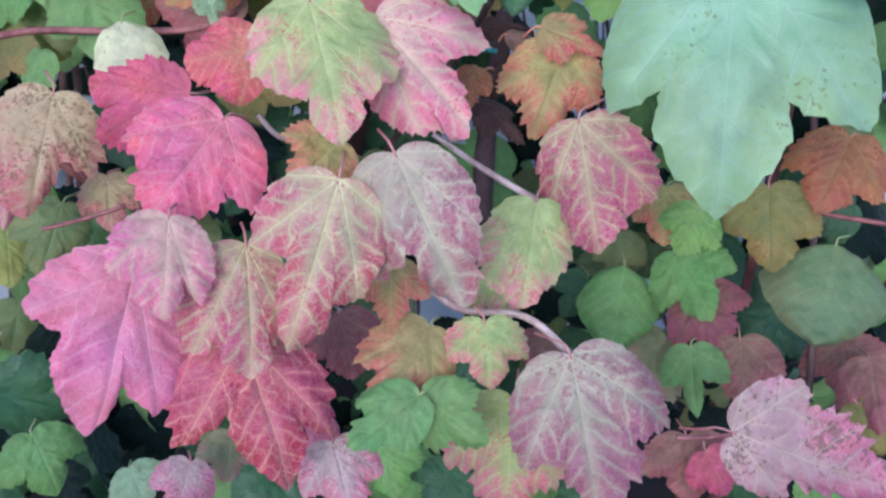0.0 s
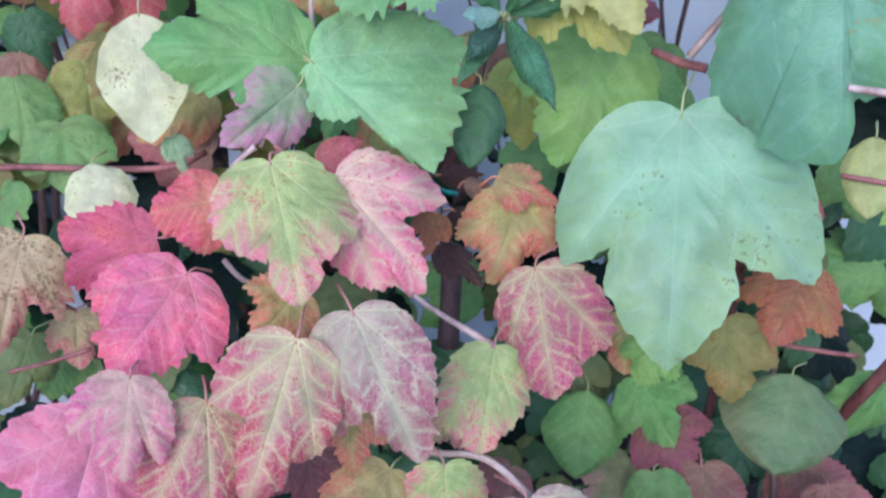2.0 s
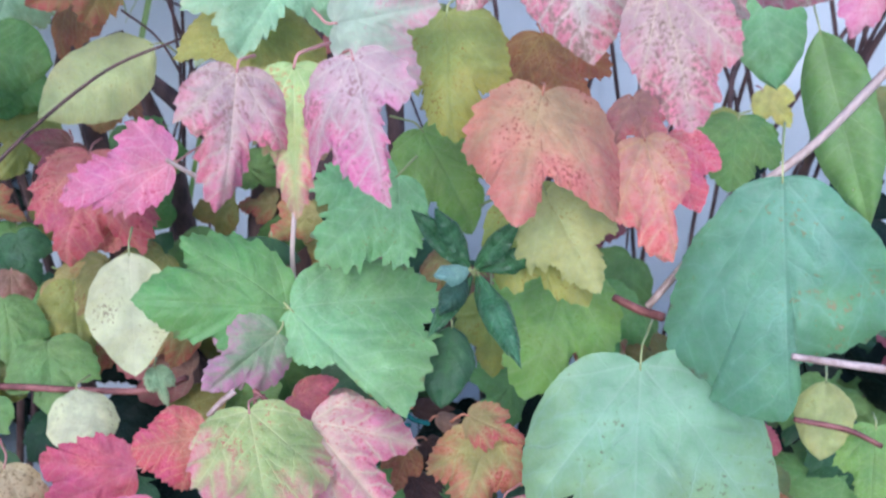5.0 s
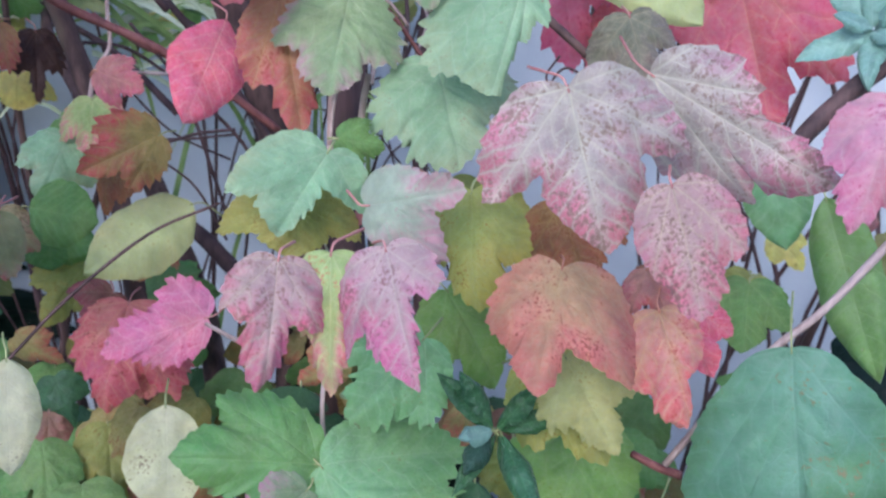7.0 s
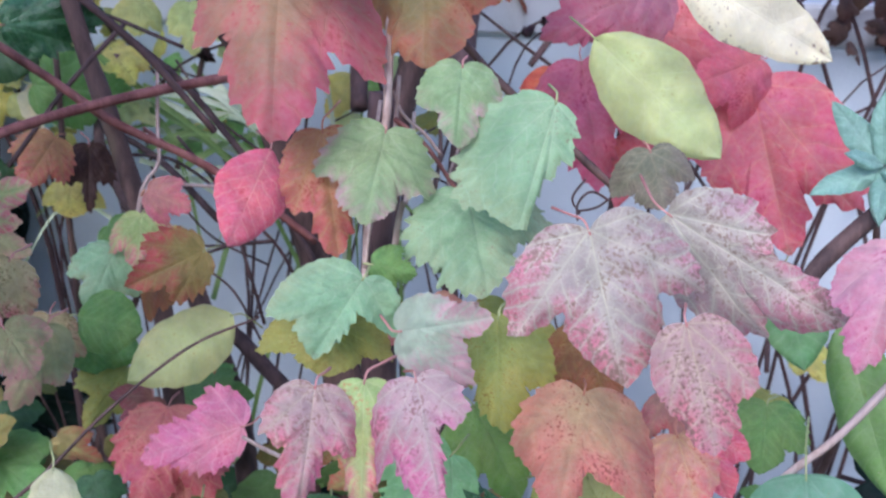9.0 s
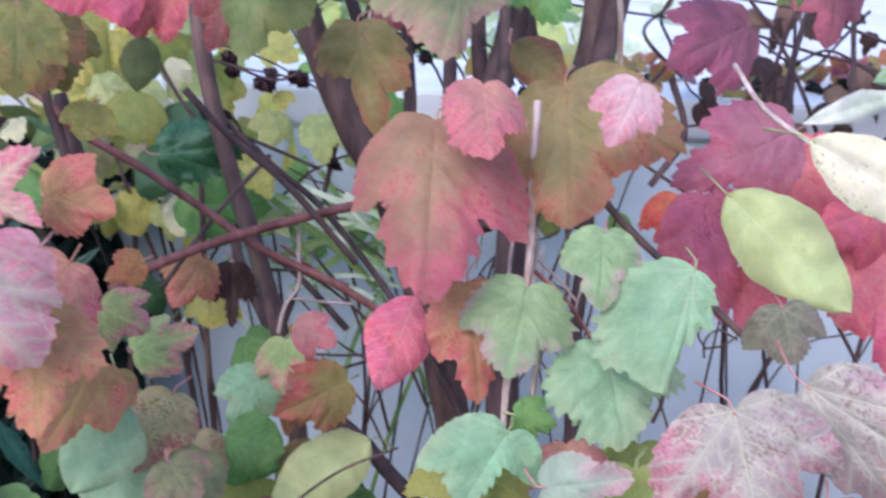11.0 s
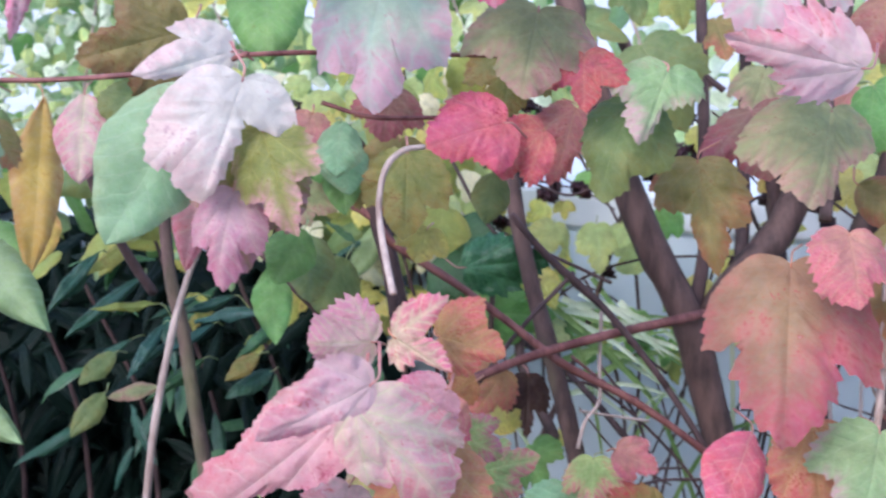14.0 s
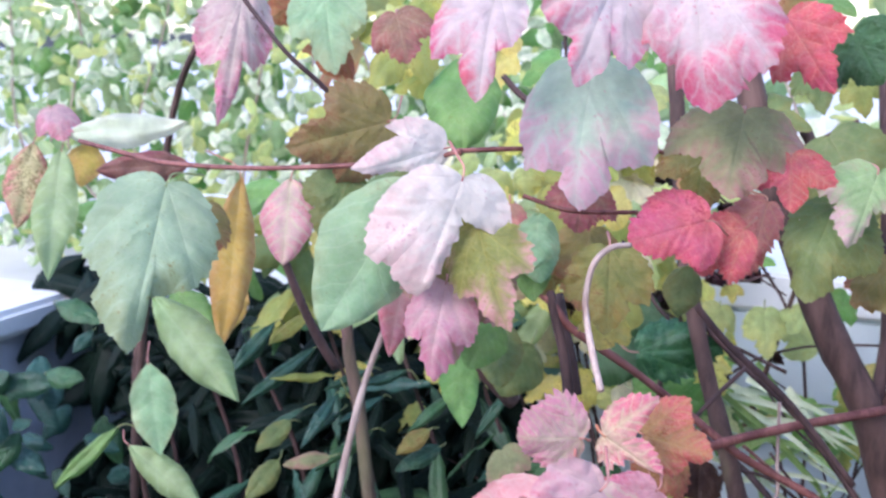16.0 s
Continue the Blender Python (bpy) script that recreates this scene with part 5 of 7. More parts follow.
leaf(rose, "palegreen", "m", (-0.0408, 0.5233, 1.3576), (-50.6, -34.8, 179.9), 0.0503, 0.0680, 0.45, 0.40, 0.17, "green", lobes=((0.66, 0.88, 0.38, 0.76), (0.69, 0.29, 0.13, 0.37)))
leaf(rose, "yellowgreen", "m", (-0.0592, 0.5381, 1.3290), (-50.8, -6.8, -166.3), 0.0343, 0.0801, 0.4, 0.31, 0.22, "green")
leaf(rose, "greenpink2", "m", (-0.0197, 0.4964, 1.3397), (40.4, 68.4, -57.4), 0.0494, 0.0512, 0.4, 0.33, 0.22, "pink", lobes=((0.68, 0.66, 0.16, 0.67), (0.36, 0.37, 0.23, 0.68)))
leaf(rose, "palegreen", "m", (0.0135, 0.5820, 1.3872), (-41.3, 7.2, -169.6), 0.0619, 0.0850, 0.35, 0.33, 0.04, "green", lobes=((0.65, 0.37, 0.41, 0.71), (0.73, 0.36, 0.35, 0.60)), teeth=1.45)
leaf(rose, "palegreen", "m", (0.0576, 0.5505, 1.4515), (-54.4, -14.0, 175.1), 0.0707, 0.0435, 0.35, 0.27, 0.18, "green", lobes=((0.53, 0.86, 0.29, 0.96), (0.09, 0.55, -0.01, 0.72)), teeth=1.45)
leaf(rose, "palegreenpink", "m", (-0.0346, 0.5867, 1.4228), (-43.5, -8.9, 177.3), 0.0587, 0.0706, 0.3, 0.46, 0.17, "pink", lobes=((0.64, 0.52, 0.37, 0.65), (0.56, 0.54, 0.27, 0.66)), teeth=1.45)
leaf(rose, "palegreenpink", "m", (0.0075, 0.5699, 1.4648), (-56.1, -4.4, -176.6), 0.0468, 0.0467, 0.3, 0.45, 0.08, "pink")
leaf(rose, "salmonorange", "m", (-0.0725, 0.5962, 1.4196), (-67.0, 6.8, -170.3), 0.0759, 0.0481, 0.4, 0.41, 0.13, "orange")
leaf(rose, "salmonolive", "m", (-0.0923, 0.5890, 1.5212), (-52.8, -0.6, -177.3), 0.1080, 0.1021, 0.55, 0.50, 0.22, "orange", lobes=((0.43, 0.49, 0.25, 0.47), (0.52, 0.56, 0.26, 0.52)))
leaf(rose, "pinksalmon", "m", (-0.0642, 0.5665, 1.5459), (-46.7, -0.4, -163.5), 0.0436, 0.0473, 0.4, 0.32, 0.19, "orange", lobes=((0.52, 0.14, 0.47, 0.65), (0.56, 0.50, 0.19, 0.70)))
leaf(rose, "oliveorange", "m", (-0.0194, 0.6329, 1.5372), (-60.8, 7.7, 173.5), 0.0895, 0.1033, 0.35, 0.21, 0.04, "orange", lobes=((0.38, 0.60, 0.22, 0.77), (0.77, 0.47, 0.32, 0.67)))
leaf(rose, "palepink", "m", (0.0195, 0.5460, 1.5538), (-49.7, -21.9, 175.3), 0.0379, 0.0361, 0.2, 0.33, 0.28, "pink")
leaf(rose, "hotpink", "o", (-0.1056, 0.6144, 1.4021), (-51.1, -30.1, -167.0), 0.0658, 0.0438, 0.4, 0.16, 0.18, "pink")
leaf(rose, "redpink", "m", (0.1853, 0.8596, 1.4158), (-43.6, -14.3, 153.4), 0.1315, 0.1172, 0.5, 0.34, 0.20, "pink")
leaf(rose, "red", "m", (0.2089, 0.7454, 1.4263), (-59.6, 19.4, 168.3), 0.1240, 0.0927, 0.5, 0.17, 0.02, "pink", lobes=((0.35, 0.53, 0.18, 0.66), (0.40, 0.85, 0.14, 0.69)))
leaf(rose, "redpink", "m", (0.0970, 0.8212, 1.4230), (-54.8, 6.9, -171.7), 0.1007, 0.0787, 0.4, 0.22, 0.18, "pink")
leaf(rose, "dullred", "m", (0.1374, 0.7184, 1.4974), (-42.5, -55.8, 147.9), 0.0885, 0.0666, 0.4, 0.33, 0.21, "pink")
leaf(rose, "redpink", "m", (0.1451, 0.7996, 1.4571), (-58.1, 59.2, -165.1), 0.1060, 0.0696, 0.4, 0.47, 0.28, "pink")
leaf(dogwood, "limeyellow", "o", (0.0861, 0.6503, 1.4690), (-62.7, 48.9, -172.7), 0.1048, 0.0573, 0, 0.42, 0.21, "green")
leaf(dogwood, "cream", "o", (0.1178, 0.5826, 1.5196), (-68.8, 61.7, -173.9), 0.0978, 0.0427, 0, 0.38, 0.23, "green")
leaf(rose, "pinkmauve", "m", (0.2069, 0.4477, 1.4145), (-42.5, -4.6, 153.3), 0.0608, 0.0443, 0.3, 0.34, 0.25, "pink")
leaf(rose, "pinksalmon", "m", (-0.1965, 0.6594, 1.3574), (-25.1, 55.9, -129.2), 0.0330, 0.0338, 0.3, 0.41, 0.15, "orange")
leaf(rose, "greenpink", "m", (-0.2201, 0.7176, 1.3209), (-43.7, 1.4, -174.9), 0.0426, 0.0494, 0.4, 0.49, 0.13, "green")
leaf(rose, "redgreen", "m", (-0.1607, 0.6607, 1.3166), (-34.7, -61.7, 157.8), 0.0566, 0.0470, 0.3, 0.43, 0.08, "green")
leaf(rose, "palegreen", "m", (-0.2384, 0.7100, 1.2959), (-59.0, -20.5, 177.9), 0.0494, 0.0540, 0.5, 0.43, 0.11, "green")
leaf(rose, "mottle", "m", (-0.2638, 0.5948, 1.3314), (-61.3, -23.4, -171.2), 0.0573, 0.0465, 0.3, 0.28, 0.17, "pink")
leaf(rose, "dullgreenpink", "m", (-0.2480, 0.6028, 1.2857), (-60.5, -25.9, -165.3), 0.0576, 0.0448, 0.4, 0.30, 0.00, "pink")
leaf(rose, "green", "o", (-0.2903, 0.7410, 1.2144), (-13.2, 45.4, -114.2), 0.0603, 0.0395, 0, 0.46, 0.18, "green")
leaf(rose, "pink", "m", (-0.1307, 0.6212, 1.2066), (-18.7, -46.4, 119.2), 0.0724, 0.0514, 0.15, 0.30, 0.24, "pink", lobes=((0.48, 0.20, 0.25, 0.48), (0.23, 0.60, 0.14, 0.74)))
leaf(rose, "redsalmon", "m", (-0.2026, 0.6924, 1.1786), (-42.9, -8.5, 177.0), 0.0784, 0.0737, 0.5, 0.39, 0.13, "pink", lobes=((0.35, 0.65, 0.17, 0.78), (0.59, 0.74, 0.25, 0.62)))
leaf(rose, "yellowgreen", "m", (-0.2451, 0.7355, 1.1882), (-56.7, -43.6, -165.9), 0.0565, 0.0477, 0.3, 0.26, 0.09, "green")
leaf(rose, "mottle", "m", (-0.2876, 0.7008, 1.2459), (-53.8, -4.9, -162.6), 0.0507, 0.0479, 0.4, 0.20, 0.12, "pink")
leaf(dogwood, "yellow", "o", (-0.3053, 1.0551, 1.1886), (-47.4, 20.9, -168.5), 0.0191, 0.0356, 0, 0.34, 0.11, "pink")
leaf(rose, "yellowgreen", "m", (0.0325, 0.5352, 1.3333), (-52.8, 8.0, 170.7), 0.0623, 0.0583, 0.4, 0.32, 0.28, "green")
leaf(rose, "yellowgreen", "m", (0.0407, 0.6087, 1.3102), (-52.3, -4.5, -177.7), 0.0626, 0.0634, 0.4, 0.19, 0.25, "green")
leaf(rose, "palepinkgreen", "m", (-0.2944, 0.4310, 1.5060), (58.9, -85.8, 63.9), 0.0326, 0.0397, 0.5, 0.20, 0.02, "pink", lobes=((0.68, 0.29, 0.46, 0.88), (0.53, 0.45, 0.32, 0.80)), teeth=1.7)
leaf(rose, "pinkcream", "m", (-0.2809, 0.4236, 1.5123), (-59.4, 62.5, -159.6), 0.0345, 0.0422, 0.55, 0.22, 0.00, "orange", teeth=1.7, lobes=((0.35, 0.27, 0.09, 0.50), (0.88, 0.34, 0.27, 0.42)))
leaf(rose, "salmonorange", "m", (-0.2694, 0.4606, 1.5015), (-9.6, 68.3, -113.8), 0.0371, 0.0419, 0.55, 0.15, 0.25, "orange", teeth=1.7, lobes=((0.42, 0.60, 0.18, 0.73), (0.71, 0.44, 0.30, 0.69)))
leaf(rose, "palepink", "m", (-0.2564, 0.3265, 1.5277), (-60.2, -66.5, -171.0), 0.0505, 0.0259, 0.3, 0.28, 0.22, "pink", lobes=((0.37, 0.31, 0.18, 0.66), (0.14, 0.29, 0.13, 0.54)), teeth=0.55)
leaf(rose, "pinkmauve", "m", (-0.2941, 0.4000, 1.4837), (-65.3, -50.9, -177.8), 0.1047, 0.0351, 0.4, 0.27, 0.28, "pink", lobes=((0.22, 0.40, 0.17, 0.60), (0.11, 0.49, 0.07, 0.66)), teeth=0.55)
leaf(rose, "palepinkgreen", "m", (-0.2876, 0.3839, 1.4906), (-53.8, 34.9, -128.3), 0.0638, 0.0479, 0.2, 0.45, 0.16, "pink", lobes=((0.31, 0.46, 0.20, 0.63), (0.45, 0.79, 0.31, 0.79)), teeth=0.55)
leaf(rose, "salmonorange", "m", (-0.2650, 0.4338, 1.4525), (-54.8, 3.2, -166.2), 0.0612, 0.0558, 0.4, 0.30, 0.11, "orange")
leaf(rose, "palepink", "m", (-0.3152, 0.4468, 1.4163), (-63.4, -23.5, -163.4), 0.0419, 0.0393, 0.3, 0.45, 0.05, "pink")
leaf(rose, "greenpink", "m", (-0.2762, 0.5654, 1.3729), (43.2, 56.2, -54.5), 0.0452, 0.0358, 0.3, 0.37, 0.12, "pink")
leaf(rose, "olivepink", "m", (-0.3697, 0.4691, 1.6075), (-73.0, -14.5, -154.0), 0.0865, 0.0586, 0.3, 0.35, 0.08, "pink")
leaf(rose, "whitemauve", "m", (-0.3625, 0.4375, 1.6349), (-79.8, -21.6, -154.3), 0.0662, 0.0659, 0.0, 0.37, 0.11, "pink", teeth=0.55, lobes=((0.48, 0.85, 0.28, 0.85), (0.52, 0.32, 0.10, 0.31)))
leaf(rose, "palepink", "m", (-0.3758, 0.4469, 1.5767), (-56.9, -4.2, -171.8), 0.0527, 0.0356, 0.3, 0.36, 0.18, "pink")
leaf(rose, "pinkmauve", "o", (-0.4261, 0.5127, 1.5823), (-52.5, -10.0, -161.1), 0.0688, 0.0270, 0, 0.44, 0.21, "pink")
leaf(rose, "whitemauve", "m", (-0.3947, 0.4911, 1.6437), (-90.6, -76.4, -136.4), 0.0552, 0.0297, 0.5, 0.20, 0.12, "pink", teeth=0.55, lobes=((0.36, 0.55, 0.24, 0.28), (0.18, 0.26, 0.10, 0.58)))
leaf(rose, "palegreen", "o", (-0.4027, 0.4655, 1.6281), (-72.5, -32.3, -156.5), 0.0977, 0.0604, 0, 0.34, 0.11, "green")
leaf(rose, "olivebrown", "m", (-0.4771, 0.5876, 1.6489), (-85.2, -76.0, -144.2), 0.0723, 0.0693, 0.3, 0.28, 0.00, "pink")
leaf(rose, "grassgreen", "o", (-0.4511, 0.6573, 1.6924), (-59.7, 0.9, -161.3), 0.0720, 0.0562, 0, 0.26, 0.23, "green")
leaf(rose, "greenpink2", "m", (-0.3198, 0.5258, 1.6921), (-72.5, -4.1, -175.4), 0.0834, 0.0733, 0.4, 0.32, 0.03, "pink", lobes=((0.42, 0.74, 0.14, 0.75), (0.46, 0.61, 0.20, 0.71)), teeth=0.55)
leaf(rose, "red", "m", (-0.2374, 0.5724, 1.5953), (-62.9, -35.6, 160.2), 0.0382, 0.0407, 0.6, 0.18, 0.04, "orange", lobes=((0.64, 0.56, 0.43, 0.95), (0.42, 0.76, 0.10, 0.74)))
leaf(rose, "red", "m", (-0.2131, 0.5602, 1.6409), (-67.2, 3.1, -178.6), 0.0325, 0.0454, 0.6, 0.21, 0.25, "pink")
leaf(rose, "olive", "m", (-0.3056, 0.5223, 1.5875), (-65.7, -2.0, -161.3), 0.0508, 0.0479, 0.2, 0.16, 0.11, "pink")
leaf(rose, "olivepink", "m", (-0.3580, 0.4463, 1.6085), (-60.2, 21.8, -168.5), 0.0578, 0.0445, 0.3, 0.43, 0.15, "pink")
leaf(rose, "palepinkhot", "m", (-0.3590, 0.4746, 1.7338), (-51.8, -5.8, -166.1), 0.0673, 0.0430, 0.5, 0.37, 0.21, "pink", lobes=((0.43, 0.62, 0.18, 0.64), (0.21, 0.57, 0.11, 0.67)), teeth=0.55)
leaf(rose, "palepinkhot", "m", (-0.2974, 0.5043, 1.7486), (-73.2, -25.1, -153.7), 0.0755, 0.0550, 0.4, 0.29, 0.09, "pink", lobes=((0.40, 0.62, 0.13, 0.73), (0.33, 0.71, 0.14, 0.69)), teeth=0.55)
leaf(rose, "palepinkhot", "m", (-0.2648, 0.5115, 1.7483), (-70.5, 12.2, 177.7), 0.0827, 0.0687, 0.4, 0.25, 0.06, "pink", lobes=((0.41, 0.42, 0.19, 0.70), (0.42, 0.78, 0.25, 0.87)), teeth=0.55)
leaf(rose, "pinkred", "m", (-0.2204, 0.5535, 1.7170), (-75.4, 37.4, 171.5), 0.0502, 0.0444, 0.4, 0.15, 0.17, "pink")
leaf(rose, "dullgreenpink", "m", (-0.2405, 0.5653, 1.6647), (-51.0, -9.0, -171.6), 0.0538, 0.0822, 0.35, 0.26, 0.27, "pink")
leaf(rose, "greenyellow", "m", (-0.5864, 0.4860, 1.6141), (-54.7, -12.7, -148.0), 0.1122, 0.0765, 0.2, 0.43, 0.16, "green", lobes=((0.39, 0.41, 0.26, 0.62), (0.29, 0.57, -0.00, 0.69)))
leaf(lanceleaf, "yelloworange", "l", (-0.6658, 0.6896, 1.5878), (-63.9, -11.3, -139.0), 0.1448, 0.0415, 0, 0.19, 0.20, "orange")
leaf(lanceleaf, "palelance", "l", (-0.7090, 0.6200, 1.4977), (-56.5, 37.1, -142.0), 0.1105, 0.0423, 0, 0.38, 0.16, "pink")
leaf(lanceleaf, "palegreen", "l", (-0.7586, 0.6706, 1.4193), (-67.7, 7.1, -148.3), 0.0834, 0.0415, 0, 0.23, 0.07, "pink")
leaf(lanceleaf, "palelance", "l", (-0.7903, 0.6755, 1.3349), (-42.8, 41.2, -121.4), 0.0905, 0.0320, 0, 0.27, 0.15, "pink")
leaf(lanceleaf, "variegated", "l", (-0.8089, 0.6373, 1.6231), (23.7, 72.3, -49.5), 0.1071, 0.0303, 0, 0.20, 0.10, "pink")
leaf(rose, "palepinkgreen", "o", (-0.5457, 0.5705, 1.6081), (-62.8, -4.0, -155.8), 0.0611, 0.0372, 0, 0.24, 0.02, "pink")
leaf(rose, "mauve", "m", (-0.6599, 0.6948, 1.7461), (-56.9, -14.9, -139.1), 0.1273, 0.0340, 0.45, 0.39, 0.07, "pink")
leaf(rose, "palegreen", "m", (-0.5660, 0.6562, 1.7471), (-71.4, 10.6, -163.1), 0.0738, 0.0570, 0.2, 0.30, 0.08, "green")
leaf(rose, "orangebrown", "m", (-0.5599, 0.6688, 1.6937), (-58.8, -34.6, -148.9), 0.0226, 0.0476, 0.2, 0.29, 0.20, "orange")
leaf(rose, "shoot", "m", (-0.3556, 0.8298, 1.4330), (23.0, 76.0, -49.6), 0.0808, 0.0426, 0.2, 0.26, 0.16, "pink")
leaf(rose, "green", "m", (-0.3797, 0.9333, 1.3633), (-36.7, 78.8, -117.4), 0.0894, 0.0648, 0.3, 0.44, 0.00, "green")
leaf(rose, "oliveorange", "m", (-0.1530, 0.6634, 1.5663), (-61.6, 16.2, 177.9), 0.0752, 0.0559, 0.5, 0.41, 0.16, "orange", lobes=((0.44, 0.29, 0.14, 0.47), (0.30, 0.63, 0.16, 0.65)))
leaf(rose, "olivegreen", "m", (-0.1889, 0.5911, 1.6111), (-55.3, -10.5, 168.1), 0.0602, 0.0565, 0.4, 0.46, 0.26, "green", lobes=((0.38, 0.52, 0.20, 0.80), (0.56, 0.49, 0.23, 0.71)))
leaf(rose, "dullgreenpink", "m", (-0.0775, 0.5905, 1.6109), (-47.9, -17.6, -168.2), 0.0594, 0.0775, 0.4, 0.33, 0.26, "pink", lobes=((0.75, 0.58, 0.35, 0.79), (0.55, 0.20, 0.19, 0.60)))
leaf(rose, "green", "m", (-0.0527, 0.6363, 1.6204), (-51.8, 28.2, -168.7), 0.0581, 0.0466, 0.45, 0.20, 0.22, "green", lobes=((0.36, 0.57, 0.20, 0.74), (0.44, 0.74, 0.22, 0.75)))
leaf(rose, "palegreenpink", "m", (-0.1670, 0.5702, 1.6326), (-55.6, -18.6, -173.6), 0.0482, 0.0539, 0.85, 0.30, 0.09, "pink", lobes=((0.59, 0.42, 0.30, 0.54), (0.53, 0.12, 0.10, 0.52)))
leaf(rose, "dullred", "m", (0.1435, 0.9855, 1.5383), (-35.6, -58.1, 157.8), 0.0924, 0.0826, 0.4, 0.45, 0.18, "pink")
leaf(rose, "palepink", "m", (-0.0681, 0.5201, 1.6394), (123.8, -76.4, -4.7), 0.0757, 0.0327, 0.2, 0.49, 0.10, "pink")
leaf(rose, "yellow", "m", (-0.3273, 0.8659, 1.2917), (-63.7, -2.4, -173.7), 0.0279, 0.0555, 0.3, 0.50, 0.08, "pink")
leaf(rose, "pinkmauve", "m", (-0.2522, 0.4187, 1.4905), (-54.5, -52.5, -176.9), 0.0359, 0.0361, 0.3, 0.20, 0.19, "pink")
leaf(rose, "olive", "m", (-0.3782, 0.6849, 1.5624), (-50.1, 14.8, -153.0), 0.0587, 0.0626, 0.5, 0.46, 0.14, "pink")
leaf(rose, "pinkred", "m", (-0.2556, 0.5516, 1.6021), (-29.1, -60.0, 143.8), 0.0479, 0.0530, 0.35, 0.36, 0.22, "pink", lobes=((0.54, 0.52, 0.33, 0.80), (0.57, 0.25, 0.29, 0.55)))
leaf(rose, "redsalmon", "m", (-0.2378, 0.6894, 1.5947), (-53.8, -19.7, -163.3), 0.0573, 0.0374, 0.3, 0.17, 0.24, "orange", lobes=((0.40, 0.51, 0.15, 0.71), (0.25, 0.29, 0.18, 0.67)))
leaf(rose, "dullpink", "m", (-0.1214, 0.7253, 1.5923), (-50.2, 18.9, -177.3), 0.0550, 0.0799, 0.4, 0.19, 0.09, "pink")
leaf(rose, "salmonorange", "m", (-0.2751, 0.5105, 1.3891), (-69.1, -36.4, -154.9), 0.0564, 0.0607, 0.4, 0.36, 0.20, "orange")
leaf(rose, "palegreen", "o", (-0.2826, 0.5621, 1.3396), (-47.7, -26.3, 179.9), 0.0621, 0.0526, 0, 0.27, 0.01, "green")
leaf(rose, "dullgreenpink", "m", (-0.2487, 0.5439, 1.3094), (-52.2, 16.6, -134.2), 0.0329, 0.0468, 0.3, 0.23, 0.22, "pink")
leaf(rose, "green", "o", (-0.2585, 0.6778, 1.2570), (-14.4, 59.7, -112.1), 0.0471, 0.0464, 0, 0.26, 0.25, "green")
leaf(rose, "salmonpink", "m", (-0.2704, 0.4821, 1.4597), (-61.0, -33.1, -165.3), 0.0532, 0.0541, 0.4, 0.49, 0.09, "orange")
leaf(rose, "greenpink", "m", (-0.2789, 0.5328, 1.4150), (-29.8, 48.3, -121.3), 0.0312, 0.0419, 0.4, 0.48, 0.19, "pink")
leaf(rose, "orangegreen", "m", (-0.2773, 0.5393, 1.3717), (-76.3, -25.8, -148.6), 0.0311, 0.0443, 0.4, 0.45, 0.07, "green")
leaf(rose, "palegreen", "o", (-0.3106, 0.6126, 1.3008), (-47.0, 0.3, -166.6), 0.0813, 0.0566, 0, 0.20, 0.23, "green")
leaf(rose, "green", "o", (-0.2720, 0.7370, 1.2263), (-54.5, 0.6, -157.7), 0.0420, 0.0537, 0, 0.30, 0.12, "green")
leaf(rose, "green", "m", (-0.0385, 0.5504, 1.3551), (-13.6, 64.5, -110.1), 0.0253, 0.0269, 0.3, 0.49, 0.19, "green")
leaf(rose, "greenpink", "m", (0.0310, 0.5024, 0.9307), (-24.2, 21.0, -169.3), 0.0332, 0.0434, 0.3, 0.25, 0.25, "pink")
leaf(rose, "pinkcream", "m", (-0.2695, 0.5309, 1.0005), (-25.0, -26.8, -157.2), 0.0500, 0.0232, 0.3, 0.31, 0.03, "pink")
leaf(rose, "mottle", "m", (-0.2085, 0.5262, 0.9876), (-29.1, -2.1, -169.1), 0.0369, 0.0386, 0.3, 0.44, 0.11, "pink")
leaf(rose, "olivegreen", "m", (-0.2572, 0.5605, 0.9373), (-41.0, -26.0, -175.1), 0.0526, 0.0500, 0.4, 0.47, 0.26, "green")
leaf(rose, "green", "m", (-0.2536, 0.5960, 0.8868), (-31.5, -14.9, 172.0), 0.0366, 0.0604, 0.4, 0.32, 0.17, "green")
leaf(rose, "yellowgreen", "m", (-0.3069, 0.5714, 0.9069), (-41.2, -17.6, -153.8), 0.0442, 0.0484, 0.3, 0.37, 0.03, "green")
leaf(rose, "pinkcream", "m", (-0.0296, 0.5198, 1.1062), (-40.7, -6.5, -166.4), 0.0309, 0.0689, 0.3, 0.37, 0.01, "pink")
leaf(rose, "palegreen", "m", (-0.0452, 0.5237, 0.8504), (-22.4, 1.4, -155.0), 0.0323, 0.0447, 0.4, 0.22, 0.12, "green")
leaf(rose, "brightgreen", "m", (-0.0408, 0.4696, 0.7930), (-34.7, 10.2, -170.5), 0.0373, 0.0523, 0.3, 0.38, 0.22, "green")
leaf(rose, "darkgreen", "m", (0.0076, 0.4603, 0.7801), (-21.6, -3.9, 149.4), 0.0339, 0.0537, 0.3, 0.22, 0.13, "green")
leaf(rose, "pink", "m", (-0.0706, 0.3851, 0.9273), (-43.7, -23.3, -179.0), 0.0232, 0.0355, 0.3, 0.24, 0.29, "pink")
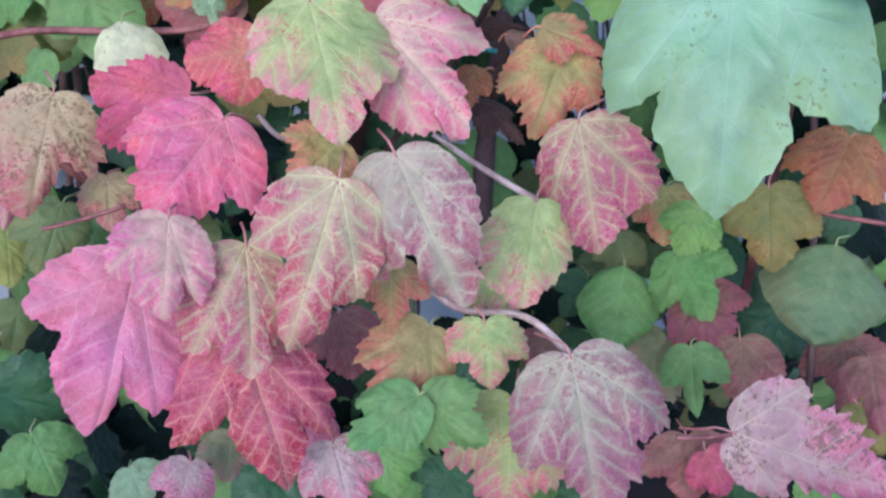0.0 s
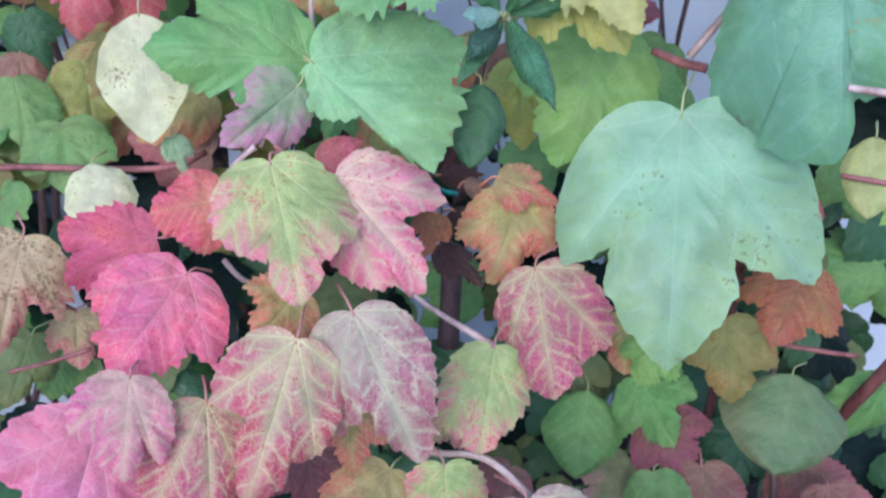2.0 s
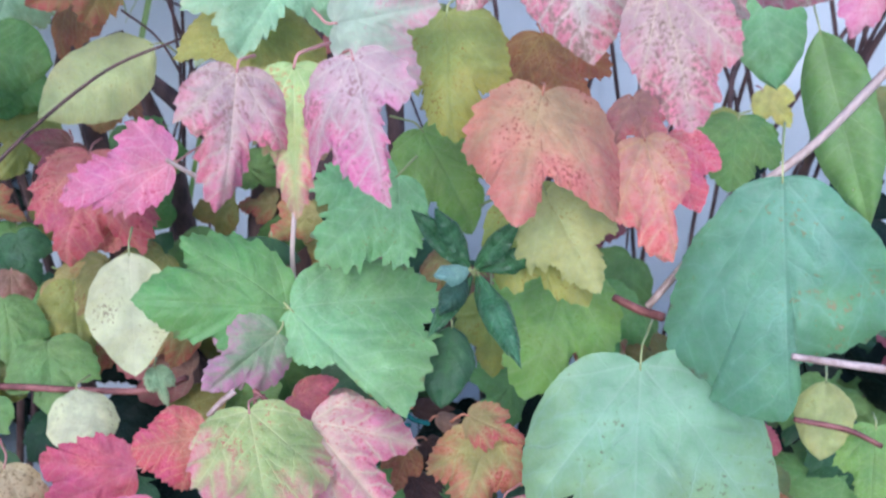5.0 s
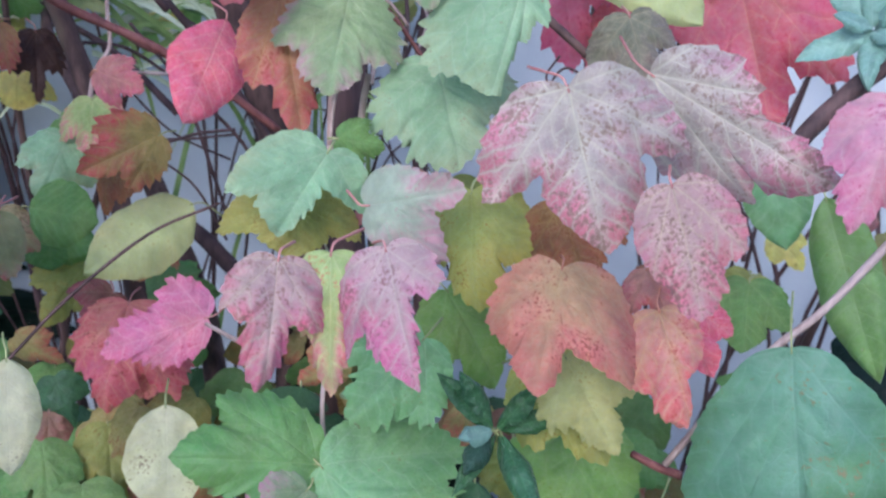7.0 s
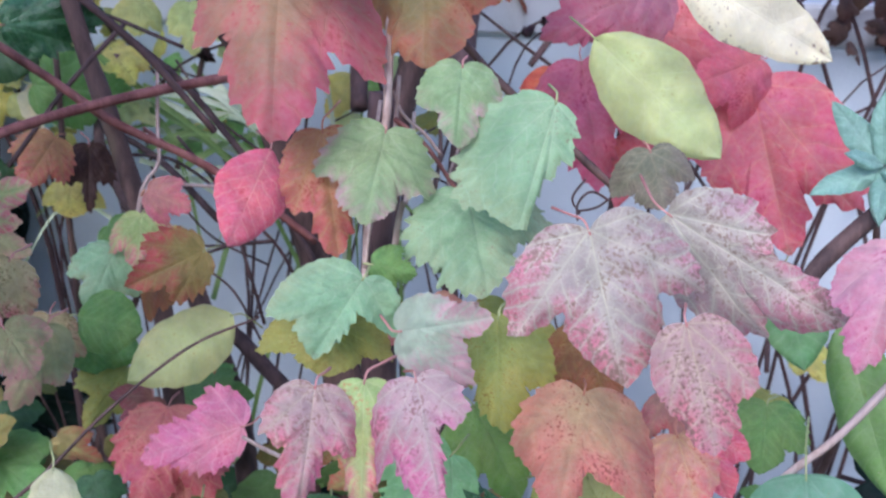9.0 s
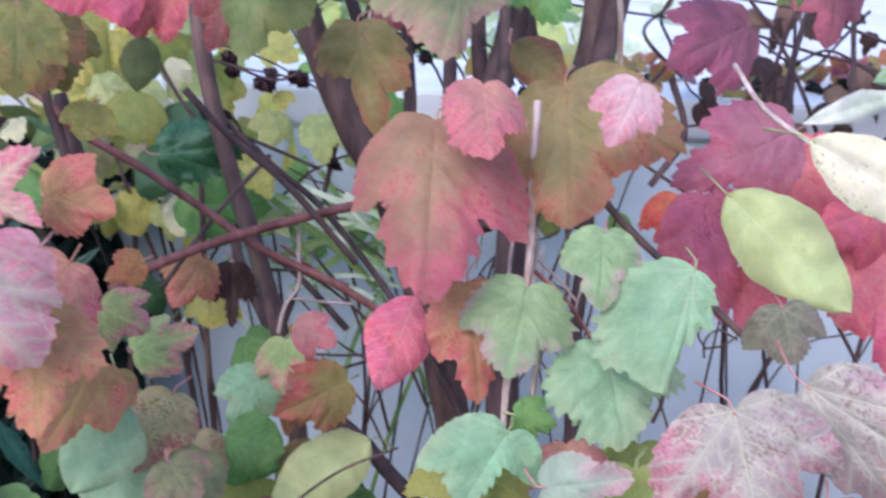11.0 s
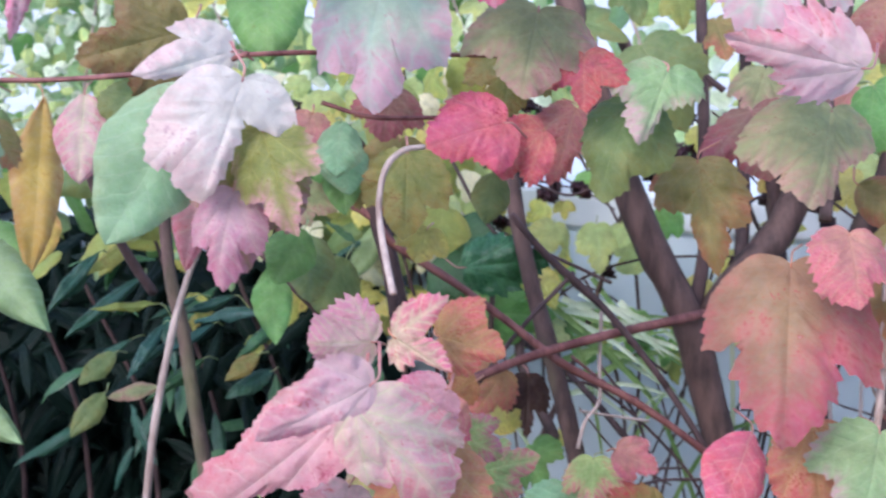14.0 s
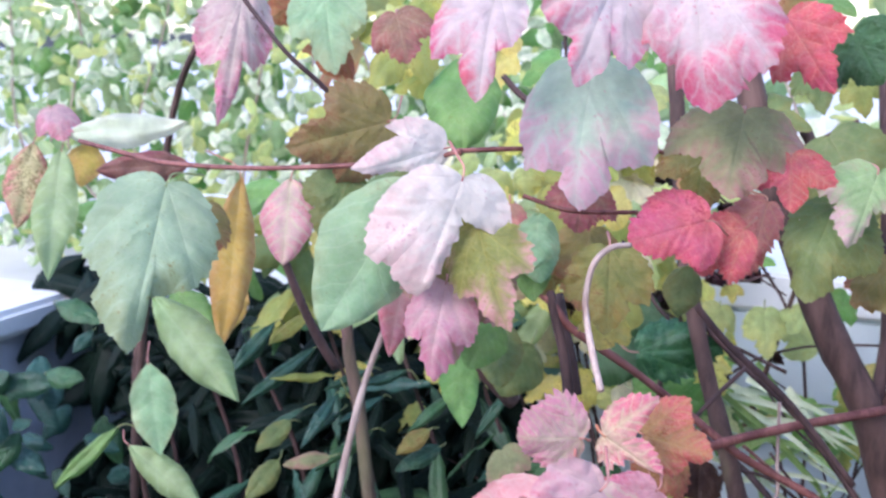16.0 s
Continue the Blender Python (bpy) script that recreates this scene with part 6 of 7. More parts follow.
leaf(rose, "dullgreenpink", "m", (-0.1343, 0.4317, 0.8537), (-30.2, -18.2, -173.3), 0.0307, 0.0397, 0.3, 0.26, 0.19, "pink")
leaf(rose, "brightgreen", "m", (0.1684, 0.5416, 0.9498), (-32.1, -10.2, 153.0), 0.0335, 0.0446, 0.3, 0.36, 0.29, "green")
leaf(rose, "dullgreenpink", "m", (0.1636, 0.5405, 0.8275), (-29.8, -22.0, 146.0), 0.0532, 0.0634, 0.3, 0.47, 0.14, "pink")
leaf(rose, "dullpink", "m", (0.0693, 0.4865, 0.8847), (-14.7, -13.4, 152.1), 0.0241, 0.0447, 0.3, 0.41, 0.08, "pink")
leaf(rose, "darkgreen", "m", (0.1154, 0.6227, 0.8118), (-26.7, -24.5, 158.3), 0.0378, 0.0449, 0.3, 0.18, 0.21, "green")
leaf(rose, "dullpink", "m", (0.2828, 0.4817, 0.8719), (-27.7, 33.1, 163.6), 0.0503, 0.0543, 0.3, 0.29, 0.05, "pink")
leaf(rose, "olive", "m", (0.2732, 0.4589, 0.8529), (-30.7, 37.0, -178.6), 0.0356, 0.0450, 0.3, 0.43, 0.16, "pink")
leaf(rose, "pinkred", "m", (0.1923, 0.4844, 0.7685), (-38.5, 15.1, -158.5), 0.0369, 0.0417, 0.3, 0.28, 0.29, "pink")
leaf(rose, "green", "m", (0.2604, 0.4602, 0.7778), (-21.8, 39.8, -158.1), 0.0395, 0.0524, 0.3, 0.23, 0.06, "green")
leaf(rose, "palegreen", "m", (-0.2112, 0.4414, 0.8034), (-20.6, 14.4, -154.3), 0.0314, 0.0468, 0.5, 0.38, 0.01, "green")
leaf(rose, "yellowgreen", "m", (-0.2980, 0.6875, 0.9912), (-19.2, 40.4, -134.8), 0.0303, 0.0498, 0.5, 0.23, 0.14, "green")
leaf(rose, "salmon", "m", (-0.1964, 0.6930, 1.1501), (-38.3, -6.0, -152.3), 0.0465, 0.0729, 0.5, 0.41, 0.28, "orange")
leaf(rose, "dullpink", "m", (-0.2193, 0.7099, 1.1766), (-51.8, -42.6, -175.6), 0.0337, 0.0502, 0.4, 0.49, 0.07, "pink")
leaf(rose, "green", "m", (-0.2952, 0.7748, 1.0725), (-48.1, -15.5, -155.3), 0.0323, 0.0549, 0.4, 0.45, 0.20, "green")
leaf(rose, "dullpink", "m", (-0.2803, 0.7127, 1.0691), (-54.3, -8.0, -163.9), 0.0508, 0.0371, 0.3, 0.39, 0.25, "pink")
leaf(rose, "olivegreen", "m", (-0.2718, 0.6889, 1.0246), (-46.4, -5.6, -166.2), 0.0434, 0.0558, 0.3, 0.24, 0.08, "green")
leaf(evergreen, "darkgreen", "o", (-0.0739, 0.6350, 1.1471), (-44.5, -16.9, -174.6), 0.0197, 0.0445, 0, 0.31, 0.12, "green")
leaf(rose, "palegreen", "m", (-0.0756, 0.5722, 1.3191), (-53.5, 16.8, -179.0), 0.0273, 0.0668, 0.4, 0.32, 0.21, "green")
leaf(rose, "pinksalmon", "m", (-0.0072, 0.5668, 1.3278), (-41.4, 8.2, -166.9), 0.0343, 0.0548, 0.4, 0.21, 0.30, "orange")
leaf(rose, "freshgreen", "o", (0.2312, 0.6779, 1.3130), (-52.5, 17.8, 167.3), 0.0679, 0.0469, 0, 0.26, 0.17, "green")
leaf(rose, "grassgreen", "o", (0.2550, 0.6267, 1.2985), (-56.2, 26.3, 161.9), 0.1161, 0.0419, 0, 0.49, 0.20, "green")
leaf(rose, "yellowgreen", "m", (0.2198, 0.6365, 1.2393), (-30.1, -6.2, 147.8), 0.0386, 0.0509, 0.3, 0.23, 0.03, "green")
leaf(rose, "brightgreen", "m", (0.2825, 0.4912, 1.1125), (-38.1, 8.4, 158.2), 0.0480, 0.0417, 0.3, 0.27, 0.12, "green")
leaf(rose, "redsalmon", "m", (0.2258, 0.5342, 1.0748), (-51.7, 20.1, 179.3), 0.0367, 0.0383, 0.3, 0.48, 0.24, "orange")
leaf(rose, "yellow", "m", (0.3294, 0.9142, 1.1460), (-40.3, 41.5, -173.7), 0.0420, 0.0386, 0.4, 0.18, 0.14, "pink")
leaf(rose, "orangebrown", "m", (-0.2285, 0.7675, 1.2541), (-18.3, 41.3, -146.3), 0.0343, 0.0608, 0.3, 0.36, 0.26, "orange")
leaf(rose, "oliveorange", "m", (-0.2109, 0.7716, 1.2030), (-40.3, -13.9, -160.2), 0.0440, 0.0685, 0.3, 0.39, 0.23, "orange")
leaf(rose, "redsalmon", "m", (-0.0471, 0.5046, 1.1195), (-10.0, 44.3, -134.8), 0.0254, 0.0384, 0.3, 0.40, 0.00, "orange")
leaf(rose, "green", "m", (0.2026, 0.5847, 1.2594), (-45.6, 0.1, 167.4), 0.0434, 0.0521, 0.3, 0.20, 0.20, "green")
leaf(rose, "brightgreen", "m", (0.0224, 0.5961, 1.2437), (-53.1, 22.6, -155.1), 0.0687, 0.0622, 0.3, 0.20, 0.28, "green")
leaf(evergreen, "darkgreen", "o", (-0.4039, 0.9632, 1.4397), (-37.4, 62.8, -142.5), 0.0536, 0.0474, 0, 0.38, 0.04, "green")
leaf(evergreen, "darkgreen", "o", (-0.4232, 0.9468, 1.3997), (-30.0, 55.4, -131.4), 0.0531, 0.0634, 0, 0.40, 0.05, "green")
leaf(rose, "oliveorange", "m", (-0.1622, 0.6724, 1.5595), (-64.5, -2.9, 167.1), 0.0307, 0.0415, 0.4, 0.43, 0.12, "orange")
leaf(rose, "darkgreen", "m", (-0.1867, 0.5873, 1.7082), (-79.5, 34.8, 166.5), 0.0345, 0.0537, 0.4, 0.27, 0.04, "green")
leaf(rose, "olivegreen", "o", (-0.2777, 0.6227, 1.5593), (-70.9, -10.7, -168.0), 0.0341, 0.0259, 0, 0.48, 0.22, "green")
leaf(rose, "palegreen", "o", (-0.3814, 0.6067, 1.5807), (-69.1, 8.0, -147.9), 0.0390, 0.0349, 0, 0.23, 0.16, "green")
leaf(rose, "grassgreen", "o", (-0.3920, 0.5718, 1.5254), (-57.7, -28.7, -165.3), 0.0400, 0.0332, 0, 0.44, 0.10, "green")
leaf(lanceleaf, "grassgreen", "l", (-0.4345, 0.6070, 1.4882), (-53.9, -2.8, -146.3), 0.0566, 0.0283, 0, 0.36, 0.17, "green")
leaf(rose, "dullpink", "m", (-0.4913, 0.6277, 1.7214), (-62.7, 17.7, -164.5), 0.0383, 0.0486, 0.3, 0.30, 0.16, "pink")
leaf(rose, "olivegreen", "m", (-0.5057, 0.5830, 1.6111), (-76.2, -26.8, -147.8), 0.0475, 0.0475, 0.3, 0.37, 0.02, "green")
leaf(lanceleaf, "mottle", "l", (-0.8344, 0.6315, 1.6163), (-63.2, -13.1, -140.0), 0.0768, 0.0379, 0, 0.28, 0.16, "pink")
leaf(lanceleaf, "palelance", "l", (-0.8038, 0.6310, 1.6122), (-57.6, -6.3, -146.0), 0.1117, 0.0375, 0, 0.24, 0.25, "pink")
leaf(lanceleaf, "yelloworange", "l", (-0.7974, 0.6586, 1.6157), (-73.8, -14.0, -150.5), 0.0402, 0.0344, 0, 0.20, 0.30, "orange")
leaf(lanceleaf, "grassgreen", "l", (-0.7488, 0.6953, 1.4865), (-41.6, 27.0, -125.9), 0.0688, 0.0355, 0, 0.31, 0.02, "green")
leaf(lanceleaf, "yelloworange", "l", (-0.6907, 0.7148, 1.4947), (-66.1, -10.7, -153.8), 0.0524, 0.0301, 0, 0.26, 0.23, "orange")
leaf(rose, "yellow", "m", (-0.3462, 0.6923, 1.5006), (-64.7, -15.4, -171.0), 0.0271, 0.0417, 0.3, 0.15, 0.17, "pink")
leaf(rose, "oliveorange", "m", (-0.5934, 0.5346, 1.5930), (-66.7, -13.6, -139.0), 0.0492, 0.0453, 0.2, 0.34, 0.09, "green")
leaf(dogwood, "paleyellow", "o", (-0.2151, 0.5118, 1.2391), (-55.5, -0.6, -169.2), 0.0622, 0.0342, 0, 0.30, 0.11, "green")
leaf(rose, "palegreen", "m", (-0.1375, 0.5547, 1.1004), (-44.9, 7.8, -157.1), 0.0252, 0.0167, 0.5, 0.44, 0.24, "green")
leaf(rose, "redpink", "m", (0.2119, 0.7409, 1.4435), (-28.5, -56.3, 140.1), 0.0551, 0.0757, 0.4, 0.37, 0.20, "pink")
leaf(rose, "oliveorange", "m", (-0.3522, 0.6478, 1.5740), (-66.9, -9.2, -152.1), 0.0577, 0.0547, 0.2, 0.38, 0.25, "orange")
leaf(rose, "dullpink", "m", (-0.3464, 0.6171, 1.6102), (-60.2, -13.1, -162.4), 0.0343, 0.0513, 0.3, 0.20, 0.11, "pink")
leaf(rose, "pinksalmon", "m", (-0.3885, 0.5826, 1.5985), (-64.1, -16.5, -167.5), 0.0336, 0.0313, 0.3, 0.28, 0.13, "orange")
leaf(rose, "yellowgreen", "o", (-0.3845, 0.8630, 1.4815), (-53.1, -4.7, -162.1), 0.0485, 0.0550, 0, 0.22, 0.14, "pink")
leaf(rose, "olivegreen", "o", (-0.3922, 0.6440, 1.4872), (-73.9, -28.7, -160.8), 0.0444, 0.0434, 0, 0.24, 0.14, "green")
leaf(rose, "green", "o", (-0.3851, 0.4789, 1.3820), (-58.2, -4.1, -140.4), 0.0306, 0.0298, 0, 0.40, 0.05, "green")
leaf(rose, "green", "o", (-0.3995, 0.4571, 1.3947), (-69.5, -21.6, -156.1), 0.0304, 0.0190, 0, 0.44, 0.24, "green")
leaf(rose, "flame", "m", (0.0833, 0.8972, 1.4008), (-55.5, 0.8, 164.1), 0.0496, 0.0625, 0.3, 0.29, 0.21, "pink")
# brown leaf added in place of a dark slot between the trunks
leaf(rose, "deadbrown", "m", (-0.2970, 0.8363, 1.3374), (-61.3, -3.9, -163.9), 0.0565, 0.0342, 0.7, 0.44, 0.22, "pink")
leaf(rose, "salmonorange", "m", (-0.3133, 0.8088, 1.3499), (-50.2, -33.6, -171.8), 0.0481, 0.0508, 0.2, 0.39, 0.16, "orange")
leaf(rose, "orangebrown", "m", (-0.2928, 0.6311, 1.4093), (-35.6, -52.5, 148.1), 0.0283, 0.0261, 0.2, 0.33, 0.12, "orange")
leaf(rose, "orangebrown", "m", (-0.6504, 0.7944, 1.7460), (-75.4, -56.9, -132.8), 0.0564, 0.0612, 0.3, 0.41, 0.10, "orange")
leaf(rose, "dullpink", "o", (-0.7121, 0.6823, 1.5981), (-6.3, -77.3, 141.9), 0.0768, 0.0286, 0, 0.39, 0.06, "pink")
leaf(rose, "palepink", "m", (-0.8169, 0.6357, 1.6447), (-60.7, 15.5, -138.8), 0.0308, 0.0365, 0.3, 0.49, 0.18, "pink")
leaf(rose, "yellowgreen", "m", (-0.3948, 0.5072, 1.5711), (-59.1, 15.4, -149.8), 0.0319, 0.0323, 0.3, 0.34, 0.03, "green")
leaf(rose, "palegreen", "o", (-0.3653, 0.5729, 1.5959), (-47.9, -2.8, -163.9), 0.0395, 0.0314, 0, 0.35, 0.03, "green")
leaf(rose, "olivegreen", "o", (-0.4036, 0.6062, 1.5133), (-49.3, 7.6, -167.4), 0.0512, 0.0350, 0, 0.17, 0.03, "green")
leaf(lanceleaf, "grassgreen", "l", (-0.4033, 0.6192, 1.5830), (-59.3, 8.3, -164.1), 0.0383, 0.0339, 0, 0.32, 0.08, "green")
leaf(lanceleaf, "grassgreen", "l", (-0.3957, 0.6444, 1.5680), (-49.6, 9.0, -164.2), 0.0544, 0.0310, 0, 0.23, 0.11, "green")
leaf(rose, "dullgreenpink", "m", (-0.4215, 0.6227, 1.5410), (-37.4, 54.8, -127.2), 0.0361, 0.0378, 0.3, 0.42, 0.03, "pink")
leaf(rose, "olive", "m", (-0.2757, 0.6593, 1.6376), (-65.9, -7.5, -169.7), 0.0490, 0.0611, 0.4, 0.33, 0.21, "pink")
leaf(rose, "olivegreen", "m", (0.0199, 0.7071, 1.5338), (-55.3, -38.9, 165.9), 0.0162, 0.0417, 0.3, 0.36, 0.29, "green")
leaf(rose, "oliveorange", "o", (-0.0538, 0.6633, 1.5558), (-67.7, 58.2, -178.3), 0.0427, 0.0324, 0, 0.49, 0.14, "orange")
leaf(rose, "pinksalmon", "m", (0.1274, 0.5271, 1.2943), (-37.3, 31.7, 178.1), 0.0330, 0.0403, 0.55, 0.24, 0.06, "orange")
leaf(rose, "hotpink", "m", (0.1522, 0.5411, 1.2680), (-41.9, 28.3, 172.0), 0.0449, 0.0375, 0.2, 0.34, 0.17, "pink")
leaf(rose, "greenpink2", "m", (-0.1120, 0.5605, 1.7189), (-56.2, -6.6, 176.8), 0.0771, 0.0845, 0.35, 0.43, 0.16, "pink")
leaf(rose, "yellowgreen2", "m", (-0.3236, 1.0951, 1.4162), (-58.4, -18.4, -158.6), 0.0382, 0.0507, 0.4, 0.44, 0.15, "green")
leaf(rose, "yellowgreen2", "m", (-0.2775, 1.1001, 1.4169), (-60.1, 3.1, -167.3), 0.0569, 0.0413, 0.3, 0.18, 0.18, "green")
leaf(rose, "yellow", "m", (-0.3415, 1.0758, 1.3702), (-59.8, 5.2, -164.5), 0.0385, 0.0480, 0.3, 0.41, 0.27, "pink")
leaf(rose, "yellow", "m", (-0.3101, 1.0710, 1.4455), (-58.2, 3.3, -167.2), 0.0200, 0.0247, 0.6, 0.26, 0.13, "pink")
leaf(lanceleaf, "variegated", "l", (0.2552, 0.8766, 1.5011), (-27.0, -61.8, 139.1), 0.0918, 0.0225, 0, 0.32, 0.28, "pink")
leaf(rose, "palegreen", "o", (0.3006, 0.8913, 1.5357), (-39.3, -64.7, 153.7), 0.0820, 0.0278, 0, 0.27, 0.26, "green")
leaf(rose, "tealpale", "o", (-0.4096, 1.0208, 1.3343), (-27.3, 36.2, -151.6), 0.0535, 0.0380, 0, 0.46, 0.02, "pink")
leaf(evergreen, "shoot", "l", (0.0491, 0.5077, 1.2030), (57.9, -32.2, 38.9), 0.0448, 0.0152, 0, 0.5, 0.25, "green")
leaf(evergreen, "shoot", "l", (0.0487, 0.5108, 1.2021), (83.2, -24.7, 25.7), 0.0383, 0.0138, 0, 0.5, 0.25, "green")
leaf(evergreen, "shoot", "l", (0.0508, 0.5077, 1.2030), (77.9, 29.9, -42.9), 0.0400, 0.0128, 0, 0.5, 0.25, "green")
leaf(evergreen, "shoot", "l", (0.0522, 0.5100, 1.2012), (32.2, 41.1, -75.9), 0.0412, 0.0124, 0, 0.5, 0.25, "green")
leaf(evergreen, "shoot", "l", (0.0532, 0.5063, 1.2012), (-10.0, 16.1, -166.3), 0.0605, 0.0157, 0, 0.5, 0.25, "green")
leaf(evergreen, "shoot", "l", (0.0518, 0.5105, 1.1984), (-24.8, 15.0, -167.5), 0.0441, 0.0115, 0, 0.5, 0.25, "green")
leaf(evergreen, "shoot", "l", (0.0505, 0.5091, 1.1998), (-29.4, -20.3, 151.9), 0.0424, 0.0119, 0, 0.5, 0.25, "green")
leaf(evergreen, "tealpale", "l", (0.0484, 0.5047, 1.2039), (28.1, -37.4, 119.7), 0.0277, 0.0125, 0, 0.5, 0.25, "green")
leaf(evergreen, "laurel", "l", (0.0476, 0.5091, 1.1997), (-11.1, -18.2, 155.1), 0.0296, 0.0148, 0, 0.5, 0.2, "green")
leaf(rose, "orangegreen", "m", (0.0514, 0.5057, 1.1061), (-8.9, 33.6, -121.8), 0.0383, 0.0238, 0.5, 0.5, 0.3, "orange")
leaf(rose, "orangebrown", "m", (0.0175, 0.5108, 1.0771), (-11.3, -8.8, 166.9), 0.0301, 0.0241, 0.4, 0.5, 0.3, "orange")
leaf(rose, "deadbrown", "m", (0.0198, 0.5319, 1.0894), (25.7, 36.8, -91.9), 0.0244, 0.0110, 0.5, 0.9, 0.6, "orange")
leaf(rose, "dullbrown", "m", (0.0344, 0.5211, 1.0923), (0.2, 32.5, -123.4), 0.0235, 0.0094, 0.5, 0.9, 0.6, "orange")
leaf(rose, "deadbrown", "m", (0.0191, 0.5164, 1.0507), (-4.6, 23.6, -141.0), 0.0364, 0.0182, 0.5, 0.9, 0.6, "orange")
leaf(rose, "deadbrown", "m", (0.0289, 0.5439, 1.0551), (-23.4, 19.9, -151.3), 0.0274, 0.0191, 0.5, 0.9, 0.6, "orange")
leaf(dark_shrub, "laurel", "l", (-0.7311, 0.8404, 1.4174), (-29.7, -29.9, -174.8), 0.0768, 0.0184, 0, 0.5, 0.4, "green")
leaf(dark_shrub, "laurel", "l", (-0.6815, 0.8350, 1.3977), (-24.2, -37.7, 170.8), 0.0891, 0.0178, 0, 0.5, 0.5, "green")
leaf(dark_shrub, "teal", "l", (-0.6399, 0.8012, 1.3653), (-33.0, -23.9, -173.8), 0.0639, 0.0141, 0, 0.5, 0.4, "green")
leaf(dark_shrub, "yellowgreen", "l", (-0.6246, 0.7699, 1.3950), (7.6, -49.4, 126.5), 0.0592, 0.0095, 0, 0.4, 0.2, "green")
leaf(dark_shrub, "yellowgreen", "l", (-0.6598, 0.7882, 1.4455), (-33.5, -39.8, 169.7), 0.0490, 0.0137, 0, 0.4, 0.2, "green")
leaf(dark_shrub, "olivegreen", "o", (-0.6690, 0.7625, 1.3460), (-32.5, -35.0, 172.3), 0.0427, 0.0192, 0, 0.4, 0.2, "green")
leaf(dark_shrub, "olivegreen", "o", (-0.6764, 0.7513, 1.3096), (-42.8, -29.3, -180.0), 0.0479, 0.0240, 0, 0.4, 0.2, "green")
leaf(dark_shrub, "dullgreenpink", "o", (-0.6224, 0.7546, 1.3207), (-4.5, -46.0, 130.3), 0.0441, 0.0154, 0, 0.4, 0.2, "green")
leaf(dark_shrub, "darkgreen", "o", (-1.0462, 0.8690, 1.4008), (-14.3, 34.9, -105.0), 0.0687, 0.0288, 0, 0.4, 0.2, "green")
leaf(dark_shrub, "darkgreen", "o", (-1.0289, 0.8271, 1.3276), (2.1, 41.3, -89.2), 0.0502, 0.0276, 0, 0.4, 0.2, "green")
leaf(dark_shrub, "grassgreen", "l", (-0.8392, 0.7197, 1.3294), (-43.4, -37.0, 178.4), 0.0813, 0.0179, 0, 0.4, 0.4, "green")
leaf(dark_shrub, "teal", "l", (-1.0882, 0.8146, 1.2342), (-13.3, 28.9, -103.7), 0.0677, 0.0305, 0, 0.4, 0.2, "green")
leaf(dark_shrub, "teal", "l", (-1.0379, 0.9175, 1.3531), (-39.5, -33.5, -169.6), 0.0359, 0.0179, 0, 0.4, 0.2, "green")
leaf(dark_shrub, "laurel", "l", (-0.5620, 0.7976, 1.3999), (-9.4, -45.3, 146.0), 0.0490, 0.0118, 0, 0.5, 0.3, "green")
leaf(dark_shrub, "teal", "l", (-0.6058, 0.8360, 1.3567), (-17.0, -38.4, 162.3), 0.0547, 0.0109, 0, 0.5, 0.4, "green")
leaf(dark_shrub, "darkgreen", "l", (-0.6134, 0.8256, 1.3238), (-23.8, -37.7, 161.9), 0.0662, 0.0146, 0, 0.5, 0.4, "green")
leaf(dark_shrub, "laurel", "l", (-0.4743, 0.8310, 1.3821), (-43.9, -24.9, 175.5), 0.0541, 0.0130, 0, 0.5, 0.3, "green")
leaf(dark_shrub, "darkgreen", "l", (-0.5223, 0.8094, 1.3768), (-32.6, -35.0, 164.6), 0.0540, 0.0130, 0, 0.5, 0.3, "green")
leaf(dark_shrub, "laurel", "o", (-0.5282, 0.7967, 1.3303), (-19.6, -38.5, 154.7), 0.0489, 0.0195, 0, 0.5, 0.3, "green")
leaf(dark_shrub, "olive", "o", (-0.5315, 0.7781, 1.3530), (-33.9, -37.4, 159.2), 0.0372, 0.0186, 0, 0.5, 0.3, "green")
leaf(dark_shrub, "laurel", "l", (-0.6741, 0.7981, 1.3467), (-31.0, -44.2, 159.3), 0.0501, 0.0110, 0, 0.5, 0.3, "green")
leaf(dark_shrub, "teal", "l", (-0.6381, 0.8063, 1.3468), (-33.9, -39.8, 167.6), 0.0431, 0.0086, 0, 0.5, 0.3, "green")
leaf(dark_shrub, "laurel", "l", (-0.6151, 0.8230, 1.3875), (-25.1, -46.5, 153.3), 0.0491, 0.0098, 0, 0.5, 0.3, "green")
leaf(dogwood, "limeyellow", "o", (-0.1481, 0.6802, 1.2614), (-20.1, -38.2, 143.6), 0.0832, 0.0516, 0, 0.3, 0.2, "green")
leaf(rose, "yellowgreen", "m", (0.0729, 0.5536, 1.2215), (-25.6, 26.3, -153.7), 0.0737, 0.0626, 0.35, 0.35, 0.2, "green")
leaf(yellow_bush, "yellow", "m", (-0.4741, 0.9461, 1.5103), (-31.9, 2.2, -152.5), 0.0533, 0.0480, 0.3, 0.3, 0.2, "green")
leaf(yellow_bush, "yellow", "m", (-0.4536, 0.9708, 1.5159), (-37.8, 2.7, -153.8), 0.0410, 0.0369, 0.3, 0.3, 0.2, "green")
leaf(yellow_bush, "yellow", "m", (-0.4896, 0.9499, 1.4630), (-20.7, 16.9, -141.7), 0.0522, 0.0470, 0.3, 0.3, 0.2, "green")
leaf(yellow_bush, "limeyellow", "m", (-0.4435, 0.9281, 1.4813), (-32.2, 9.4, -148.8), 0.0392, 0.0353, 0.3, 0.3, 0.2, "green")
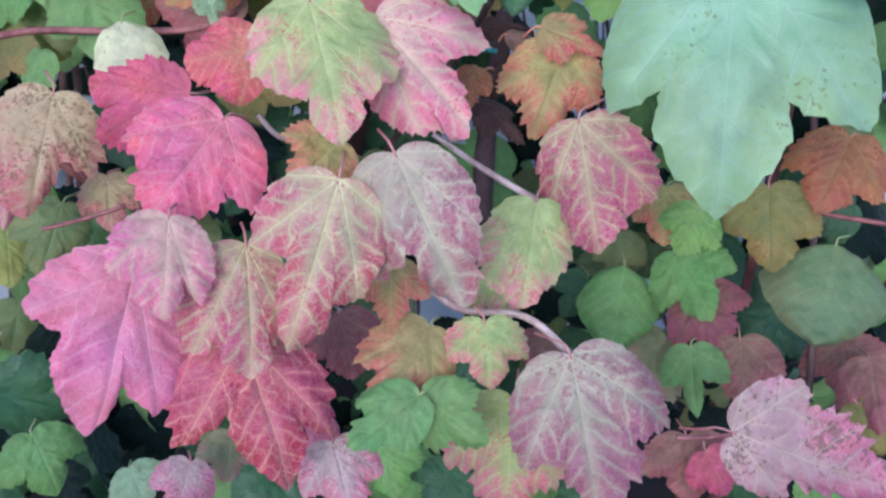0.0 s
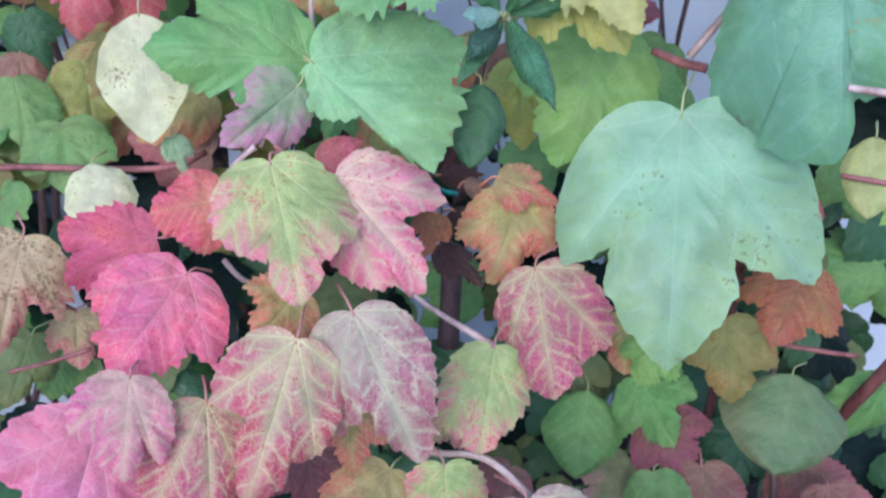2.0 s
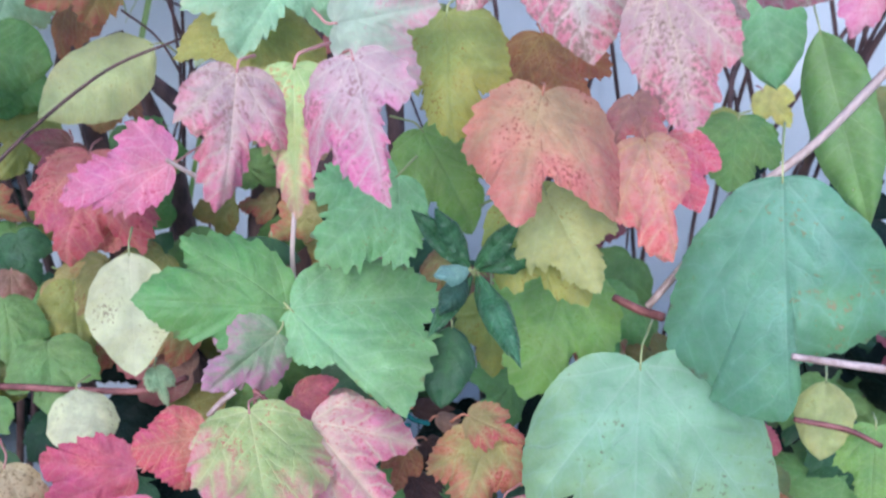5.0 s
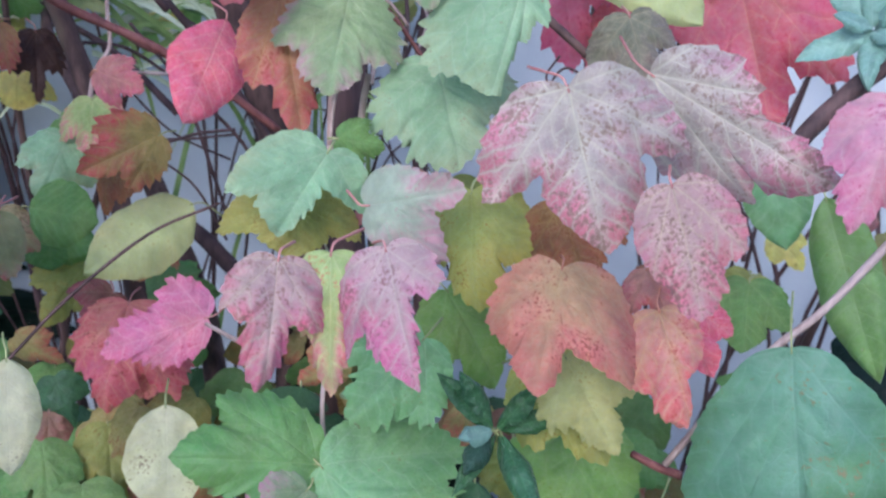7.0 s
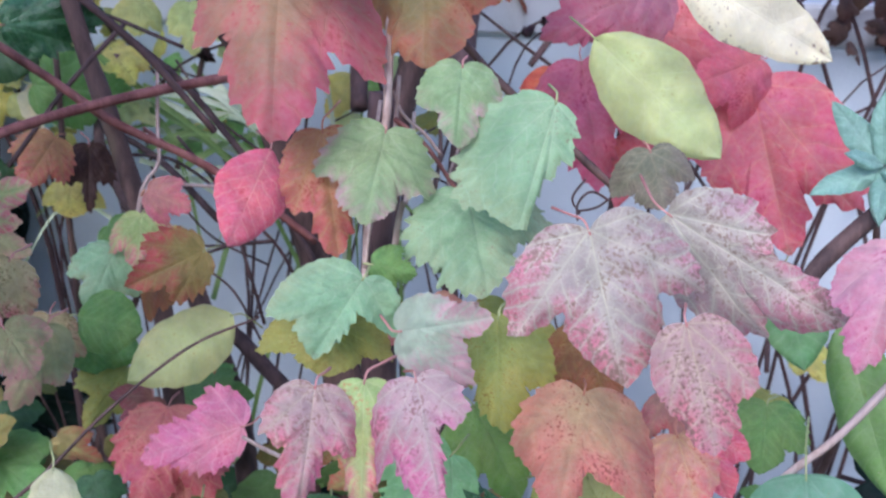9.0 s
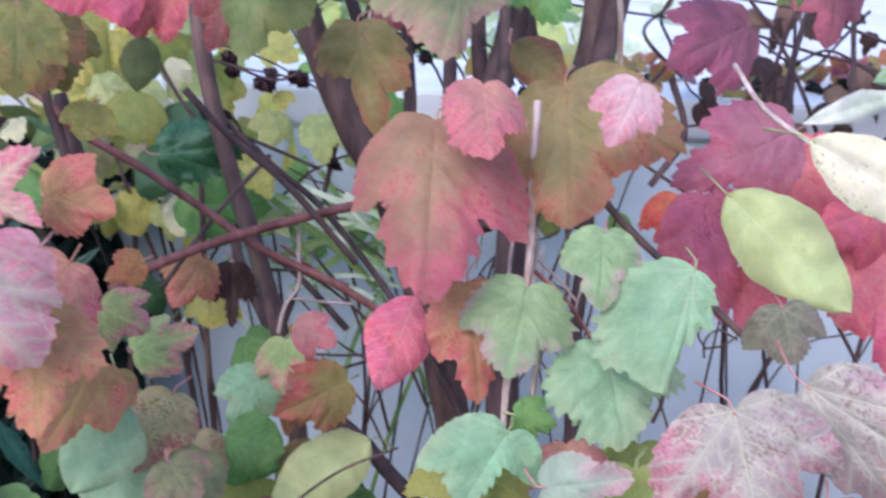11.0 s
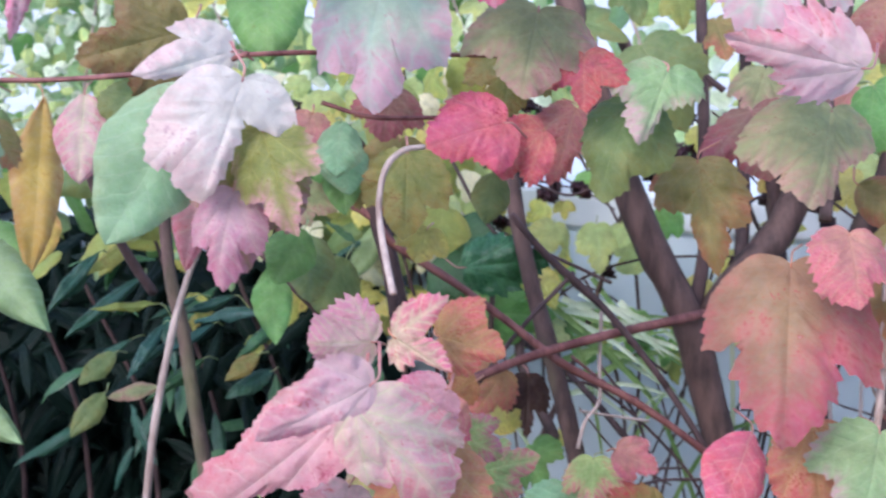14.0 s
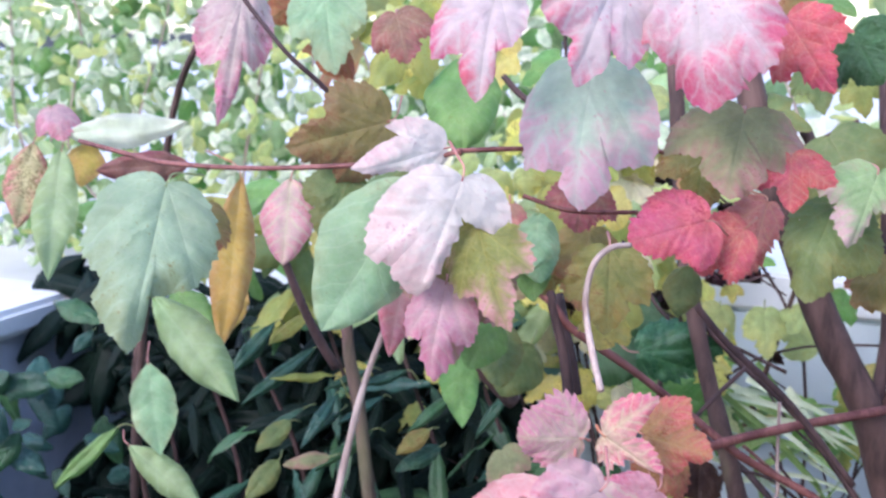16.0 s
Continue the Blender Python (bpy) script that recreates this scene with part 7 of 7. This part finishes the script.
leaf(yellow_bush, "limeyellow", "m", (-0.4192, 0.9592, 1.4735), (-38.8, 5.9, -153.0), 0.0436, 0.0392, 0.3, 0.3, 0.2, "green")
leaf(yellow_bush, "yellow", "m", (-0.3255, 0.9926, 1.3866), (-29.3, 20.9, -146.3), 0.0496, 0.0397, 0.3, 0.3, 0.2, "green")
leaf(yellow_bush, "limeyellow", "m", (-0.3201, 0.9944, 1.3388), (-19.6, 31.2, -135.7), 0.0503, 0.0302, 0.3, 0.4, 0.2, "green")
leaf(rose, "olivegreen", "m", (-0.2297, 0.9136, 1.6832), (-52.3, 9.6, -169.0), 0.0481, 0.0433, 0.4, 0.3, 0.2, "green")
leaf(rose, "yellowgreen", "m", (-0.1966, 1.0076, 1.6682), (-48.6, 8.6, -171.7), 0.0426, 0.0383, 0.4, 0.3, 0.2, "green")
leaf(rose, "dullgreenpink", "m", (-0.1130, 0.8888, 1.6070), (-46.4, -10.1, 173.1), 0.0527, 0.0475, 0.4, 0.3, 0.2, "green")
leaf(rose, "olivegreen", "m", (-0.0717, 0.9014, 1.6024), (-40.4, -16.0, 166.9), 0.0517, 0.0465, 0.4, 0.3, 0.2, "green")
leaf(rose, "oliveorange", "m", (-0.1596, 0.9807, 1.6430), (-50.2, 15.4, -169.5), 0.0432, 0.0389, 0.4, 0.3, 0.2, "green")
leaf(rose, "yellow", "m", (-0.1511, 1.0258, 1.6798), (-45.9, 7.4, -174.9), 0.0397, 0.0357, 0.4, 0.3, 0.2, "green")
leaf(rose, "dullpink", "m", (-0.1016, 1.0039, 1.6578), (-51.9, 12.9, -174.4), 0.0459, 0.0414, 0.4, 0.3, 0.2, "green")
leaf(rose, "yellow", "m", (-0.1680, 0.9844, 1.5446), (-40.4, 6.8, -173.3), 0.0344, 0.0309, 0.4, 0.3, 0.2, "green")
leaf(rose, "yelloworange", "m", (-0.0997, 0.9956, 1.5011), (-42.4, 9.7, -174.7), 0.0357, 0.0321, 0.4, 0.3, 0.2, "green")


# ---- shoots of narrow evergreen leaves ----
def shoot(plant, at, ahead, look_of, count, size, seed):
    """A whorl of narrow leaves round a shoot's tip."""
    rng = random.Random(seed)
    base = (Vector(ahead).to_track_quat("Z", "Y")).to_matrix().to_4x4()
    for k in range(count):
        inner = k >= count - 3
        lean = rng.uniform(18, 40) if inner else rng.uniform(50, 82)
        m = Matrix.Translation(at) @ base @ pose(0, 0, -0.004 * (k % 3), 0, 0, k * 137.5 + rng.uniform(-12, 12)) @ pose(0, 0, 0, 90 - lean, 0, 0)
        long = size * (0.6 if inner else rng.uniform(0.85, 1.15))
        LEAVES[0] += 1
        hang(plant, leaf_mesh("leaf", "o", long, long * 0.38, 0, 0.6, 0.35, LEAVES[0], LEAF[look_of]), m)


shoot(evergreen, (0.252, 0.599, 1.410), (-0.55, -0.7, 0.5), "tealpale", 8, 0.047, 8)
stem("stem", evergreen, [(-0.28, 1.0, -0.02), (0.2, 0.8, 0.8), (0.28, 0.66, 1.2), (0.253, 0.602, 1.406)], 0.005, 0.002, BARK)


# ---- leaves deeper in the shrubs ----
def scatter(plant, seed, count, lo, hi, looks, kind, size, wide, sinus, face=(0, -0.8, 0.6), turn=35, joined="", keep=None):
    """Loose leaves within a box, hanging with their faces roughly to one side; joined: one mesh of that name for what nobody counts."""
    rng = random.Random(seed)
    made = []
    for k, key in enumerate(looks):
        for j in range(2):
            made.append((k, leaf_mesh("leaf", kind, 1.0, wide * rng.uniform(0.85, 1.1), sinus, rng.uniform(0.2, 0.6), rng.uniform(0.1, 0.5), seed * 31 + 2 * k + j, LEAF[key], fine=False)))
    base = Vector(face).to_track_quat("Z", "Y").to_matrix().to_4x4()
    bins = {}
    for _ in range(count):
        at = Vector([rng.uniform(a, b) for a, b in zip(lo, hi)])
        m = Matrix.Translation(at) @ base @ pose(0, 0, 0, rng.gauss(0, turn * 0.6), rng.gauss(0, turn * 0.6), 180 + rng.gauss(0, 55)) @ Matrix.Scale(size * rng.uniform(0.65, 1.3), 4)
        pick = rng.choice(made)
        if keep and not keep(at):
            continue
        if joined:
            bins.setdefault(pick[0], []).append((pick[1], m))
        else:
            tagged(hang(plant, pick[1], m), look_words(looks[pick[0]], kind))
    for k, some in bins.items():
        verts, faces, rims, uvs, ribs = [], [], [], [], []
        for data, m in some:
            co = np.empty(len(data.vertices) * 3, np.float32)
            data.vertices.foreach_get("co", co)
            first = sum(len(v) for v in verts)
            verts.append(co.reshape(-1, 3) @ np.array(m.to_3x3()).T + np.array(m.translation))
            faces += [tuple(first + i for i in p.vertices) for p in data.polygons]
            rim = np.empty(len(data.vertices), np.float32)
            data.attributes["rim"].data.foreach_get("value", rim)
            rims.append(rim)
            for layer, into in (("blade", uvs), ("rib", ribs)):
                uv = np.empty(len(data.loops) * 2, np.float32)
                data.uv_layers[layer].data.foreach_get("uv", uv)
                into.append(uv)
        mesh = bpy.data.meshes.new(joined)
        mesh.from_pydata(np.concatenate(verts).tolist(), [], faces)
        mesh.materials.append(LEAF[looks[k]])
        mesh.attributes.new("rim", "FLOAT", "POINT").data.foreach_set("value", np.concatenate(rims))
        mesh.uv_layers.new(name="blade").data.foreach_set("uv", np.concatenate(uvs))
        mesh.uv_layers.new(name="rib").data.foreach_set("uv", np.concatenate(ribs))
        mesh.polygons.foreach_set("use_smooth", np.ones(len(faces), bool))
        mesh.update()
        ob = hang(plant, mesh, Matrix())
        ob.name = joined
        tagged(ob, look_words(looks[k], kind).replace("leaf", "leaves"), kind="stuff")


# the near-black leaves among these stand in for shade in the shrub's gaps
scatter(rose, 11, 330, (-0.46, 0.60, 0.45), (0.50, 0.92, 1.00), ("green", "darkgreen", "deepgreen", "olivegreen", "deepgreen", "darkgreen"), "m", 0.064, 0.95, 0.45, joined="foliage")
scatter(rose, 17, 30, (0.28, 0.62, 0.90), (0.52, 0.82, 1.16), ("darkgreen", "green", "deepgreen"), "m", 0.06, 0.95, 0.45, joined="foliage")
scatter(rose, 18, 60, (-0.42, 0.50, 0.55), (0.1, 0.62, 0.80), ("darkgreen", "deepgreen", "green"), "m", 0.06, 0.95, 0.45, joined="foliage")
scatter(rose, 12, 85, (-0.5, 0.64, 0.98), (0.22, 0.84, 1.13), ("green", "dullpink", "grassgreen", "olive", "orangegreen"), "m", 0.055, 0.95, 0.45, joined="foliage")
scatter(rose, 13, 20, (-0.62, 0.70, 1.08), (-0.26, 0.88, 1.34), ("green", "dullgreenpink", "olivegreen", "orangegreen", "darkgreen"), "m", 0.05, 0.95, 0.45, joined="foliage")
scatter(rose, 14, 34, (0.02, 0.74, 1.58), (0.40, 0.95, 1.90), ("olivegreen", "dullred", "dullpink", "oliveorange"), "m", 0.055, 0.95, 0.45, joined="foliage")
# mostly unseen leaves to the right, added to cast shade on the wall
scatter(rose, 16, 130, (0.42, 0.62, 0.9), (1.0, 1.05, 1.95), ("olivegreen", "green", "dullpink", "dullred"), "m", 0.06, 0.95, 0.45, joined="foliage")
scatter(rose, 15, 18, (-0.62, 0.74, 1.58), (0.0, 0.95, 1.76), ("olivegreen", "green", "oliveorange", "yellowgreen", "pinksalmon"), "m", 0.058, 0.95, 0.45, joined="foliage")

stem("stem", yellow_bush, [(-0.6, 1.18, -0.02), (-0.58, 1.15, 0.7), (-0.5, 1.12, 1.3), (-0.52, 1.12, 1.8)], 0.006, 0.002, BARK)
stem("stem", yellow_bush, [(-0.6, 1.18, -0.02), (-0.45, 1.15, 0.8), (-0.3, 1.12, 1.25), (-0.22, 1.1, 1.55)], 0.006, 0.002, BARK)
scatter(yellow_bush, 21, 110, (-0.80, 1.02, 1.26), (-0.40, 1.24, 1.82), ("yellow", "yellowgreen", "yellow", "yellowgreen2"), "m", 0.05, 0.9, 0.4)
scatter(yellow_bush, 24, 46, (-0.66, 0.98, 1.32), (-0.38, 1.08, 1.58), ("yellow", "cream", "yellowgreen2"), "m", 0.046, 0.9, 0.4)
scatter(yellow_bush, 23, 24, (-0.40, 1.06, 1.26), (0.06, 1.2, 1.46), ("yellow", "yellowgreen2", "brightgreen"), "m", 0.042, 0.9, 0.4)
scatter(yellow_bush, 22, 34, (-0.46, 1.05, 1.24), (0.04, 1.24, 1.62), ("yellow", "yellowgreen", "yellowgreen2", "brightgreen"), "m", 0.042, 0.9, 0.4)

for k in range(7):
    x = -1.05 + 0.1 * k
    stem("stem", dark_shrub, [(-0.8 + 0.02 * k, 1.1, -0.02), (x, 1.08, 0.6), (x + 0.03, 1.05, 1.1), (x - 0.02, 1.0, 1.4 - 0.03 * (k % 3))], 0.006, 0.002, BARK_DARK)
# dark depth of the laurel: its shade is carried by near-black leaves
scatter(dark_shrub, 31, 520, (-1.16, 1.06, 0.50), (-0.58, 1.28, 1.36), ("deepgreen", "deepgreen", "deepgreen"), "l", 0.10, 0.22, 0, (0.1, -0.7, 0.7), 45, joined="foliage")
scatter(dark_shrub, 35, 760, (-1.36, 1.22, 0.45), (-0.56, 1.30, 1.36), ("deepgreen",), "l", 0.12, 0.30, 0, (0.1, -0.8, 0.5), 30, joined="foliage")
scatter(dark_shrub, 32, 24, (-0.84, 0.92, 1.20), (-0.46, 1.08, 1.44), ("deepgreen", "laurel", "darkgreen", "deepgreen"), "l", 0.08, 0.22, 0, (0.1, -0.6, 0.8), 40)
scatter(dark_shrub, 36, 22, (-1.0, 0.95, 1.02), (-0.5, 1.1, 1.36), ("darkgreen", "laurel", "teal", "deepgreen"), "l", 0.085, 0.22, 0, (0.1, -0.6, 0.8), 45)
scatter(dark_shrub, 33, 110, (-1.38, 0.72, 0.85), (-1.05, 1.0, 1.34), ("laurel", "darkgreen", "teal", "teal"), "o", 0.055, 0.5, 0, (0.1, -0.7, 0.7), 45)

pale_shrub = thing("variegated_shrub", "pale cream and green variegated shrub beyond the wall", "shrub", (-1.5, 1.85, 1.1))
for k in range(10):
    x = -2.0 + 0.17 * k + 0.06 * math.sin(5 * k)
    stem("stem", pale_shrub, [(-1.5 + 0.03 * k, 1.85, 1.1), (x + 0.05 * math.sin(3 * k), 1.84, 1.4), (x + 0.12 * math.sin(7 * k), 1.80, 1.75), (x + 0.2 * math.sin(4 * k), 1.78, 2.05)], 0.004, 0.0015, BARK_PALE)
scatter(pale_shrub, 41, 2600, (-2.3, 1.66, 1.20), (-0.60, 2.1, 2.15), ("variegated", "variegated", "yellowgreen2", "palelance"), "o", 0.041, 0.56, 0, (0.2, -0.8, 0.5), 60, joined="foliage")
scatter(pale_shrub, 43, 1700, (-2.9, 2.15, 1.13), (-0.5, 2.4, 2.3), ("green", "palelance", "palelance", "grassgreen"), "o", 0.08, 0.65, 0, (0.2, -0.9, 0.3), 50, joined="foliage")
scatter(pale_shrub, 42, 420, (-0.60, 1.68, 1.20), (0.15, 2.0, 1.80), ("variegated", "yellowgreen2", "palelance"), "o", 0.066, 0.62, 0, (0.2, -0.8, 0.5), 60, joined="foliage")

scatter(dark_shrub, 34, 60, (-1.0, 0.9, 1.36), (-0.46, 1.15, 1.56), ("olivegreen", "grassgreen", "yellowgreen", "palelance"), "o", 0.08, 0.42, 0, (0.1, -0.8, 0.5), 40)
litter = thing("leaf_litter", "brown dead leaves and bits lying on the wall coping", "litter", (0.5, 1.4, WALL_TOP + 0.05))
scatter(litter, 51, 240, (0.05, WALL_Y - 0.02, WALL_TOP + 0.05), (1.1, WALL_Y + 0.25, WALL_TOP + 0.075), ("orangebrown", "olivebrown", "dullred", "deepgreen"), "m", 0.035, 0.8, 0.3, (0, 0, 1), 70, joined="dead_leaves")
berry_twig = thing("berry_twigs", "thin arching twigs with small dark dried berries", "shrub", (-0.35, 1.2, 0.0))
rng = random.Random(91)
for k in range(12):
    x0, lean, high = rng.uniform(-0.5, -0.05), rng.uniform(-0.25, 0.3), rng.uniform(1.38, 1.62)
    line = [(-0.35 + 0.1 * lean, 1.2, -0.01), (x0, 1.16, 0.75 * high), (x0 + 0.5 * lean, 1.12, 0.95 * high), (x0 + 1.1 * lean, 1.08, high), (x0 + 1.5 * lean, 1.05, 0.985 * high)]
    stem("twig", berry_twig, line, 0.0022, 0.0010, BARK_DARK)
    for p in glide(line, 6)[-11:]:
        if rng.random() < 0.6:
            bm = bmesh.new()
            bmesh.ops.create_icosphere(bm, subdivisions=2, radius=rng.uniform(0.0022, 0.0036))
            for v in bm.verts:
                v.co = v.co * (1 + 0.25 * noise.noise(v.co * 400 + p * 50)) + p + Vector((rng.uniform(-0.008, 0.008), -0.004, rng.uniform(-0.012, 0.002)))
            part("berry", bm, BERRY, berry_twig)

# a berried twig across the coping
berries = [(-0.361, 1.055, 1.483), (-0.356, 1.051, 1.471), (-0.327, 1.050, 1.459), (-0.320, 1.050, 1.457), (-0.316, 1.054, 1.467), (-0.293, 1.056, 1.465), (-0.286, 1.056, 1.463)]
for line in ([(-0.416, 1.074, 1.431), (-0.387, 1.070, 1.474), (-0.346, 1.052, 1.472), (-0.294, 1.055, 1.464), (-0.265, 1.057, 1.460)], [(-0.416, 1.074, 1.431), (-0.391, 1.074, 1.488), (-0.347, 1.058, 1.488), (-0.306, 1.057, 1.473), (-0.252, 1.053, 1.444)]):
    stem("twig", berry_twig, line, 0.0016, 0.0009, BARK_DARK)
for p in berries:
    for _ in range(3):
        bm = bmesh.new()
        bmesh.ops.create_icosphere(bm, subdivisions=2, radius=rng.uniform(0.0020, 0.0031))
        for v in bm.verts:
            v.co = v.co * (1 + 0.3 * noise.noise(v.co * 400 + Vector(p) * 50)) + Vector(p) + Vector((rng.uniform(-0.007, 0.007), rng.uniform(-0.004, 0.004), rng.uniform(-0.008, 0.006)))
        part("berry", bm, BERRY, berry_twig)

# strap leaves and thin dead stalks in front of the wall
rng = random.Random(77)
for k in range(8):
    x0, lean, high = rng.uniform(-0.3, 0.02), rng.uniform(-0.34, 0.25), rng.uniform(1.2, 1.42)
    blade(grass, [(x0, 1.12, 0.0), (x0 + 0.15 * lean, 1.10, 0.6 * high), (x0 + 0.55 * lean, 1.06, 0.92 * high), (x0 + lean, 1.03, high), (x0 + 1.4 * lean, 1.0, 0.93 * high)], 0.0034, STRAP if k % 3 else STRAP_PALE)
thicket = thing("bare_thicket", "tangle of thin dark bare twigs by the wall", "shrub", (0.4, 1.15, 0.0))
for k in range(11):
    x0, lean, high = rng.uniform(0.16, 0.85), rng.uniform(-0.45, 0.45), rng.uniform(1.45, 1.95)
    stem("twig", thicket, [(0.42 + 0.1 * lean, 1.2, -0.01), (0.6 * x0 + 0.17 - 0.3 * lean, 1.2, 0.5 * high), (x0, 1.16, 0.78 * high), (x0 + 0.6 * lean, 1.10 + 0.2 * lean, 0.9 * high), (x0 + 1.2 * lean, 1.05, high)], 0.0032, 0.0012, BARK_DARK)
for k in range(8):
    x0, lean = rng.uniform(0.1, 0.75), rng.uniform(-0.4, 0.4)
    high = rng.uniform(1.46, 1.66)
    stem("twig", thicket, [(0.42, 1.22, -0.01), (0.5 * x0 + 0.2 - 0.5 * lean, 1.24, 0.7), (x0, 1.27, 1.36), (x0 + 0.5 * lean, 1.28, 0.97 * high), (x0 + 1.3 * lean, 1.26, high)], 0.004, 0.0014, BARK_DARK)
scatter(thicket, 61, 90, (0.10, 1.20, 1.38), (0.70, 1.32, 1.54), ("deadbrown", "deadbrown", "dullbrown"), "m", 0.04, 0.8, 0.3)
dry = thing("dead_stalks", "thin dark dead stalks standing before the wall", "plant", (0.0, 1.2, 0.0))
for k in range(20):
    x0, lean, high = rng.uniform(-0.42, 0.35), rng.uniform(-0.3, 0.3), rng.uniform(1.15, 1.5)
    stem("stalk", dry, [(x0, 1.2, -0.01), (x0 + 0.3 * lean, 1.18, 0.6 * high), (x0 + 0.8 * lean, 1.14, 0.93 * high), (x0 + 1.3 * lean, 1.10, high)], 0.0018, 0.0010, BARK_DARK)
